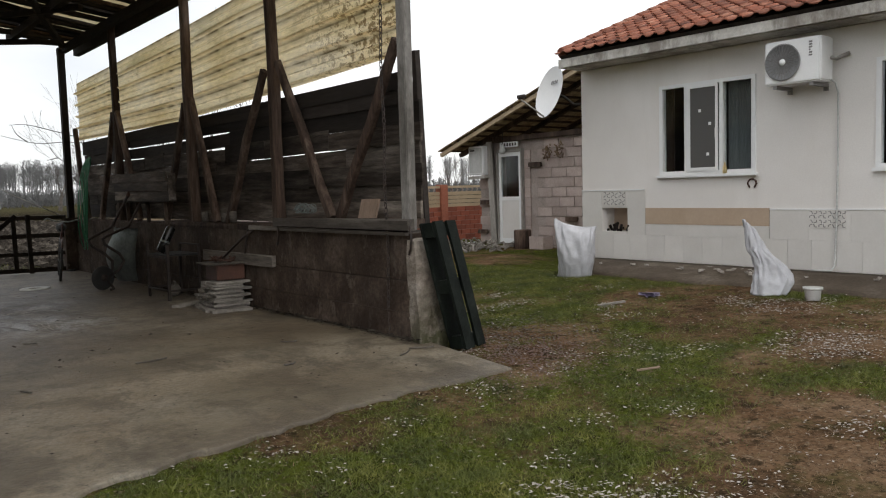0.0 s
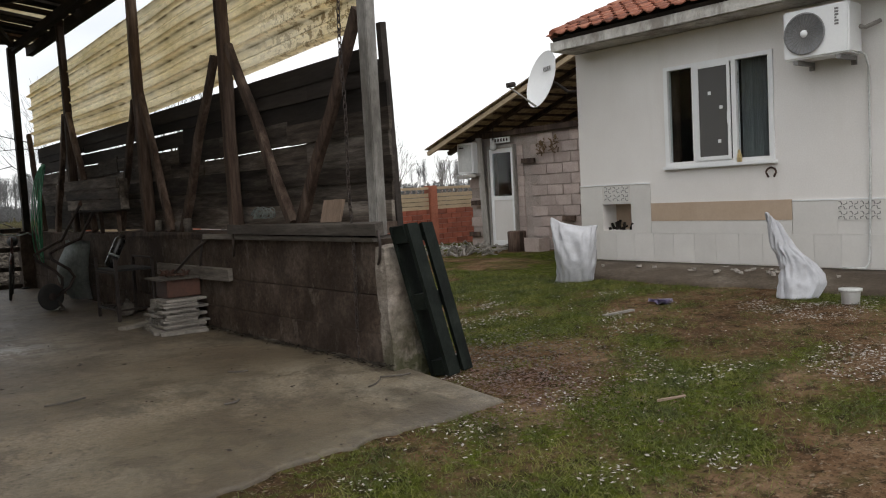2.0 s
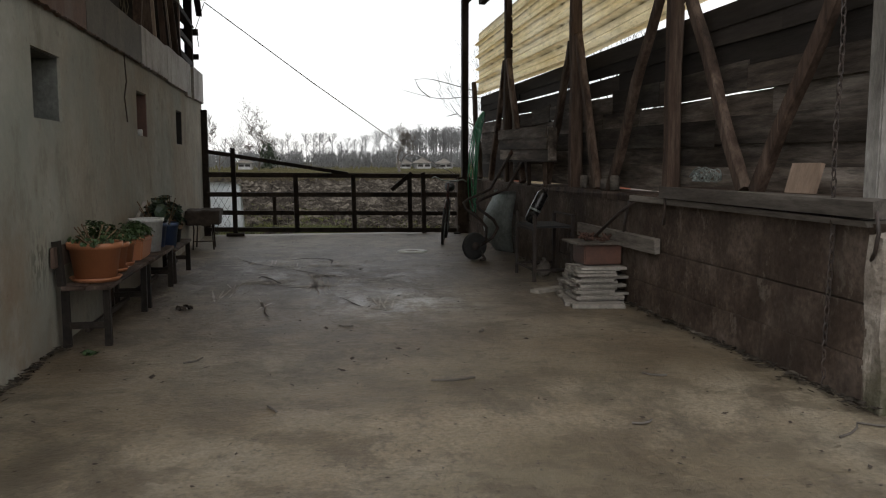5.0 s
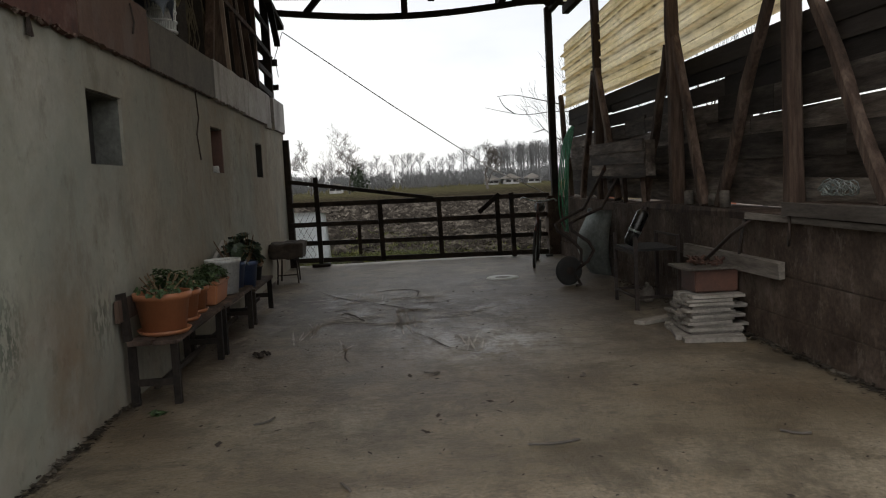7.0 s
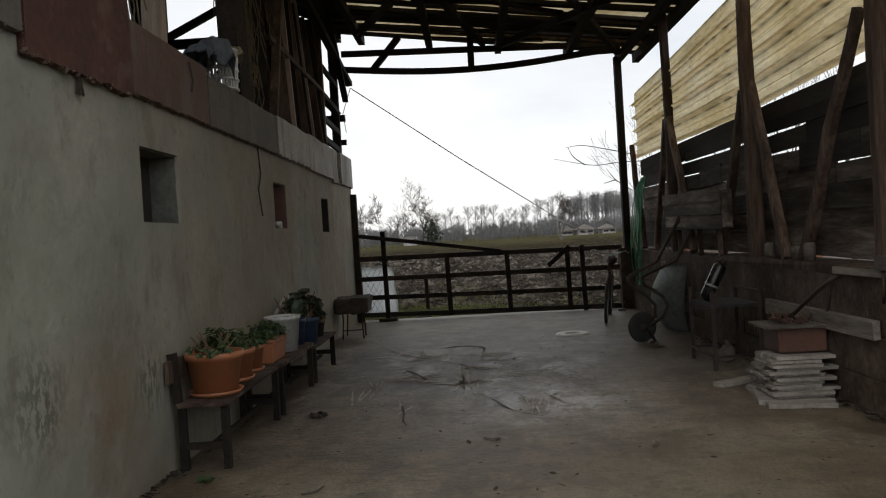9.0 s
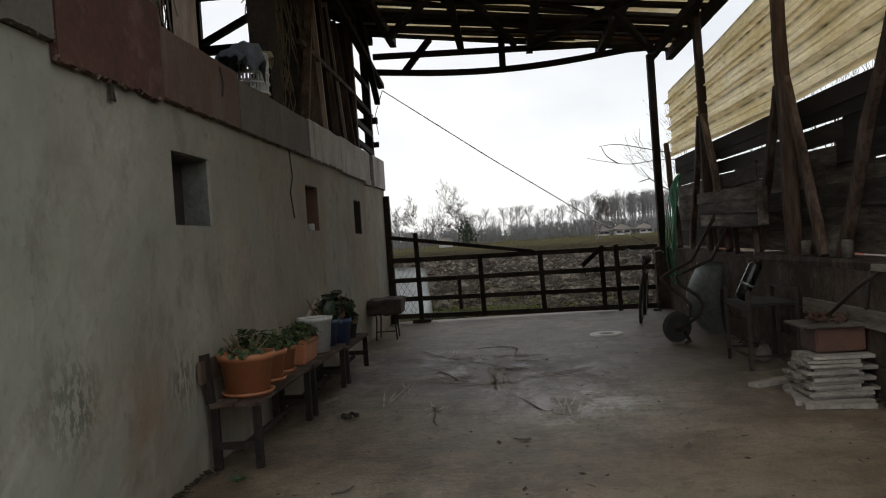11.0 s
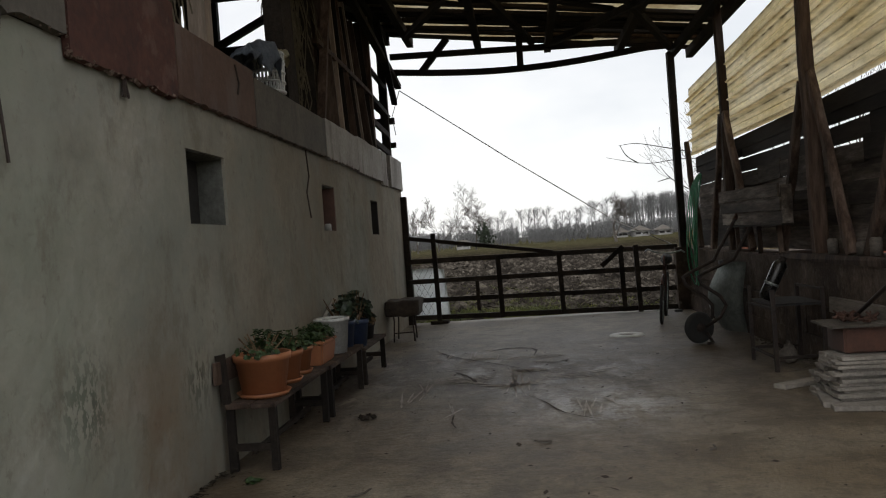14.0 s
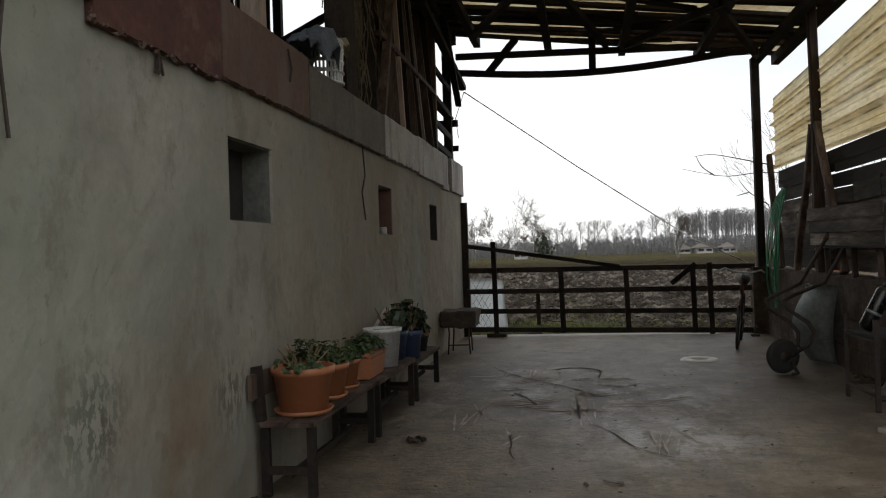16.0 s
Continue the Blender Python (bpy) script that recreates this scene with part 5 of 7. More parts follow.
def ornament(y0, y1, z0, z1, cells):
    part("tile", B((HX - 0.017, HX - TH - 0.001, y0, y1, z0, z1)), "tile_wall", plinth)
    bm = bmesh.new()
    w = (y1 - y0) / cells
    rows = max(1, round((z1 - z0) / w))
    h = (z1 - z0) / rows
    for i in range(cells):
        for j in range(rows):
            c = (HX - 0.018, y0 + w * (i + 0.5), z0 + h * (j + 0.5))
            for q in range(4):
                a = math.pi / 4 + q * math.pi / 2
                tube(bm, [(c[0], c[1] + w * 0.1 * math.cos(a), c[2] + h * 0.1 * math.sin(a)), (c[0], c[1] + w * 0.42 * math.cos(a + 0.35), c[2] + h * 0.42 * math.sin(a + 0.35)), (c[0], c[1] + w * 0.52 * math.cos(a), c[2] + h * 0.52 * math.sin(a))], 0.006, 4)
    part("scroll_pattern", bm, "ornament", plinth, "grey scroll ornament")


ornament(4.21, 4.66, 0.56, 0.775, 4)
ornament(7.39, 7.81, 0.835, 1.045, 3)
part("niche_back", B((HX + 0.28, HX + 0.30, 7.35, 7.86, 0.43, 0.82)), "tile_tan", plinth)
bm = bmesh.new()
for k in range(14):
    c = Vector((HX + random.uniform(0.03, 0.2), random.uniform(7.43, 7.78), 0.455))
    beam(bm, c, c + Vector((random.uniform(-0.1, 0.08), random.uniform(-0.12, 0.12), random.uniform(0.01, 0.12))), 0.03, 0.02)
solid("niche_scraps", bm, "timber_black", "charred sticks and scraps lying in the wall niche", "scraps", kind="stuff")
bm = bmesh.new()
rows = []
for k in range(86):
    y = -0.2 + 0.1 * k
    edge_x = 9.02 + 0.8 * max(0, y - 7.5) ** 2 + 0.10 * noise.noise((y * 0.9, 3.0, 0)) + 0.06 * noise.noise((y * 3.1, 5.0, 0))
    row = []
    for j, (u, z) in enumerate(((0.0, -0.30), (0.0, -0.085), (0.12, -0.06), (0.4, -0.015), (0.75, 0.02), (1.0, 0.04), (1.0, -0.30))):
        x = edge_x + (HX - 0.02 - edge_x) * u
        bump = 0.014 * noise.noise((x * 4, y * 4, 2)) + 0.01 * noise.noise((x * 9, y * 9, 7)) if 0 < u < 1 else 0
        row.append(bm.verts.new((x, y, z + bump)))
    rows.append(row)
for a, b in zip(rows, rows[1:]):
    for j in range(len(a) - 1):
        bm.faces.new((a[j], b[j], b[j + 1], a[j + 1])).smooth = True
bm.faces.new(rows[0])
bm.faces.new(rows[-1][::-1])
bmesh.ops.recalc_face_normals(bm, faces=bm.faces[:])
solid("house_walkway", bm, "walk", "low muddy concrete walkway along the house", "walkway", kind="structure")
bm = bmesh.new()
for k in range(40):
    c = Vector((random.uniform(9.3, 9.8), random.choice((random.gauss(5.5, 0.3), random.uniform(0.5, 8))), 0.022))
    box(bm, c, (random.uniform(0.02, 0.07), random.uniform(0.02, 0.06), random.uniform(0.012, 0.035)), Matrix.Rotation(random.random() * 3, 3, "Z"), 0.006)
solid("walkway_rubble", bm, "chip", "crumbs of pale mortar lying on the walkway", "rubble", kind="stuff")
shoe = bmesh.new()
tube(shoe, [(HX - 0.012, 5.40 + 0.055 * math.sin(a) * (1.1 if abs(a) < 1.6 else 0.9), 1.11 + 0.06 * math.cos(a)) for a in [-2.5 + 5.0 * k / 16 for k in range(17)]], 0.011, 6)
solid("horseshoe", shoe, "rust", "rusty horseshoe nailed to the wall", "horseshoe")

# air conditioner
ac = thing("air_conditioner", (HX - 0.2, 4.68, 2.24), "white outdoor air conditioner unit on wall brackets", "air conditioner")
part("casing", B((HX - 0.40, HX - 0.10, 4.34, 5.02, 2.27, 2.78), round_off=0.018), "white", ac)
FC = Vector((HX - 0.402, 4.79, 2.525))
part("fan_opening", L([(0.001, 0.0), (0.215, 0.0), (0.215, 0.006), (0.20, 0.008)], FC - Vector((0.003, 0, 0)), 36, Matrix.Rotation(-math.pi / 2, 3, "Y")), "fan", ac)
bm = bmesh.new()
for r in (0.05, 0.13, 0.212):
    tube(bm, [(FC.x - 0.018, FC.y + r * math.cos(a), FC.z + r * math.sin(a)) for a in [k * math.pi / 16 for k in range(33)]], 0.003, 4)
for k in range(28):
    a = k * math.pi / 14
    tube(bm, [(FC.x - 0.018, FC.y + 0.04 * math.cos(a), FC.z + 0.04 * math.sin(a)), (FC.x - 0.016, FC.y + 0.213 * math.cos(a + 0.5), FC.z + 0.213 * math.sin(a + 0.5))], 0.004, 4)
part("grille", bm, "ornament", ac, "grey wire fan grille")
part("hub", L([(0.001, 0.026), (0.035, 0.024), (0.04, 0.008)], FC, 18, Matrix.Rotation(-math.pi / 2, 3, "Y")), "white", ac)
for k in range(6):
    part("marking", B((HX - 0.4035, HX - 0.4005, 4.44 + (0.02 if k == 2 else 0), 4.48, 2.56 + k * 0.03, 2.58 + k * 0.03)), "ornament", ac)
for y in (4.46, 4.9):
    part("bracket", B((HX - 0.38, HX - 0.001, y - 0.025, y + 0.025, 2.225, 2.265), (HX - 0.03, HX - 0.001, y - 0.025, y + 0.025, 2.18, 2.225)), "ornament", ac)
part("valve", T([(HX - 0.16, 4.34, 2.54), (HX - 0.16, 4.28, 2.52), (HX - 0.05, 4.18, 2.58)], 0.022, 8), "frame_grey", ac)
part("pipe", T([(HX - 0.16, 4.36, 2.30), (HX - 0.09, 4.32, 2.26), (HX - 0.035, 4.31, 2.14), (HX - 0.03, 4.31, 1.2), (HX - 0.035, 4.32, 0.5), (HX - 0.04, 4.33, 0.12), (HX - 0.09, 4.35, 0.06), (HX - 0.14, 4.57, 0.058)], 0.012, 8), "bucket_white", ac, "cream drain and cable pipe down the wall")

# satellite dish at the house corner
dish = thing("satellite_dish", (9.72, 8.4, 2.4), "white satellite dish on a bracket at the house corner", "satellite dish")
face = Vector((-0.90, 0.32, 0.25)).normalized()
turn = face.to_track_quat("Z", "Y").to_matrix()
part("bowl", L([(0.001, -0.06), (0.15, -0.05), (0.28, -0.02), (0.40, 0.03), (0.41, 0.034), (0.40, 0.02), (0.28, -0.035), (0.15, -0.065), (0.001, -0.075)], (9.64, 8.62, 2.60), 40, turn), "white", dish)
up2, side2 = turn @ Vector((0, 1, 0)), turn @ Vector((1, 0, 0))
c = Vector((9.64, 8.62, 2.60))
low2 = min((side2, -side2, up2, -up2), key=lambda v: v.z)
tip = c + face * 0.52 + low2 * 0.22
part("feed_arm", T([c + low2 * 0.40, tip], 0.014, 6), "frame_grey", dish)
part("receiver", T([tip, tip + (c - tip).normalized() * 0.12], 0.035, 10), "iron", dish)
part("mount", T([c - face * 0.07, c - face * 0.22, (9.88, 8.36, 2.40), (HX + 0.04, 8.22, 2.40)], 0.022, 8), "iron", dish)
for k in range(4):
    o = c + up2 * 0.0 - low2 * 0.17 + (low2.cross(face)) * (0.055 * (k - 1.5))
    bm = bmesh.new()
    box(bm, o - face * 0.028, (0.038, 0.055, 0.004), turn)
    part("marking", bm, "ornament", dish)

# the house stands on a slight rise
RISE = Matrix.Translation((0, 0, 0.16))
for ob in [o for o in scene.collection.objects if o.parent is None and o.name.split(".")[0] in ("house", "tiled_plinth", "curtain", "sill_bottle", "niche_scraps", "house_walkway", "walkway_rubble", "horseshoe", "air_conditioner", "satellite_dish")]:
    ob.matrix_basis = RISE @ ob.matrix_basis

# ---- shed beyond the house ----
SX = 12.4
shed = thing("block_shed", (14, 12, 0), "unplastered block shed with a white door and lean-to roof", "shed")
DOOR = (11.99, 12.74, 0.1, 2.12)
bm = bmesh.new()
pierced(bm, "x", SX + 0.03, 0.2, 9.6, 13.35, -0.1, 2.30, [DOOR])
shed_wall = part("wall", bm, "mortar", shed)
part("wall", B((SX + 0.24, 16.0, 13.15, 13.35, -0.1, 2.2)), "block", shed)
part("wall", B((SX + 0.24, 16.0, 9.6, 9.8, -0.1, 2.2)), "block", shed)
part("wall", B((15.8, 16.0, 9.81, 13.14, -0.1, 2.2)), "block", shed)
bm = bmesh.new()
span(bm, 0.008, 0.05, -0.192, 0.19, -0.092, 0.092, jitter=0.004)
block_me = mesh_of("block", bm, "block")
bm = bmesh.new()
span(bm, 0.008, 0.05, -0.085, 0.085, -0.092, 0.092, jitter=0.004)
half_me = mesh_of("half_block", bm, "block")
for r in range(12):
    z = 0.0 + 0.198 * r
    y = 9.8 + (0.2 if r % 2 else 0)
    while y < 13.4:
        lo, hi = y - 0.19, y + 0.19
        if not (hi > DOOR[0] - 0.22 and lo < DOOR[1] + 0.14 and z < 2.2) and hi < 13.42:
            ob = hang(new("block", block_me), shed)
            ob.parent, ob.matrix_parent_inverse = shed_wall, Matrix()
            ob.matrix_basis = pose(SX + random.uniform(-0.006, 0.006), y + random.uniform(-0.006, 0.006), z + random.uniform(-0.004, 0.004), 0, random.uniform(-0.8, 0.8), random.uniform(-1, 1))
        y += 0.398
for r in range(11):
    ob = hang(new("block", half_me), shed)
    ob.parent, ob.matrix_parent_inverse = shed_wall, Matrix()
    ob.matrix_basis = pose(SX, 11.88, 0.198 * r)
bm = bmesh.new()
span(bm, SX - 0.06, SX + 0.06, 12.71, 12.74, 0.1, 2.12)
span(bm, SX - 0.06, SX + 0.06, 11.99, 12.02, 0.1, 2.12)
span(bm, SX - 0.06, SX + 0.06, 12.02, 12.71, 2.06, 2.12)
door = part("door", bm, "frame_grey", shed, "grey door frame")
d = bmesh.new()
span(d, SX - 0.03, SX + 0.02, 12.025, 12.10, 0.12, 2.055)
span(d, SX - 0.03, SX + 0.02, 12.63, 12.705, 0.12, 2.055)
for z0, z1 in ((0.12, 0.22), (1.03, 1.11), (1.97, 2.055)):
    span(d, SX - 0.03, SX + 0.02, 12.10, 12.63, z0, z1)
part("leaf", d, "white", door, "white plastic door leaf")
part("panel", B((SX - 0.015, SX + 0.01, 12.10, 12.63, 0.22, 1.03)), "tile_wall", door)
part("pane", B((SX - 0.01, SX + 0.0, 12.10, 12.63, 1.11, 1.97)), "glass", door)
part("inner_dark", B((SX + 0.3, SX + 0.34, 11.6, 13.0, 0.0, 2.2)), "dark", shed)
part("corner_post", P((SX - 0.06, 12.82, -0.05), (SX - 0.1, 12.90, 2.3), 0.13, 0.12), "frame_grey", shed, "weathered wooden post")
part("corner_post", P((SX - 0.09, 12.83, 0.9), (SX - 0.11, 12.88, 2.25), 0.06, 0.06), "frame_grey", shed)
part("lintel_plate", P((SX - 0.05, 9.6, 2.36), (SX - 0.05, 13.1, 2.33), 0.1, 0.1), "timber", shed)
for y0, z0, ln in ((11.45, 1.72, 0.35), (13.0, 0.95, 0.3), (13.1, 0.3, 0.3), (10.5, 0.6, 0.3)):
    part("wood_block", B((SX - 0.05, SX - 0.005, y0, y0 + ln, z0, z0 + 0.09), jitter=0.006), "timber", shed)
VX = 11.75


def shed_roof(y):
    return 2.10 + 0.342 * (13.95 - y)


part("roof_sheet", P((13.9, 13.95, shed_roof(13.95) + 0.05), (13.9, 9.2, shed_roof(9.2) + 0.05), 4.4, 0.02), "shed_sheet", shed, "weathered brownish roof sheet")
for x in (VX + 0.02, 12.35, 13.2, 14.2, 15.5):
    part("rafter", P((x, 13.92, shed_roof(13.92) - 0.05), (x, 9.2, shed_roof(9.2) - 0.05), 0.06 if x < 12 else 0.1, 0.08), "fence_panel" if x < 12 else "timber", shed)
for k in range(17):
    y = 13.85 - 0.28 * k
    part("purlin", P((VX, y, shed_roof(y) + 0.012), (16.0, y, shed_roof(y) + 0.012), 0.11, 0.035), "timber", shed)
solid("door_plate", B((SX - 0.085, SX - 0.07, 12.05, 12.6, 2.16, 2.27)), "white", "white enamel plate with dark marks above a door", "plate")
for k in range(6):
    tagged(hang(new("mark", mesh_of("mark", B((SX - 0.09, SX - 0.0865, 12.10 + 0.08 * k, 12.145 + 0.08 * k, 2.185, 2.245)), "iron")), bpy.data.objects["door_plate"]))
lamp = thing("porch_lamp", (SX - 0.15, 12.45, 2.1), "dusty glass bulb lamp under the shed eave", "lamp")
part("shade", L([(0.02, 2.22), (0.035, 2.18), (0.07, 2.1), (0.06, 2.04), (0.02, 2.02)], (SX - 0.15, 12.45, 0), 14), "bucket_white", lamp)
part("stem", T([(SX - 0.15, 12.45, 2.2), (SX - 0.13, 12.45, 2.5)], 0.012, 6), "iron", lamp)
meter = thing("meter_box", (SX - 0.2, 13.14, 1.6), "white metal meter box on the shed corner", "meter box")
part("case", B((SX - 0.30, SX - 0.03, 12.90, 13.38, 1.60, 2.22), round_off=0.012), "white", meter)
part("door", B((SX - 0.312, SX - 0.302, 12.94, 13.34, 1.64, 2.18), round_off=0.004), "bucket_white", meter)
part("latch", B((SX - 0.322, SX - 0.313, 13.16, 13.30, 2.11, 2.14)), "iron", meter)
part("shelf", P((SX - 0.2, 12.85, 1.56), (SX - 0.2, 13.42, 1.53), 0.2, 0.06), "frame_grey", meter)
for k, (y, z) in enumerate(((11.25, 2.05), (10.9, 2.05))):
    bunch = bmesh.new()
    for j in range(26):
        p0 = Vector((SX - 0.06 + random.uniform(-0.04, 0.03), y + random.uniform(-0.1, 0.1), z + random.uniform(-0.18, 0.12)))
        tube(bunch, [p0, p0 + Vector((random.uniform(-0.05, 0.02), random.uniform(-0.07, 0.07), random.uniform(-0.1, 0.1)))], 0.012, 4)
    solid("dried_bunch", bunch, "straw", "dried brown bunch hanging on the block wall", "dried plant", group="wall bunches")
stump = thing("log_stump", (11.95, 11.55, 0), "short dark sawn log standing by the door", "log")
part("log", L([(0.001, -0.06), (0.19, -0.06), (0.175, 0.2), (0.18, 0.42), (0.17, 0.44), (0.001, 0.44)], (11.95, 11.6, 0), 18), "timber", stump)
solid("loose_block", B((11.9, 12.2, 11.0, 11.36, -0.06, 0.30), jitter=0.02), "block", "loose cracked building block on the ground", "block")

# ---- brick garden fence ----
FY = 15.5
gfence = thing("garden_fence", (11, FY, 0), "red brick garden fence with sand-coloured ornamental panels", "fence", kind="structure")
part("base_wall", B((5.2, 16, FY, FY + 0.12, -0.2, 0.85)), "mortar", gfence)
bm = bmesh.new()
span(bm, -0.145, 0.145, -0.012, 0.02, -0.055, 0.055, jitter=0.003)
fb = mesh_of("brick", bm, "brick")
for r in range(8):
    for k in range(18):
        ob = hang(new("brick", fb), gfence)
        ob.matrix_parent_inverse = gfence.matrix_basis.inverted()
        ob.matrix_basis = Matrix.Translation((9.9 + 0.3 * k + (0.15 if r % 2 else 0), FY - 0.01, -0.02 + 0.118 * r))
for k in range(6):
    x = 5.3 + k * 1.95
    part("pillar", B((x - 0.11, x + 0.11, FY - 0.06, FY + 0.17, -0.2, 1.42), round_off=0.01), "fence_pillar", gfence)
    if k < 5:
        for z0, z1 in ((0.86, 0.95), (0.955, 1.05), (1.055, 1.15), (1.155, 1.25)):
            part("panel_course", B((x + 0.115, x + 1.835, FY, FY + 0.08, z0, z1 - 0.008)), "fence_panel", gfence)
        part("cap", B((x + 0.115, x + 1.835, FY - 0.01, FY + 0.1, 1.33, 1.39)), "fence_panel", gfence)
        for j in range(9):
            yy = x + 0.3 + j * 0.17
            part("baluster", T([(yy, FY + 0.04, 1.25), (yy + 0.03, FY + 0.02, 1.29), (yy, FY + 0.04, 1.335)], 0.022, 6), "mortar", gfence)

# ---- gate at the end of the yard ----
GY = 15.87
gate = thing("field_gate", (2.2, GY, 0), "dark low field gate of squared bars", "gate")
for z, zr in ((1.03, 0.99), (0.70, 0.67), (0.40, 0.34), (0.115, 0.045)):
    part("rail", P((0.06, GY, z), (4.35, GY, zr), 0.05, 0.075), "timber_black", gate)
for x, z0, z1 in ((0.50, 0.0, 1.47), (1.52, 0.05, 1.03), (2.49, 0.05, 1.02), (3.46, 0.02, 1.03), (3.70, -0.02, 1.06)):
    part("upright", P((x + 0.02, GY - 0.045, z0), (x, GY - 0.045, z1), 0.075, 0.04, up=(0, 1, 0)), "timber_black", gate)
part("upright", P((1.17, GY - 0.045, 0.18), (1.17, GY - 0.045, 0.66), 0.06, 0.04, up=(0, 1, 0)), "timber_black", gate)
part("top_pole", P((0.05, GY - 0.06, 1.42), (2.4, GY - 0.06, 1.04), 0.05, 0.06), "timber_black", gate)
part("diagonal", P((3.15, GY - 0.05, 0.76), (3.5, GY - 0.05, 1.05), 0.07, 0.04, up=(0, 1, 0)), "timber_black", gate)
part("foot", B((0.38, 0.66, GY - 0.12, GY + 0.1, 0.0, 0.05), jitter=0.01), "timber_black", gate)
solid("gate_post", P((0.05, 15.95, -0.1), (0.03, 15.95, 2.1), 0.1, 0.12), "timber_black", "dark upright gate post against the barn", "post")
solid("gate_post", B((4.30, 4.52, 15.72, 16.0, -0.1, 0.98), jitter=0.01), "concrete", "short concrete gate post beside the wall", "post")
solid("stay_cable", T([(0.12, 15.85, 3.82), (1.82, 15.9, 2.58), (3.46, 15.92, 1.44), (4.36, 15.95, 0.99)], 0.008, 6), "frame_grey", "thin cable stretched slantwise across the gateway", "cable")
solid("stay_cable", T([(0.12, 15.85, 3.82), (-0.02, 15.8, 3.4), (0.02, 15.8, 3.1)], 0.006, 5), "rubber", "thin loose cable end by the loft", "cable")
# film and wire mesh behind the gate
bm = bmesh.new()
rows = [[bm.verts.new((-0.05 + 0.6 * i / 10 + 0.05 * (1 - j / 8) + 0.02 * noise.noise((i, j, 1)), 17.0 - 0.25 * j / 8 + 0.06 * noise.noise((i * 0.6, j * 0.6, 4)), -0.02 + 0.9 * j / 8 * (1 - 0.03 * (i > 8)))) for i in range(11)] for j in range(9)]
for a, b in zip(rows, rows[1:]):
    for i in range(10):
        bm.faces.new((a[i], a[i + 1], b[i + 1], b[i])).smooth = True
bmesh.ops.solidify(bm, geom=bm.faces[:], thickness=0.03)
solid("white_sheet", bm, "sacking", "creased white plastic sheet leaning behind the gate", "sheet")
bm = bmesh.new()
for k in range(13):
    for s in (1, -1):
        x0 = 0.07 + 0.09 * (k - 6)
        a, b = (x0, 0.05), (x0 + s * 0.55, 1.0)
        pts = [(a[0] + (b[0] - a[0]) * u / 6, a[1] + (b[1] - a[1]) * u / 6) for u in range(7)]
        pts = [(x, z) for x, z in pts if 0.08 < x < 0.5]
        if len(pts) > 1:
            tube(bm, [(x, GY + 0.032, z) for x, z in pts], 0.003, 3)
solid("wire_mesh", bm, "iron", "diamond wire mesh tied to the gate", "wire mesh")

# ---- benches with pots ----
def bench(y0, y1, z, label):
    b = thing("bench", (0.2, (y0 + y1) / 2, 0), label, "bench", "benches along the barn wall")
    for x in (0.13, 0.29):
        part("seat_board", B((x - 0.075, x + 0.075, y0, y1, z - 0.03, z), jitter=0.004, round_off=0.004), "timber", b)
    for y in (y0 + 0.06, y1 - 0.06):
        for x in (0.07, 0.33):
            part("leg", P((x, y, 0.0), (x, y, z - 0.032), 0.045, 0.045), "timber_black", b)
        part("rung", P((0.07, y, 0.15), (0.33, y, 0.15), 0.03, 0.04), "timber_black", b)
    part("stretcher", P((0.2, y0 + 0.06, 0.12), (0.2, y1 - 0.06, 0.12), 0.03, 0.035), "timber_black", b)
    return b


b1 = bench(7.55, 8.95, 0.42, "dark weathered wooden bench carrying flower pots")
part("back_post", P((0.05, 7.60, 0.42), (0.03, 7.60, 0.72), 0.045, 0.045), "timber_black", b1)
part("back_board", B((0.018, 0.04, 7.5, 8.9, 0.55, 0.68), jitter=0.004), "timber", b1)
bench(9.0, 10.32, 0.41, "dark weathered wooden bench carrying a bucket")
bench(10.4, 11.58, 0.36, "low dark wooden bench under leafy pots")


def leaf_blob(bm, c, r, n, size, flat=0.7):
    """Small scalloped cupped leaves gathered in loose tufts of a mound."""
    tufts = []
    for _ in range(max(4, n // 16)):
        d = Vector((random.gauss(0, 1), random.gauss(0, 1), abs(random.gauss(0, 0.9)))).normalized()
        tufts.append((d, random.uniform(0.55, 1.12)))
    for _ in range(n):
        d0, far = random.choice(tufts)
        d = (d0 + Vector([random.gauss(0, 0.24) for _ in range(3)])).normalized()
        d.z = abs(d.z)
        p = Vector(c) + Vector((d.x * r[0], d.y * r[1], d.z * r[2])) * far * random.uniform(0.7, 1.05)
        nrm = (d + Vector((0, 0, flat)) + Vector([random.uniform(-0.7, 0.7) for _ in range(3)])).normalized()
        a = nrm.orthogonal().normalized()
        a.rotate(Matrix.Rotation(random.random() * 6.28, 3, nrm))
        b = nrm.cross(a)
        s = size * random.uniform(0.5, 1.2)
        mid = bm.verts.new(p - nrm * s * 0.3)
        ring = []
        for k in range(12):
            t = k * math.pi / 6
            rad = s * (1.0 if k % 2 else 0.84) * (1 - 0.45 * max(0, math.cos(t)) ** 6)
            ring.append(bm.verts.new(p + rad * (math.cos(t) * a + 0.9 * math.sin(t) * b) + nrm * s * random.uniform(-0.12, 0.12)))
        for k in range(12):
            bm.faces.new((mid, ring[k], ring[(k + 1) % 12]))


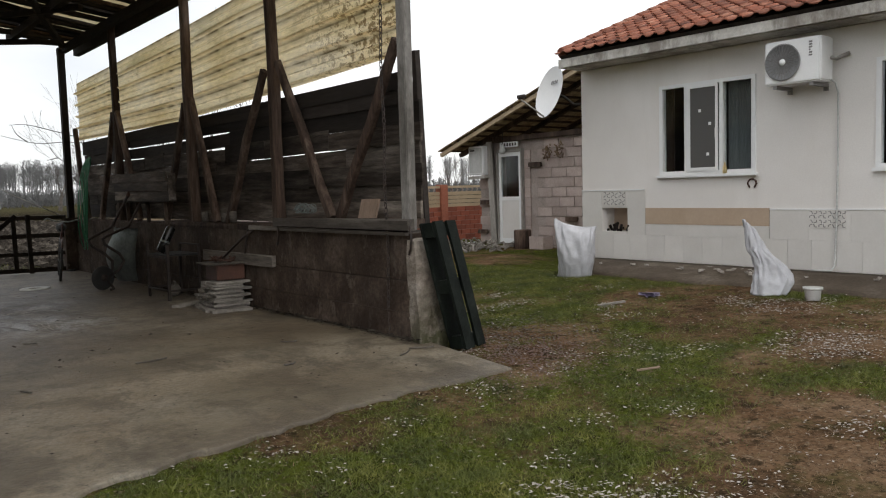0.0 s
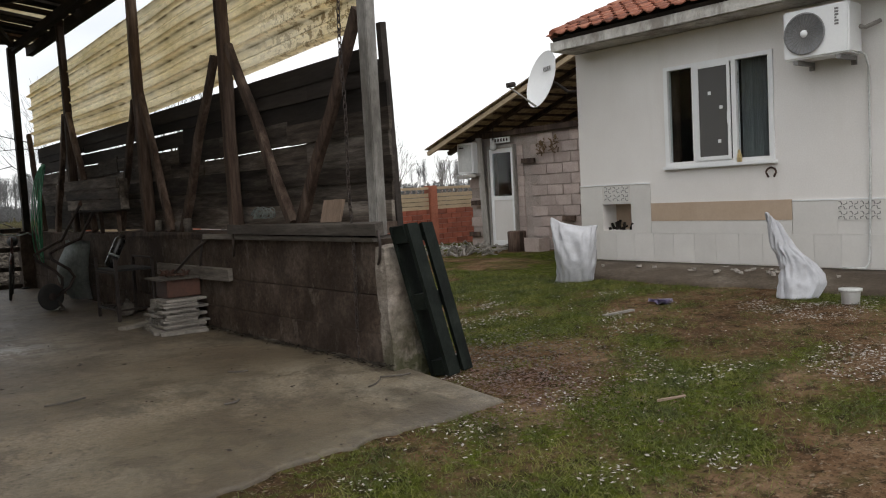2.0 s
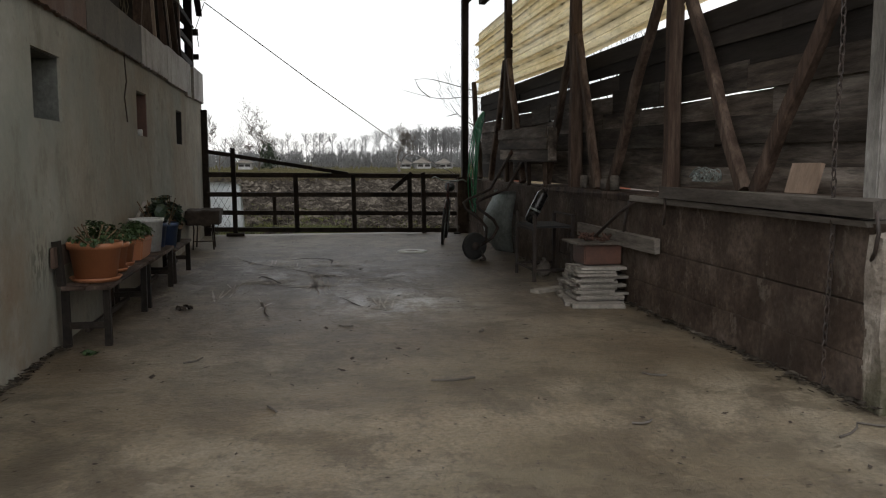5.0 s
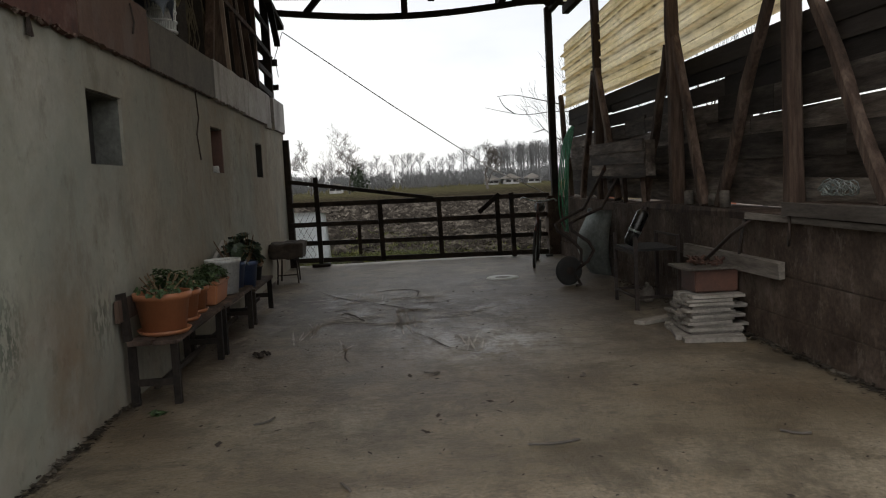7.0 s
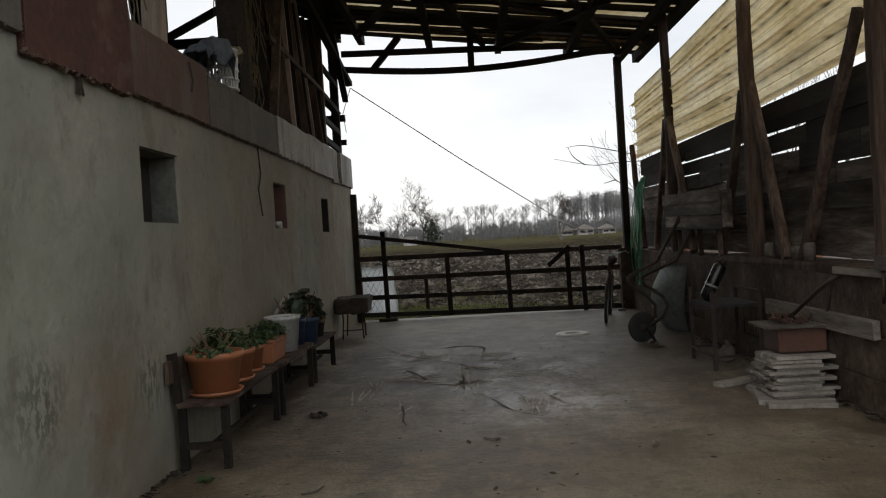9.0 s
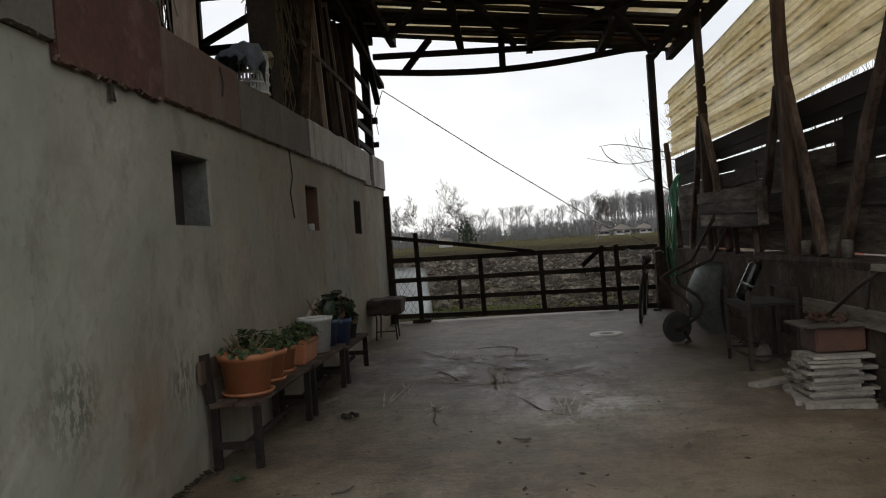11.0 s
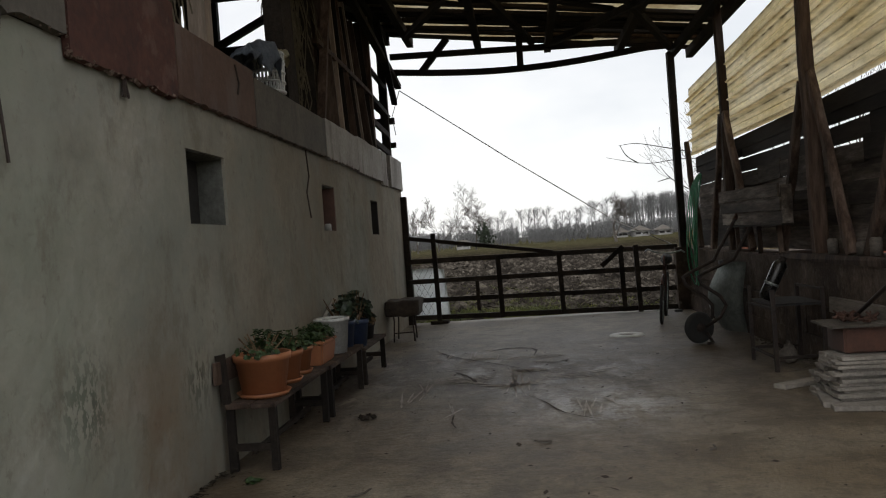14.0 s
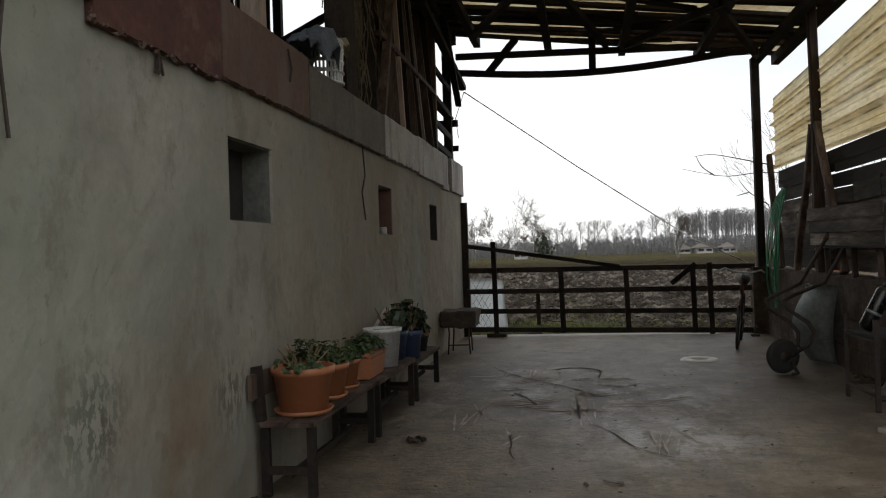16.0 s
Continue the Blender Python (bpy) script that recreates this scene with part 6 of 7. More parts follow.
def pot(name, c, r, h, material, label, plant="leaf", leaves=150, pr=None, size=0.024, saucer=True):
    p = thing(name, c, label, "flower pot", "potted plants on the benches")
    x, y, z = c
    s = 0.012 if saucer else 0.0
    part("pot", L([(0.001, z + s), (r * 0.74, z + s), (r * 0.93, z + h * 0.84), (r, z + h * 0.84), (r * 1.02, z + h), (r * 0.93, z + h), (r * 0.9, z + h * 0.88), (0.001, z + h * 0.88)], (x, y, 0), 32), material, p)
    if saucer:
        part("saucer", L([(0.001, z + 0.001), (r * 0.82, z + 0.001), (r * 0.95, z + 0.03), (r * 0.9, z + 0.03), (r * 0.76, z + 0.01)], (x, y, 0), 30), material, p)
    part("soil", L([(0.001, z + h * 0.93), (r * 0.91, z + h * 0.9)], (x, y, 0), 24), "soil", p)
    if leaves:
        bm = bmesh.new()
        pr = pr or (r * 0.95, r * 1.05, r * 0.75)
        leaf_blob(bm, (x, y, z + h * 0.95), pr, leaves, size)
        part("foliage", bm, plant, p, "round green leaves")
        st = bmesh.new()
        for _ in range(16):
            d = Vector((random.uniform(-1, 1) * pr[0] * 0.7, random.uniform(-1, 1) * pr[1] * 0.7, pr[2] * random.uniform(0.3, 0.9)))
            tube(st, [(x + d.x * 0.2, y + d.y * 0.2, z + h * 0.88), (x + d.x, y + d.y, z + h * 0.92 + d.z)], 0.005, 4)
        tagged(part("stems", st, "straw", p), kind="stuff")
    return p


pot("flower_pot", (0.215, 7.83, 0.421), 0.182, 0.27, "pot", "large terracotta-coloured pot with a sparse leafy geranium", leaves=210, pr=(0.19, 0.24, 0.17), size=0.022)
pot("flower_pot", (0.20, 8.30, 0.421), 0.145, 0.22, "pot", "terracotta-coloured pot with a dense green geranium", leaves=420, pr=(0.16, 0.2, 0.15), size=0.02)
pot("flower_pot", (0.19, 8.66, 0.421), 0.13, 0.20, "pot", "smaller terracotta-coloured pot with a green geranium", leaves=420, pr=(0.16, 0.18, 0.15), size=0.02)
planter = thing("planter_box", (0.2, 9.2, 0.411), "oblong terracotta-coloured planter with green leaves", "planter", "potted plants on the benches")
bm = bmesh.new()
span(bm, 0.09, 0.31, 9.02, 9.46, 0.412, 0.58)
for v in bm.verts:
    if v.co.z < 0.5:
        v.co.x += 0.02 if v.co.x < 0.2 else -0.02
        v.co.y += 0.02 if v.co.y < 9.2 else -0.02
bevel(bm, 0.012)
part("box", bm, "pot", planter)
part("rim", B((0.08, 0.32, 9.01, 9.47, 0.575, 0.6), round_off=0.008), "pot", planter)
bm = bmesh.new()
leaf_blob(bm, (0.2, 9.24, 0.58), (0.16, 0.27, 0.15), 480, 0.021)
part("foliage", bm, "leaf", planter)
pail2 = thing("white_bucket", (0.2, 9.8, 0.411), "dull white plastic bucket on a bench", "bucket")
part("body", L([(0.001, 0.412), (0.12, 0.412), (0.148, 0.69), (0.158, 0.69), (0.16, 0.72), (0.15, 0.72), (0.142, 0.69), (0.116, 0.43), (0.001, 0.43)], (0.2, 9.8, 0), 32), "bucket_white", pail2)
part("lid_scraps", L([(0.001, 0.70), (0.14, 0.70)], (0.2, 9.8, 0), 24), "soil", pail2)
pot("flower_pot", (0.2, 10.2, 0.411), 0.125, 0.24, "blue", "dark blue plastic pot with broad dark leaves", "leaf_dark", 90, (0.2, 0.24, 0.30), 0.055, False)
pot("flower_pot", (0.24, 10.62, 0.361), 0.13, 0.26, "blue", "dark blue pot with a tall broad-leaved plant", "leaf_dark", 120, (0.2, 0.26, 0.36), 0.06, False)
pot("flower_pot", (0.22, 11.2, 0.361), 0.10, 0.16, "rubber", "black pot with a pinkish drooping plant", "straw", 60, (0.13, 0.16, 0.2), 0.035, False)
solid("leaning_stick", P((0.06, 9.3, 0.44), (0.03, 10.7, 0.82), 0.035, 0.03), "frame_grey", "grey stick leaning over the bench against the wall", "stick")

stool = thing("draped_stool", (0.25, 13.9, 0), "wire-legged stool with a dark ragged cover", "stool")
for x, y in ((0.10, 13.7), (0.38, 13.75), (0.10, 14.1), (0.36, 14.12)):
    part("leg", T([(x, y, 0), (x + 0.03 * (0.24 - x) * 4, y + 0.02, 0.28), (x, y, 0.5)], 0.011, 6), "iron", stool)
part("rung", T([(0.10, 13.72, 0.12), (0.38, 13.76, 0.12)], 0.009, 5), "iron", stool)
bm = bmesh.new()
span(bm, 0.02, 0.46, 13.62, 14.2, 0.36, 0.56)
bmesh.ops.subdivide_edges(bm, edges=bm.edges[:], cuts=6, use_grid_fill=True)
for v in bm.verts:
    v.co += noise.noise_vector(v.co * 9) * 0.035
for f in bm.faces:
    f.smooth = True
part("cover", bm, "soil", stool, "dark ragged cloth cover")

# ---- along the east wall ----
stack = thing("slat_stack", (4.27, 8.9, 0), "stack of pale dusty slats piled on the slab", "slat stack")
layers = [(0.0245 * k, 5 if k == 0 else (4 if k < 9 else 3), (-0.08, 0.0, -0.03, 0.02, 0.0, 0.015, -0.01, 0.03, 0.0, 0.01, -0.01, 0.02, 0.03)[k]) for k in range(13)]
for z, n, off in layers:
    for k in range(n):
        x, y = 4.0 + off * 0.5 + random.uniform(-0.03, 0.03), 8.64 + 0.13 * k + off
        ln = random.choice((0.36, 0.42, 0.44, 0.46))
        bm = bmesh.new()
        box(bm, (x + ln / 2, y, z + 0.0125), (ln, 0.12, 0.0225), Matrix.Rotation(random.uniform(-0.05, 0.05), 3, "Z"), 0.003)
        part("slat", bm, "pale_slat", stack)
for x, y, a in ((4.0, 9.35, 0.5), (4.12, 8.42, -0.15), (3.98, 8.75, 1.35)):
    bm = bmesh.new()
    box(bm, (x, y, 0.0185), (0.45, 0.12, 0.034), Matrix.Rotation(a, 3, "Z"), 0.003)
    part("slat", bm, "pale_slat", stack)
tin = thing("tin_box", (4.27, 8.95, 0.325), "brown tin box with a wide flat lid on the slat stack", "box")
part("body", B((4.11, 4.46, 8.74, 9.06, 0.327, 0.51), round_off=0.01), "tin", tin)
part("lid", B((4.02, 4.47, 8.70, 9.12, 0.512, 0.53), jitter=0.005), "coping", tin, "worn flat lid")
bm = bmesh.new()
for k in range(30):
    p0 = Vector((random.uniform(4.14, 4.40), random.uniform(8.76, 9.04), 0.545))
    tube(bm, [p0, p0 + Vector((random.uniform(-0.1, 0.1), random.uniform(-0.1, 0.1), random.uniform(0.0, 0.06)))], random.uniform(0.006, 0.014), 5)
solid("rusty_scrap", bm, "rust", "rusty iron scraps lying on the tin box", "scrap", kind="stuff")
solid("iron_rod", T([(4.3, 9.0, 0.56), (4.42, 8.75, 0.78), (4.5, 8.5, 0.93)], 0.016, 6), "rust_chain", "bent iron rod leaning on the wall", "rod")
solid("iron_rod", T([(4.5, 8.7, 0.90), (4.47, 8.72, 0.7), (4.47, 8.74, 0.6)], 0.012, 6), "rust_chain", "short iron rod hanging on the wall", "rod")
solid("wall_board", B((4.44, 4.488, 8.02, 9.9, 0.50, 0.62), jitter=0.006), "coping", "weathered board fixed along the low wall", "board")

chair = thing("metal_stool", (4.2, 10.3, 0), "black iron frame stool with a worn seat", "stool")
for x, y, h in ((4.0, 9.95, 0.70), (4.0, 10.66, 0.70), (4.42, 9.98, 0.70), (4.42, 10.62, 0.70)):
    part("leg", P((x, y, 0), (x, y, h), 0.03, 0.03), "iron", chair)
for p, q in (((4.0, 9.95, 0.12), (4.42, 9.98, 0.12)), ((4.0, 9.95, 0.12), (4.0, 10.66, 0.12)), ((4.0, 10.66, 0.12), (4.42, 10.62, 0.12)), ((4.42, 9.98, 0.685), (4.42, 10.62, 0.685)), ((4.0, 9.95, 0.54), (4.0, 10.66, 0.54))):
    part("rung", P(p, q, 0.022, 0.022), "iron", chair)
part("seat", B((4.0, 4.42, 9.97, 10.64, 0.556, 0.578), jitter=0.003), "rubber", chair, "worn dark seat plate")
can = thing("metal_canister", (4.1, 10.3, 0.58), "dark shiny metal canister leaning on the stool", "canister")
part("body", T([(4.03, 10.28, 0.60), (4.045, 10.277, 0.63), (4.175, 10.253, 0.90), (4.19, 10.25, 0.93)], [0.045, 0.062, 0.062, 0.04], 14), "shiny", can)
part("collar", T([(4.19, 10.25, 0.93), (4.205, 10.247, 0.965)], 0.03, 12), "iron", can)
part("band", T([(4.09, 10.269, 0.723), (4.10, 10.267, 0.744)], 0.066, 14), "galv", can)
bm = bmesh.new()
lathe(bm, [(0.001, 0.0), (0.08, 0.01), (0.10, 0.07), (0.085, 0.15), (0.05, 0.2), (0.02, 0.22), (0.04, 0.26)], (4.24, 10.4, 0.0), 20)
for v in bm.verts:
    v.co += noise.noise_vector(v.co * 18) * 0.035
    v.co.z = max(0.0, v.co.z)
for v in bm.verts:
    v.co = Vector((4.24, 10.4, 0)) + (v.co - Vector((4.24, 10.4, 0))) * 0.75
    v.co.z = max(0.0, v.co.z)
solid("plastic_bag", bm, "coping", "small crumpled dusty plastic bag under the stool", "bag")

barrow = thing("wheelbarrow", (4.1, 12.2, 0), "wheelbarrow stood on its nose against the wall", "wheelbarrow")
for o in (Vector((0, 0, 0)), Vector((0.20, -0.42, 0.02))):
    pts = [Vector(p) + o * k for p, k in (((4.46, 12.62, 1.40), 0.75), ((4.40, 12.55, 1.33), 0.75), ((4.10, 12.42, 0.88), 0.75), ((3.78, 12.25, 0.76), 0.6), ((3.70, 12.2, 0.72), 0.6), ((3.72, 12.18, 0.64), 0.6), ((3.90, 12.12, 0.50), 0.6), ((3.97, 12.05, 0.40), 0.5), ((3.95, 12.0, 0.28), 0.3), ((3.84, 11.96, 0.18), 0.12))]
    part("tube", T(pts, 0.02, 8), "iron", barrow)
    part("grip", T([pts[0] + Vector((0.03, 0.03, 0.05)), pts[0], pts[1]], 0.026, 8), "rust", barrow, "reddish rubber grip")
wheel_turn = Matrix.Rotation(radians(18), 3, "Z") @ Matrix.Rotation(math.pi / 2, 3, "X")
part("wheel", L([(0.05, -0.03), (0.12, -0.03), (0.16, -0.035), (0.175, 0.0), (0.16, 0.035), (0.12, 0.03), (0.05, 0.03)], (3.78, 11.90, 0.18), 32, wheel_turn), "rubber", barrow, "solid black wheel")
part("hub", L([(0.001, -0.05), (0.05, -0.05), (0.05, 0.05), (0.001, 0.05)], (3.78, 11.90, 0.18), 14, wheel_turn), "iron", barrow)
part("foot", T([(3.86, 11.9, 0.12), (3.90, 11.82, 0.02), (3.84, 11.78, 0.015)], 0.018, 6), "iron", barrow)
bm = bmesh.new()
rows = []
for j in range(15):
    v = j / 14
    z = 0.06 + 0.80 * v
    bow = math.sin(math.pi * min(1, v * 1.1)) * 0.16
    rows.append([bm.verts.new((4.36 - bow * math.sin(math.pi * (0.08 + 0.84 * i / 14)) - 0.16 * math.sin(math.pi * i / 14), 12.05 + 1.0 * i / 14 * (0.75 + 0.25 * v) + 0.1 * (1 - v), z)) for i in range(15)])
for a, b in zip(rows, rows[1:]):
    for i in range(14):
        bm.faces.new((a[i], b[i], b[i + 1], a[i + 1])).smooth = True
bmesh.ops.solidify(bm, geom=bm.faces[:], thickness=0.012)
part("tray", bm, "galv", barrow, "dull galvanised tray")

trough = thing("wooden_trough", (4.5, 12.1, 1.3), "old plank trough hung on the posts", "trough")
for z0, z1, dx in ((1.25, 1.385, 0.03), (1.39, 1.52, 0.015), (1.525, 1.66, 0.0)):
    part("board", P((4.44 + dx, 11.02, (z0 + z1) / 2), (4.42 + dx, 13.25, (z0 + z1) / 2 + 0.03), 0.025, z1 - z0), "plank_y", trough)
part("end_board", B((4.46, 4.56, 11.0, 11.03, 1.26, 1.64)), "plank_y", trough)
part("end_board", B((4.46, 4.56, 13.22, 13.25, 1.28, 1.68)), "plank_y", trough)
part("bottom", B((4.46, 4.58, 11.03, 13.22, 1.24, 1.262)), "plank_dark", trough)
for y in (11.3, 12.0, 12.9):
    part("leg", P((4.52, y, 0.95), (4.53, y + 0.08, 1.25), 0.05, 0.06), "timber", trough)

run = []
for k in range(6):
    o, w = 0.03 * k, 0.02 + 0.022 * k
    low_z = 0.42 + 0.12 * (k * 2 % 5)
    run += [(4.58, 14.88 + 0.01 * k, 2.03), (4.50 - w * 0.5, 14.78 + o, 1.85), (4.46 - w, 14.76 + o, 1.30), (4.43 - w * 0.8, 14.80 + o, low_z + 0.3), (4.44, 14.92 + o, low_z), (4.47, 15.02 + o, low_z + 0.4), (4.51, 15.02 + o, 1.5)]
bm = bmesh.new()
tube(bm, flow(run + [(4.58, 14.92, 2.0)]), 0.0095, 6)
solid("garden_hose", bm, "hose", "coiled green garden hose hung on the wall", "hose")

bike = thing("bicycle", (3.9, 14.4, 0), "old dark red bicycle parked against the gate post", "bicycle")
lean = Matrix.Translation((3.72, 13.95, 0)) @ Matrix.Rotation(radians(-13), 4, "Z") @ Matrix.Rotation(radians(5), 4, "Y")


def bp(x, y, z):
    return lean @ Vector((x, y, z))


def bike_wheel(y):
    ring = [bp(0, y + 0.31 * math.cos(a), 0.325 + 0.31 * math.sin(a)) for a in [k * math.pi / 16 for k in range(33)]]
    w = part("wheel", T(ring, 0.02, 6), "rubber", bike)
    part("rim", T([bp(0, y + 0.285 * math.cos(a), 0.325 + 0.285 * math.sin(a)) for a in [k * math.pi / 16 for k in range(33)]], 0.009, 5), "galv", w)
    sp = bmesh.new()
    for k in range(14):
        a = k * math.pi / 7
        tube(sp, [bp(0.02 * (-1) ** k, y, 0.325), bp(0, y + 0.28 * math.cos(a), 0.325 + 0.28 * math.sin(a))], 0.002, 3)
    part("spokes", sp, "galv", w)


bike_wheel(0.0)
bike_wheel(1.04)
for p, q, r in (((0, 0.0, 0.325), (0, 0.13, 0.72), 0.014), ((0, 0.13, 0.72), (0, 0.17, 0.92), 0.016), ((0, 0.15, 0.78), (0, 0.58, 0.72), 0.016), ((0, 0.14, 0.70), (0, 0.55, 0.28), 0.016), ((0, 0.55, 0.28), (0, 0.64, 0.80), 0.016), ((0, 0.55, 0.28), (0, 1.04, 0.325), 0.011), ((0, 0.61, 0.66), (0, 1.04, 0.325), 0.010)):
    part("frame_tube", T([bp(*p), bp(*q)], r, 7), "bike_red", bike)
part("handlebar", T([bp(-0.26, 0.30, 0.97), bp(-0.22, 0.18, 1.0), bp(-0.1, 0.13, 0.96), bp(0.1, 0.13, 0.96), bp(0.22, 0.18, 1.0), bp(0.26, 0.30, 0.97)], 0.012, 7), "galv", bike)
part("saddle", T([bp(0, 0.50, 0.83), bp(0, 0.62, 0.84), bp(0, 0.76, 0.85)], [0.03, 0.06, 0.085], 10), "rubber", bike)
part("mudguard", T([bp(0, 0.345 * math.cos(a), 0.325 + 0.345 * math.sin(a)) for a in [0.4 + k * 0.2 for k in range(11)]], 0.016, 5), "bike_red", bike)
part("pedal", B((4.0, 4.1, 14.45, 14.53, 0.10, 0.13)), "rubber", bike)


cover = thing("drain_cover", (3.13, 13.0, 0.004), "round pale drain cover with a worn dark middle", "drain cover")
part("disc", L([(0.10, 0.006), (0.11, 0.016), (0.20, 0.016), (0.215, 0.001)], (3.13, 13.0, 0), 36), "bucket_white", cover)
part("middle", L([(0.001, 0.009), (0.10, 0.009)], (3.13, 13.0, 0), 24), "slab", cover)

# things near the wall end
solid("sill_board", P((4.545, 6.265, 1.056), (4.59, 6.27, 1.235), 0.29, 0.02, up=(1, 0, 0)), "board_tan", "bare tan board propped on the wall coping", "board")
bm = bmesh.new()
for k in range(60):
    z = 0.03 + 0.05 * k
    c, a = Vector((4.475, 5.86 + 0.01 * math.sin(k * 0.3), z)), (k % 2) * math.pi / 2
    e1, e2 = Vector((math.cos(a), math.sin(a), 0)) * 0.014, Vector((0, 0, 0.033))
    tube(bm, [c + e1 * math.cos(t) + e2 * math.sin(t) for t in [i * math.pi / 4 for i in range(9)]], 0.005, 4, False)
solid("iron_chain", bm, "rust_chain", "rusty iron chain hanging down to the slab", "chain")
bm = bmesh.new()
for k in range(26):
    c, r = Vector((4.62, 7.55 + random.uniform(-0.15, 0.2), 1.075)), random.uniform(0.04, 0.11)
    tube(bm, [c + Vector((random.uniform(-0.02, 0.02), r * math.cos(t), 0.02 + r * 0.5 * (1 + math.sin(t)))) for t in [i * math.pi / 4 for i in range(random.randint(5, 9))]], 0.004, 4, False)
solid("wire_tangle", bm, "galv", "tangled pale wire lying on the wall coping", "wire")
for y in (7.9, 5.5):
    solid("bent_hook", T([(4.46, y, 1.0), (4.44, y - 0.05, 0.9), (4.45, y - 0.02, 0.8), (4.47, y + 0.03, 0.75)], 0.011, 6), "rust_chain", "bent iron bar hanging over the coping", "hook", "coping irons")
jar2 = thing("glass_jar", (4.6, 9.35, 0.97), "dusty glass jars on the wall coping", "jar")
for y, h in ((9.25, 0.13), (9.5, 0.10), (10.1, 0.12)):
    part("jar", L([(0.001, 0.972), (0.045, 0.972), (0.045, 0.972 + h), (0.032, 0.985 + h), (0.001, 0.985 + h)], (4.58, y, 0), 16), "coping", jar2)

pallet = thing("plastic_pallet", (4.95, 5.05, 0), "black-green plastic pallet leaning on the wall end", "pallet")
A, Bv, Cv = Vector((4.865, 5.33, -0.10)), Vector((-0.24, 0.10, 1.12)), Vector((0.44, 0.12, 0.0)).normalized()
nrm = Bv.cross(Cv).normalized()
prot = Matrix((Cv, Bv.normalized(), Cv.cross(Bv.normalized()))).transposed()
for off, wide in ((-0.045, 0.19), (0.117, 0.09)):
    bm = bmesh.new()
    box(bm, A + Bv * 0.5 + Cv * off, (wide, Bv.length, 0.035), prot, 0.004)
    bevel(bm, 0.008)
    part("slat", bm, "pallet", pallet)
for u in (0.06, 0.5, 0.94):
    bm = bmesh.new()
    box(bm, A + Bv * u - nrm * 0.07, (0.28, 0.12, 0.10), prot, 0.004)
    part("block", bm, "pallet", pallet)
for off in (-0.07, 0.11):
    bm = bmesh.new()
    box(bm, A + Bv * 0.5 + Cv * off - nrm * 0.14, (0.12, Bv.length, 0.03), prot, 0.004)
    part("slat", bm, "pallet", pallet)

# ---- garden things ----
def sack(c, h, w, label, seed, neck, sway):
    """A standing woven sack: soft flat body, pulled corners and long folds; neck narrows it towards a twisted mouth."""
    b, n, m = bmesh.new(), 72, 52
    u, f = Vector((0.62, -0.78, 0)), Vector((-0.78, -0.62, 0))
    rings = []
    for j in range(m + 1):
        v = j / m
        if neck:
            wide = w / 2 * (0.95 + 0.25 * math.sin(math.pi * min(1, v * 1.9)) - 0.86 * max(0, v - 0.2) ** 0.8)
            deep = w * 0.30 * (1.0 - 0.82 * v)
        else:
            wide = w / 2 * (0.80 + 0.30 * v ** 0.8 + 0.08 * max(0, 0.12 - v) * 8)
            deep = w * 0.34 * (math.sin(math.pi * min(1.0, 0.16 + v * 0.80)) ** 0.8 + 0.04)
        mid = Vector(c) + Vector((0, 0, h * v)) + u * (sway * (v ** 1.2) + (0.09 * math.sin(math.pi * min(1, v * 1.6)) if neck else 0.015 * math.sin(5 * v)))
        twist = 0.5 * max(0, v - 0.35) if neck else 0.0
        ring = []
        for i in range(n):
            a = 2 * math.pi * i / n
            ca, sa = math.cos(a), math.sin(a)
            ca, sa = math.copysign(abs(ca) ** 0.75, ca), math.copysign(abs(sa) ** 0.85, sa)
            p = mid + u * wide * ca + f * deep * sa
            a2 = a + twist * 3
            if neck:
                q = Vector((math.cos(a2) * 1.7 + seed, math.sin(a2) * 1.7, v * 1.4))
                crease = (0.45 - abs(noise.noise(q * 1.3))) * 0.06 * (1 - 0.5 * v) + (0.4 - abs(noise.noise(q * 3.1))) * 0.045
            else:
                q = Vector((math.cos(a2) * 1.6 + seed, math.sin(a2) * 1.6, v * 0.9 + 0.6 * math.cos(a2)))
                crease = (0.45 - abs(noise.noise(q))) * 0.05 + (0.4 - abs(noise.noise(q * 2.7))) * 0.05 + (0.4 - abs(noise.noise(q * 6.1))) * 0.016
            p += (u * ca + f * sa) * crease
            if v > 0.75:
                k = (v - 0.75) * 4
                p.z += ((-ca * 0.06 + abs(ca) ** 3 * 0.05 - 0.03) if not neck else (-ca * 0.05)) * k
            if v < 0.06:
                p.z = max(p.z, c[2])
            ring.append(b.verts.new(p))
        rings.append(ring)
    for a, d in zip(rings, rings[1:]):
        for i in range(n):
            b.faces.new((a[i], a[(i + 1) % n], d[(i + 1) % n], d[i])).smooth = True
    b.faces.new(rings[0][::-1])
    b.faces.new(rings[-1])
    solid("woven_sack", b, "bag", label, "sack", "white sacks by the house")


sack((8.85, 7.5, 0.035), 0.74, 0.48, "full white woven sack standing on the grass", 3.0, False, 0.03)
sack((8.75, 4.55, 0.035), 0.80, 0.33, "slumped white sack with a narrow twisted open neck", 8.0, True, -0.22)
tub = thing("white_tub", (8.6, 3.98, 0.04), "small white plastic tub lying on the grass", "tub")
part("body", L([(0.001, -0.06), (0.075, -0.06), (0.085, 0.06), (0.09, 0.065), (0.08, 0.065), (0.07, -0.03), (0.001, -0.03)], (8.6, 3.98, 0.10), 20), "white", tub)
part("lid", L([(0.001, 0.09), (0.1, 0.09), (0.1, 0.115), (0.001, 0.115)], (8.6, 3.98, 0.06), 20), "bucket_white", tub)
bm = bmesh.new()
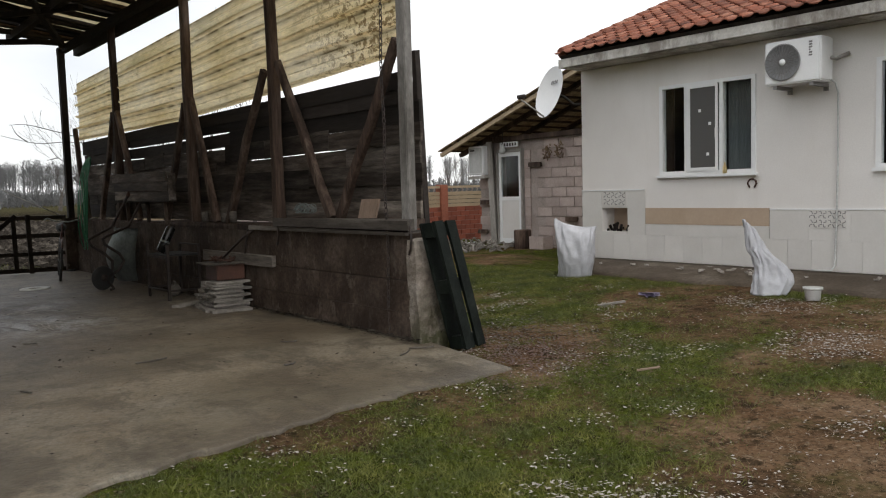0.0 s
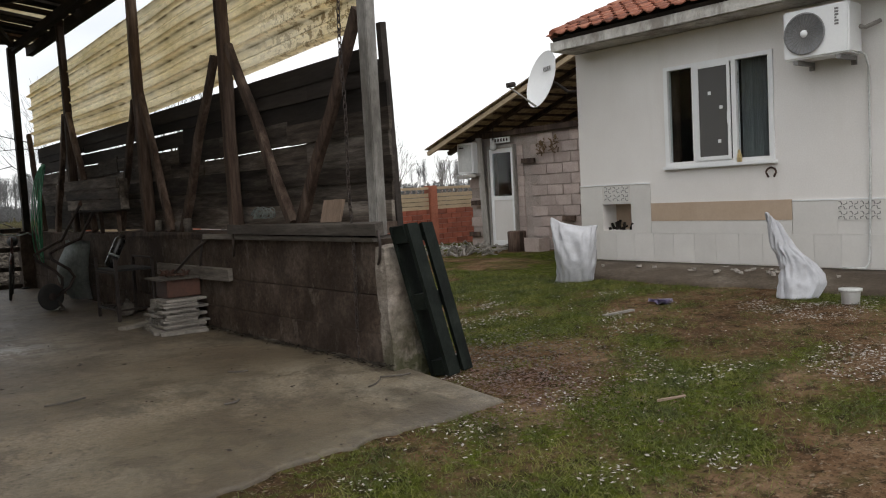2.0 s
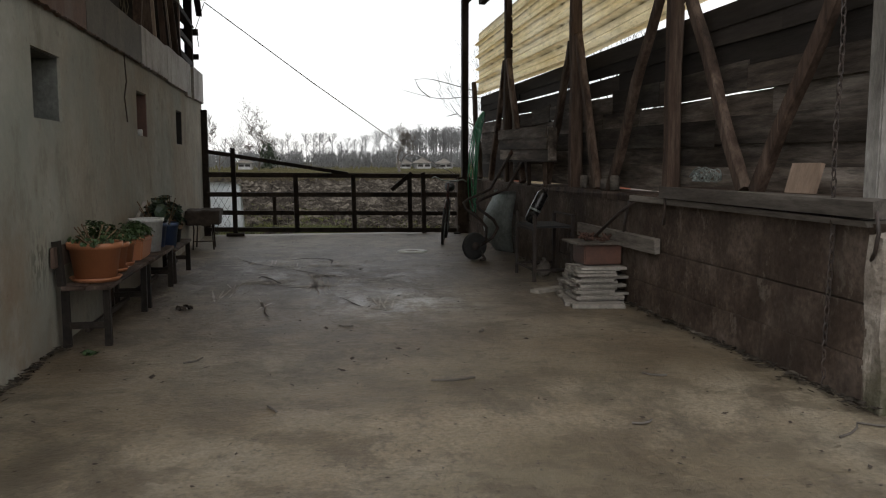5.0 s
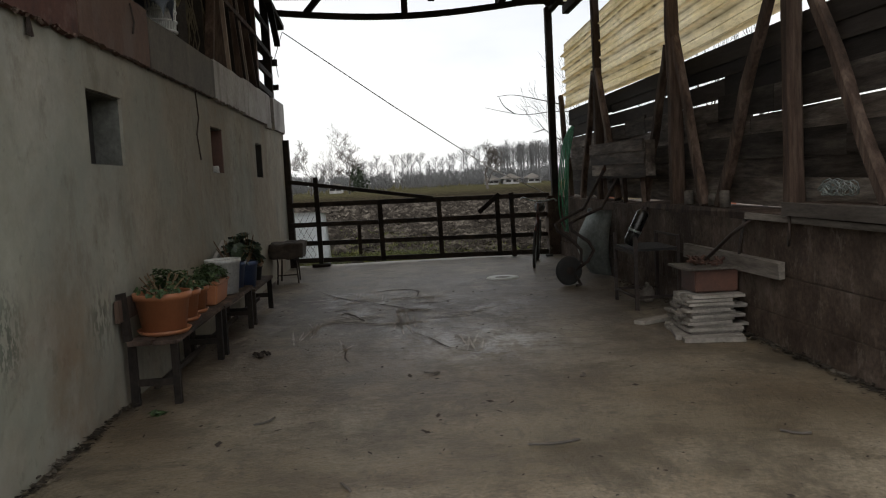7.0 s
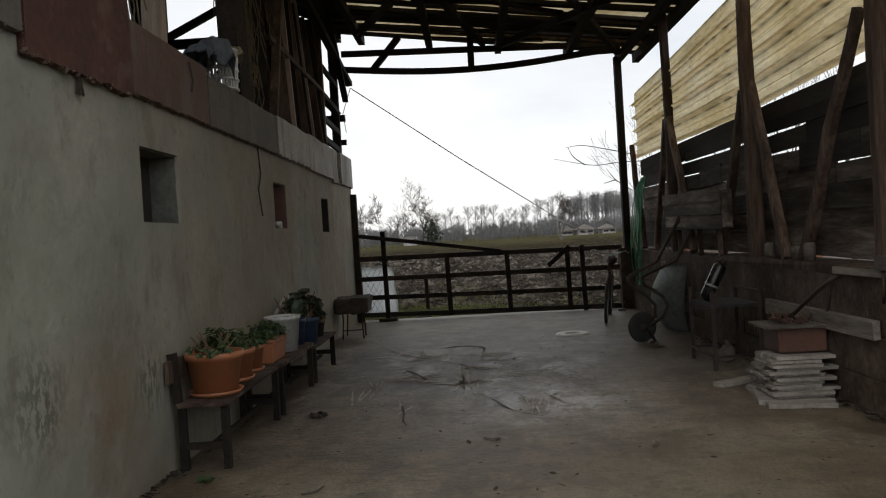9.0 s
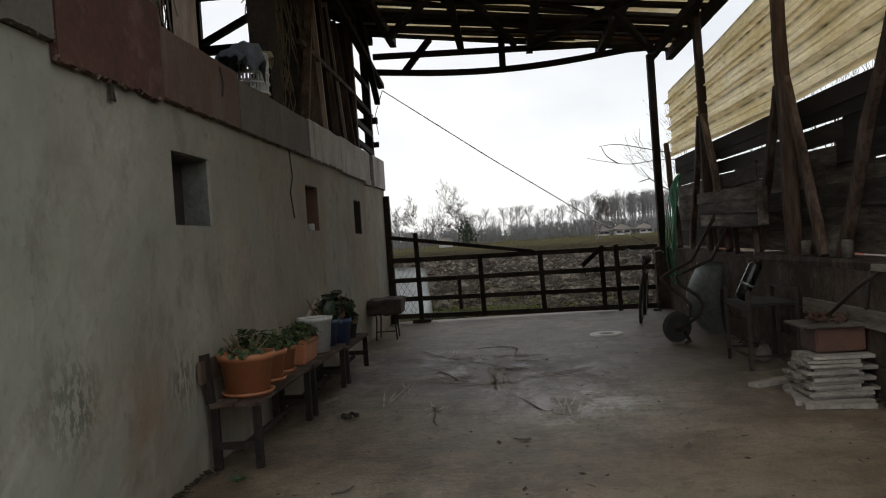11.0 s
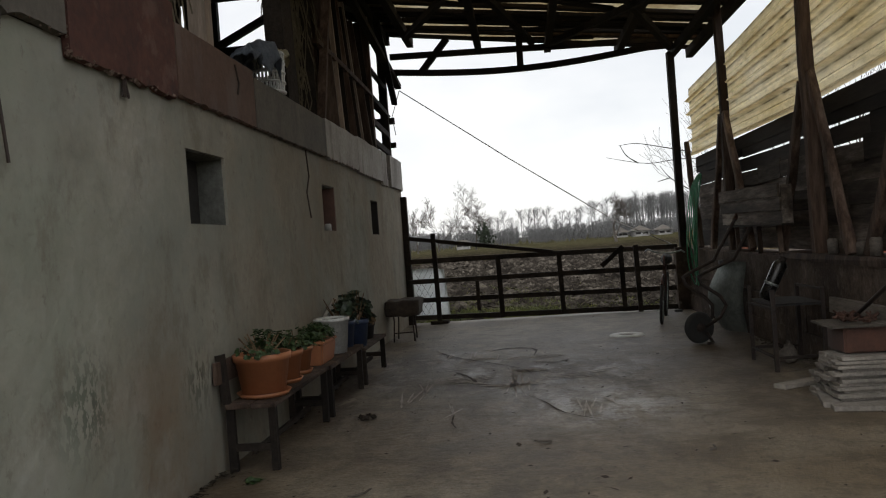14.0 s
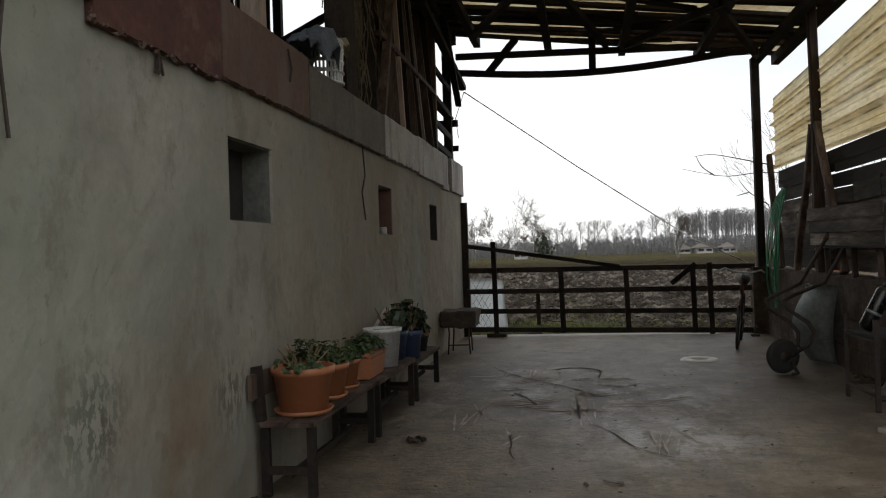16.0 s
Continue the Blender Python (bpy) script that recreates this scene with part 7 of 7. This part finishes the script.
for k in range(9):
    leaf = [Vector((7.9 + random.uniform(-0.1, 0.1), 5.55 + random.uniform(-0.16, 0.16), 0.01 + random.uniform(0, 0.06))) for _ in range(4)]
    bm.faces.new([bm.verts.new(p) for p in leaf])
bmesh.ops.solidify(bm, geom=bm.faces[:], thickness=0.004)
solid("film_wrapper", bm, "litter", "crumpled purple and white plastic wrapper on the grass", "wrapper")
for p, q in (((7.1, 5.62, 0.0), (7.4, 5.50, 0.02)), ((5.1, 3.6, -0.07), (5.25, 3.5, -0.06))):
    solid("wood_stick", P(p, q, 0.05 if p[0] > 6 else 0.012, 0.014), "pale_slat" if p[0] > 6 else "board_tan", "broken pale stick lying on the ground", "stick", "sticks on the grass")
bm = bmesh.new()
for k in range(150):
    c = Vector((random.gauss(11.1, 0.4), random.gauss(12.4, 0.55), 0.02 + abs(random.gauss(0, 0.08))))
    beam(bm, c, c + Vector((random.uniform(-0.28, 0.28), random.uniform(-0.28, 0.28), random.uniform(0.0, 0.14))), random.uniform(0.012, 0.035), 0.02)
solid("brush_heap", bm, "pale_slat", "heap of cut twigs and scraps near the fence", "brush heap", kind="stuff")

bm = bmesh.new()
grid_ = [[bm.verts.new((11.75 + 0.5 * i / 9 + 0.05 * noise.noise((i, j * 0.7, 3)), 13.35 + 0.35 * j / 6, 0.06 + 0.12 * abs(noise.noise((i * 0.5, j * 0.6, 9))))) for i in range(10)] for j in range(7)]
for a, b in zip(grid_, grid_[1:]):
    for i in range(9):
        bm.faces.new((a[i], a[i + 1], b[i + 1], b[i])).smooth = True
bmesh.ops.solidify(bm, geom=bm.faces[:], thickness=0.02)
solid("crumpled_rag", bm, "sacking", "crumpled white plastic rag on the ground by the shed", "rag")

# ---- trees, woods and far buildings ----
def bare_tree(bm, base, h, r, levels, spread, rng, seg=4, up=0.35, thin=0.004):
    """A leafless tree: limbs that rise, fork and thin out to fine twigs."""
    todo = [(Vector(base), Vector((rng.uniform(-0.06, 0.06), rng.uniform(-0.06, 0.06), 1)).normalized(), h * 0.27, r, levels)]
    while todo:
        p, d, ln, rad, lv = todo.pop()
        pts, rs, q, e = [p], [rad], p, d
        for i in range(3):
            e = (e + Vector([rng.uniform(-0.11, 0.11) for _ in range(3)]) + Vector((0, 0, 0.06))).normalized()
            q = q + e * ln / 3
            pts.append(q)
            rs.append(rad * (1 - 0.12 * (i + 1)))
        tube(bm, pts, [max(thin, v) for v in rs], seg if lv > 3 else 3, False)
        if lv > 0:
            for k in (3, 3, rng.choice((1, 2, 2))):
                lead = k == 3 and rng.random() < 0.45
                side = Vector([rng.gauss(0, 1) for _ in range(3)])
                side = (side - e * side.dot(e)).normalized()
                nd = (e + side * spread * (rng.uniform(0.15, 0.4) if lead else rng.uniform(0.65, 1.15)) + Vector((0, 0, up * 0.2))).normalized()
                todo.append((pts[k], nd, ln * (rng.uniform(0.74, 0.92) if lead else rng.uniform(0.5, 0.8)), rs[k] * (0.74 if lead else 0.5), lv - 1))


rng = random.Random(11)


def tree(name, base, h, r, levels, spread, label, material="bark"):
    t = thing(name, base, label, "tree", "bare winter trees")
    bm = bmesh.new()
    bare_tree(bm, base, h, r, levels, spread, rng, thin=max(0.0025, base[1] * 0.00013))
    part("crown", bm, material, t)
    return t


tree("bare_tree", (-4.4, 118, 0), 8.6, 0.20, 7, 1.5, "tall spreading leafless tree at the field edge")
tree("bare_tree", (-9.2, 112, 0), 8.2, 0.14, 6, 0.85, "leafless tree standing at the field edge")
tree("bare_tree", (-12.5, 116, 0), 7.0, 0.13, 6, 0.85, "small leafless tree at the field edge")
tree("bare_tree", (13.2, 100, 0), 6.8, 0.22, 7, 0.95, "bushy leafless tree in the field")
tree("bare_tree", (26.5, 104, 0), 7.0, 0.28, 5, 0.85, "bushy leafless tree in the field")
tree("bare_tree", (17.5, 60, 0), 4.2, 0.10, 5, 0.8, "twiggy leafless bush beyond the gate")
tree("bare_tree", (19.8, 62, 0), 5.0, 0.10, 5, 0.8, "twiggy leafless bush beyond the gate")
tree("bare_tree", (23.2, 30.5, 0), 4.6, 0.14, 5, 0.62, "leafless fruit tree behind the garden fence")
tree("bare_tree", (28.5, 33.5, 0), 4.2, 0.14, 5, 0.7, "leafless fruit tree behind the garden fence")
tree("bare_tree", (31.0, 36, 0), 4.0, 0.14, 5, 0.7, "leafless fruit tree behind the garden fence")
tree("bare_tree", (6.5, 14.6, 0), 4.6, 0.06, 5, 0.55, "thin leafless tree behind the plank wall")
tree("bare_tree", (6.3, 12.2, 0), 3.6, 0.05, 5, 0.55, "thin leafless tree behind the plank wall")
tree("bare_tree", (6.9, 17.8, 0), 5.2, 0.07, 5, 0.6, "thin leafless tree behind the plank wall")
tree("bare_tree", (5.9, 19.0, 0), 3.6, 0.05, 5, 0.8, "thin leafless tree beyond the gate post")
ivy = thing("ivy_clump", (-3.2, 117, 0), "dark ivy thicket on a tree trunk", "ivy", kind="stuff")
bm = bmesh.new()
for _ in range(240):
    a, u = rng.random() * 6.28, rng.random()
    rr = 2.0 * abs(noise.noise((math.cos(a) * 2.6, math.sin(a) * 2.6, u * 6))) + 0.55 * rng.random() * (1.2 - u)
    c = Vector((-3.0 + rr * math.cos(a), 117 + rr * math.sin(a), 0.7 + 2.6 * u + rng.uniform(-0.5, 0.5)))
    box(bm, c, (0.28, 0.28, 0.03), Euler((rng.random() * 3, rng.random() * 3, rng.random() * 3)).to_matrix())
part("leaves", bm, "ivy", ivy)
# cut twigs reaching past the gate post
bm = bmesh.new()
for pts in ([(6.0, 18.9, 0.9), (5.6, 17.5, 2.1), (5.2, 16.6, 2.35), (4.6, 16.4, 2.40), (4.1, 16.3, 2.36), (3.7, 16.2, 2.42), (3.38, 16.2, 2.50)], [(4.9, 16.6, 2.5), (4.4, 16.4, 2.60), (3.9, 16.3, 2.70), (3.6, 16.25, 2.68)], [(3.9, 16.3, 2.38), (3.72, 16.3, 2.52), (3.62, 16.2, 2.68)], [(4.7, 16.4, 1.9), (4.4, 16.3, 2.1), (4.25, 16.3, 2.3)], [(4.4, 16.3, 2.1), (4.2, 16.3, 2.05)]):
    run = flow(pts, 6)
    tube(bm, run, [0.011 - 0.008 * k / len(run) for k in range(len(run))], 5)
solid("bare_branch", bm, "bark", "thin bare branches reaching past the gate post", "branch")

def far_tree(bm, x, y, h, crown, rng, twig, wide=1.0, sub=2, dense=1.0):
    """A slender far tree: a straight trunk and a loose rounded haze of fine twigs."""
    lean_x = rng.uniform(-0.04, 0.04) * h
    tube(bm, [(x, y, -0.2), (x + lean_x * 0.5, y, h * 0.5), (x + lean_x, y, h)], [0.012 * h, 0.009 * h, 0.003 * h], 3, False)
    for _ in range(int((24 + 2.2 * h) * dense)):
        v = rng.random()
        u = crown + (1 - crown) * v
        p0 = Vector((x + lean_x * u, y, h * u))
        ln, a = h * rng.uniform(0.10, 0.24) * (0.35 + math.sin(math.pi * min(1, 0.15 + v * 0.85))) * wide * 0.8, rng.random() * 6.28
        d = Vector((math.cos(a) * 0.8, math.sin(a) * 0.3, rng.uniform(0.5, 1.5))).normalized()
        p1 = p0 + d * ln
        tube(bm, [p0, p1], [twig * 1.4, twig * 0.7], 3, False)
        for _ in range(sub):
            e = (d + Vector([rng.uniform(-0.6, 0.6) for _ in range(3)])).normalized()
            tube(bm, [p0.lerp(p1, rng.uniform(0.4, 1)), p1 + e * ln * 0.6], [twig, twig * 0.5], 3, False)


rng = random.Random(5)
bm = bmesh.new()
for k in range(520):
    a = rng.uniform(-0.28, 0.9) if k % 2 else rng.uniform(0.095, 0.40)
    dist = rng.uniform(185, 225)
    tall = a > 0.125
    h = rng.uniform(8.2, 9.6) if tall else rng.choice((rng.uniform(2.5, 4), rng.uniform(3, 5.0), rng.uniform(3.5, 6.0)))
    far_tree(bm, 1.9 + dist * math.sin(a), dist * math.cos(a), h, 0.42 if tall else 0.3, rng, 0.018, 0.7)
for k in range(26):
    a = -0.09 + 0.0083 * k + rng.uniform(-0.003, 0.003)
    h = rng.choice((6.0, 6.8, 7.4, 8.6)) * rng.uniform(0.9, 1.1) * (1.0 if a > 0.0 else 0.8)
    far_tree(bm, 1.9 + 190 * math.sin(a), 190 * math.cos(a), h, rng.uniform(0.35, 0.5), rng, 0.020, 1.0, 3, 1.0)
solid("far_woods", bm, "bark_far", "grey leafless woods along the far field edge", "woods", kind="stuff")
bm = bmesh.new()
for k in range(1500):
    a, dist = rng.uniform(-0.3, 0.75), rng.uniform(150, 215)
    far_tree(bm, 1.9 + dist * math.sin(a), dist * math.cos(a), rng.uniform(1.2, 3.4), 0.03, rng, 0.04, 1.7, 1)
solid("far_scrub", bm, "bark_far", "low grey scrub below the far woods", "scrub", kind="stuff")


def far_house(x, y, w, h, label):
    f = thing("far_house", (x, y, 0), label, "house", "far farmhouses")
    part("wall", B((x - w / 2, x + w / 2, y, y + 5, -0.2, h)), "far_wall", f)
    r = bmesh.new()
    a = [r.verts.new(p) for p in ((x - w / 2 - 0.4, y - 0.4, h), (x + w / 2 + 0.4, y - 0.4, h), (x + w / 2 + 0.4, y + 5.4, h), (x - w / 2 - 0.4, y + 5.4, h), (x - w / 2 + 1.2, y + 2.5, h + 0.9), (x + w / 2 - 1.2, y + 2.5, h + 0.9))]
    for idx in ((0, 1, 5, 4), (1, 2, 5), (2, 3, 4, 5), (3, 0, 4), (3, 2, 1, 0)):
        r.faces.new([a[i] for i in idx])
    part("roof", r, "panel_grey", f)
    for k in range(2):
        wx = x - w / 2 + (k + 0.5) * w / 2
        part("window", B((wx - 0.45, wx + 0.45, y - 0.05, y - 0.005, h * 0.35, h * 0.75)), "dark", f)


far_house(23.5, 149, 2.6, 1.0, "low pale farmhouse far across the field")
far_house(27.6, 149, 2.4, 0.9, "low pale farmhouse far across the field")
far_house(20.4, 152, 2.0, 0.9, "low grey outbuilding far across the field")
far_house(-8.6, 150, 2.2, 1.0, "low pale farmhouse behind the bare trees")

# ---- ploughed field ----
rng = random.Random(3)
iv = [Vector(p) for p in ((1, 0, 0), (-1, 0, 0), (0, 1, 0), (0, -1, 0), (0, 0, 1), (0, 0, -1))]
fi = [(0, 2, 4), (2, 1, 4), (1, 3, 4), (3, 0, 4), (2, 0, 5), (1, 2, 5), (3, 1, 5), (0, 3, 5)]
vs, fs = [], []
for k in range(15000):
    u = rng.random() ** 1.5
    y = 17.3 + 38 * u
    x = rng.uniform(-3, 7) + (y - 16) * rng.uniform(-0.12, 0.5)
    if y < 19.5 and x < 2.6 and rng.random() < 0.7:
        continue
    s = rng.uniform(0.015, 0.075) * (1 + 2.2 * u) * rng.choice((0.6, 1, 1, 1.4))
    o, z = len(vs), ground_height(x, y)
    for v in iv:
        w = v * s * rng.uniform(0.4, 1.5)
        vs.append((x + w.x * 1.3, y + w.y, z + s * 0.25 + w.z * 0.75))
    fs += [[o + i for i in f] for f in fi]
me = bpy.data.meshes.new("soil_clods")
me.from_pydata(vs, [], fs)
me.materials.append(M["clod"])
field_row = bmesh.new()
for k in range(220):
    u = rng.random() ** 1.4
    y = 17.2 + 34 * u
    x = rng.uniform(-3, 7) + (y - 16) * rng.uniform(-0.12, 0.5)
    p0 = Vector((x, y, ground_height(x, y) + 0.02))
    tube(field_row, [p0, p0 + Vector((rng.uniform(-0.3, 0.3), rng.uniform(-0.15, 0.15), rng.uniform(0.0, 0.12)))], 0.006 * (1 + 1.5 * u), 3, False)
solid("field_stalks", field_row, "hay", "broken dry stalks strewn over the ploughed field", "stalks", kind="stuff")
tagged(new("soil_clods", me), "dark turned clods of the ploughed field", "soil", kind="stuff")


def blades(name, spots, material, label, lo, hi, wid, lean_k):
    """Narrow upright blades, each one thin triangle."""
    vs, fs = [], []
    for x, y, z, k in spots:
        for _ in range(k):
            bx, by = x + rng.gauss(0, 0.045), y + rng.gauss(0, 0.045)
            a, h = rng.random() * 6.28, rng.uniform(lo, hi)
            dx, dy = math.cos(a) * wid, math.sin(a) * wid
            lx, ly = rng.gauss(0, lean_k) * h, rng.gauss(0, lean_k) * h
            o = len(vs)
            vs += [(bx - dx, by - dy, z), (bx + dx, by + dy, z), (bx + lx, by + ly, z + h)]
            fs.append((o, o + 1, o + 2))
    me = bpy.data.meshes.new(name)
    me.from_pydata(vs, [], fs)
    me.materials.append(M[material])
    return tagged(new(name, me), label, "grass", kind="stuff")


def on_garden(x, y):
    return y < slab_edge(x) - 0.03 if x < 4.65 else not (9.08 < x) and (x > 4.9 or y < 5.2)


spots, dry, weeds = [], [], []
while len(spots) < 24000:
    x, y = rng.uniform(0.6, 9.1), rng.uniform(-0.3, 14)
    if x > 4.9 and y > 9 and rng.random() < 0.5:
        continue
    if on_garden(x, y) and rng.random() < greenness(x, y) ** 1.5:
        near = y < 5 and x < 6
        spots.append((x, y, ground_height(x, y) - 0.005, 11 if near else 7))
for k in range(20000):
    x, y = rng.uniform(0.6, 9.1), rng.uniform(-0.3, 11)
    if on_garden(x, y) and rng.random() > greenness(x, y) ** 0.7:
        dry.append((x, y, ground_height(x, y) - 0.003, 4))
for k in range(4200):
    x, y = rng.uniform(0.2, 4.3) if k % 4 == 0 else rng.gauss(1.3, 0.8), 16.25 + abs(rng.gauss(0, 1.5 if k % 3 else 4.5))
    if noise.noise((x * 1.3, y * 1.1, 5)) > -0.12:
        weeds.append((x, y, ground_height(x, y), 7 if x < 2.6 else 3))
blades("grass_blades", spots, "blade", "short patchy green grass of the garden", 0.010, 0.046, 0.0026, 0.9)
blades("field_weeds", weeds, "blade", "green weeds along the field edge by the gate", 0.03, 0.13, 0.006, 0.6)
blades("dead_grass", dry, "straw", "flattened reddish dead grass", 0.008, 0.028, 0.0024, 1.7)


def flakes(name, n, place, lo, hi, material, label, category):
    vs, fs, made = [], [], 0
    while made < n:
        p = place()
        if p is None:
            continue
        x, y, z = p
        a, ln, w, t = rng.random() * 6.28, rng.uniform(lo, hi), rng.uniform(0.3, 0.7), rng.uniform(-0.25, 0.25)
        d, e = Vector((math.cos(a), math.sin(a), t)) * ln, Vector((-math.sin(a), math.cos(a), rng.uniform(-0.3, 0.3))) * ln * w
        c, o = Vector((x, y, z + 0.006)), len(vs)
        vs += [tuple(c - d), tuple(c + e), tuple(c + d * rng.uniform(0.7, 1.1)), tuple(c - e * rng.uniform(0.6, 1.2))]
        fs.append((o, o + 1, o + 2, o + 3))
        made += 1
    me = bpy.data.meshes.new(name)
    me.from_pydata(vs, [], fs)
    me.materials.append(M[material])
    return tagged(new(name, me), label, category, kind="stuff")


def chip_place():
    x, y = rng.uniform(0.6, 9.0), rng.uniform(-0.3, 8)
    k = noise.noise((x * 0.8 + 11, y * 1.3, 3)) + 0.7 * noise.noise((x * 2.4, y * 3, 6)) - 0.22
    k += sum(w * math.exp(-((x - cx) / rx) ** 2 - ((y - cy) / ry) ** 2) for cx, cy, rx, ry, w in ((6.75, 2.9, 0.9, 0.35, 0.9), (6.6, 4.95, 0.6, 0.25, 0.6), (3.3, 2.75, 0.6, 0.16, 0.6), (1.9, 2.6, 0.5, 0.3, 0.4)))
    return (x, y, ground_height(x, y) + 0.012) if on_garden(x, y) and rng.random() < max(0.02, k * 1.6) else None


def litter_place():
    x, y = rng.gauss(4.9, 0.45), rng.gauss(4.7, 0.5)
    return (x, y, ground_height(x, y) + 0.01) if on_garden(x, y) else None


def slab_place():
    x, y = rng.uniform(0.1, 4.4), rng.uniform(4.4, 15.5)
    near_edge = min(x, 4.45 - x)
    return (x, y, slab_height(y) + 0.003) if rng.random() < 0.25 + 0.75 * math.exp(-near_edge * 3) else None


flakes("wood_chips", 9000, chip_place, 0.005, 0.018, "chip", "pale wood chips and petals scattered over the grass", "wood chips")
flakes("ash_litter", 1300, lambda: (lambda x, y: (x, y, ground_height(x, y) + 0.008) if on_garden(x, y) else None)(rng.gauss(5.6, 0.4), rng.gauss(5.3, 0.45)), 0.006, 0.022, "coping", "grey ash and rotten chips trodden into the soil", "litter")
flakes("leaf_litter", 2600, litter_place, 0.006, 0.02, "tin", "dark reddish leaf litter by the wall end", "leaf litter")
flakes("slab_litter", 900, slab_place, 0.004, 0.02, "soil", "dark dead leaf scraps lying on the slab", "leaf litter")
flakes("mud_crumbs", 90, lambda: (rng.uniform(0.4, 3.4), rng.uniform(6.6, 12.5), 0.008), 0.012, 0.032, "soil", "small dark crumbs of mud dropped on the slab", "mud crumbs")
flakes("wall_foot_rubble", 420, lambda: (abs(rng.gauss(0, 0.04)) + 0.01, rng.uniform(4.4, 7.6), 0.004 + abs(rng.gauss(0, 0.012))), 0.01, 0.03, "clod", "crumbled plaster and dirt along the wall foot", "rubble")
flakes("wall_foot_rubble", 1300, lambda: (4.47 - abs(rng.gauss(0, 0.05)), rng.uniform(5.4, 12), 0.004 + abs(rng.gauss(0, 0.008))), 0.008, 0.034, "clod", "crumbled concrete and dirt along the low wall", "rubble")
for x, y, a, ln in ((2.35, 6.35, 0.1, 0.26), (0.9, 7.0, 0.9, 0.16), (3.6, 6.3, -0.5, 0.14), (3.2, 5.5, 0.3, 0.12), (1.5, 5.9, 2.0, 0.12), (2.9, 7.6, 1.2, 0.1), (1.9, 8.0, -0.3, 0.11), (4.1, 5.2, 0.7, 0.3), (4.3, 5.35, -0.4, 0.22)):
    z = slab_height(y) + 0.009
    solid("fallen_twig", T([(x + ln * t * math.cos(a) + 0.02 * math.sin(3 * t) * math.sin(a), y + ln * t * math.sin(a) - 0.03 * math.sin(3 * t), z) for t in (0, 0.35, 0.7, 1)], 0.006, 5), "bark", "thin dry twig lying on the slab", "twig", "twigs on the slab")


def ribbon(bm, pts, w):
    """A thin flat streak a few millimetres proud of the slab."""
    run = [Vector(p) for p in flow(pts, 5)]
    prev = None
    for i, p in enumerate(run):
        d = (run[min(i + 1, len(run) - 1)] - run[max(i - 1, 0)]).normalized()
        k = w * (0.35 + rng.random()) * math.sin(math.pi * (0.08 + 0.84 * i / (len(run) - 1)))
        side = Vector((-d.y, d.x, 0)) * k
        cur = (bm.verts.new(p + side), bm.verts.new(p - side))
        if prev:
            bm.faces.new((prev[0], prev[1], cur[1], cur[0]))
        prev = cur


bm = bmesh.new()
for k in range(22):
    cx, cy, a0 = rng.uniform(0.7, 2.2), rng.uniform(10.8, 12.6), rng.uniform(-0.5, 0.5)
    r, n0 = rng.uniform(0.4, 1.2), rng.randint(1, 3)
    for q in range(n0):
        ribbon(bm, [(cx + (r + 0.07 * q) * math.sin(a0 + t), cy - (r + 0.07 * q) * math.cos(a0 + t), 0.0052) for t in (0, 0.15, 0.3, 0.45)], 0.016)
for cx, cy, ln, wide, count in ((1.8, 10.0, 0.75, 0.10, 7), (0.95, 9.8, 0.4, 0.14, 6), (1.3, 9.0, 0.3, 0.05, 3), (2.3, 8.9, 0.3, 0.2, 6), (1.3, 12.0, 0.3, 0.3, 5)):
    for _ in range(count):
        x, y, h = cx + rng.uniform(-wide, wide), cy + rng.gauss(0, 0.12), ln * rng.uniform(0.4, 1.0)
        lean = rng.gauss(0, 0.03)
        ribbon(bm, [(x + lean * t, y + h * t, 0.0052) for t in (-1, -0.4, 0.3, 1)], 0.011)
solid("trowel_marks", bm, "chip", "pale curved trowel scratches in the slab", "scratches", kind="stuff")
bm = bmesh.new()
for pts, wide in (([(0.75, 12.5), (0.95, 12.2), (1.25, 11.7), (1.55, 11.25), (1.8, 10.95), (1.95, 10.6)], 0.012), ([(1.9, 9.5), (2.0, 9.2), (2.12, 8.85), (2.3, 8.55), (2.45, 8.45)], 0.007),
                  ([(1.5, 12.3), (1.75, 12.45), (1.95, 12.2), (1.92, 11.8)], 0.03), ([(1.15, 10.9), (1.3, 10.55), (1.45, 10.2)], 0.026), ([(1.9, 11.3), (2.15, 11.25), (2.35, 11.35)], 0.014), ([(1.3, 8.9), (1.32, 8.6), (1.36, 8.4)], 0.008)):
    ribbon(bm, [(x + rng.gauss(0, 0.025), y + rng.gauss(0, 0.04), 0.0055) for x, y in pts], wide)
solid("slab_cracks", bm, "soil", "dirt-filled hairline cracks across the slab", "cracks", kind="stuff")
leafy = bmesh.new()
leaf_blob(leafy, (0.62, 8.9, 0.012), (0.08, 0.06, 0.03), 40, 0.022)
solid("dead_leaf_bunch", leafy, "soil", "curled dark dead leaves on the slab", "dead leaves", kind="stuff")
leafy = bmesh.new()
leaf_blob(leafy, (0.26, 7.36, 0.01), (0.07, 0.05, 0.02), 10, 0.03)
solid("fallen_leaves", leafy, "leaf", "fallen green leaves below the bench", "fallen leaves")
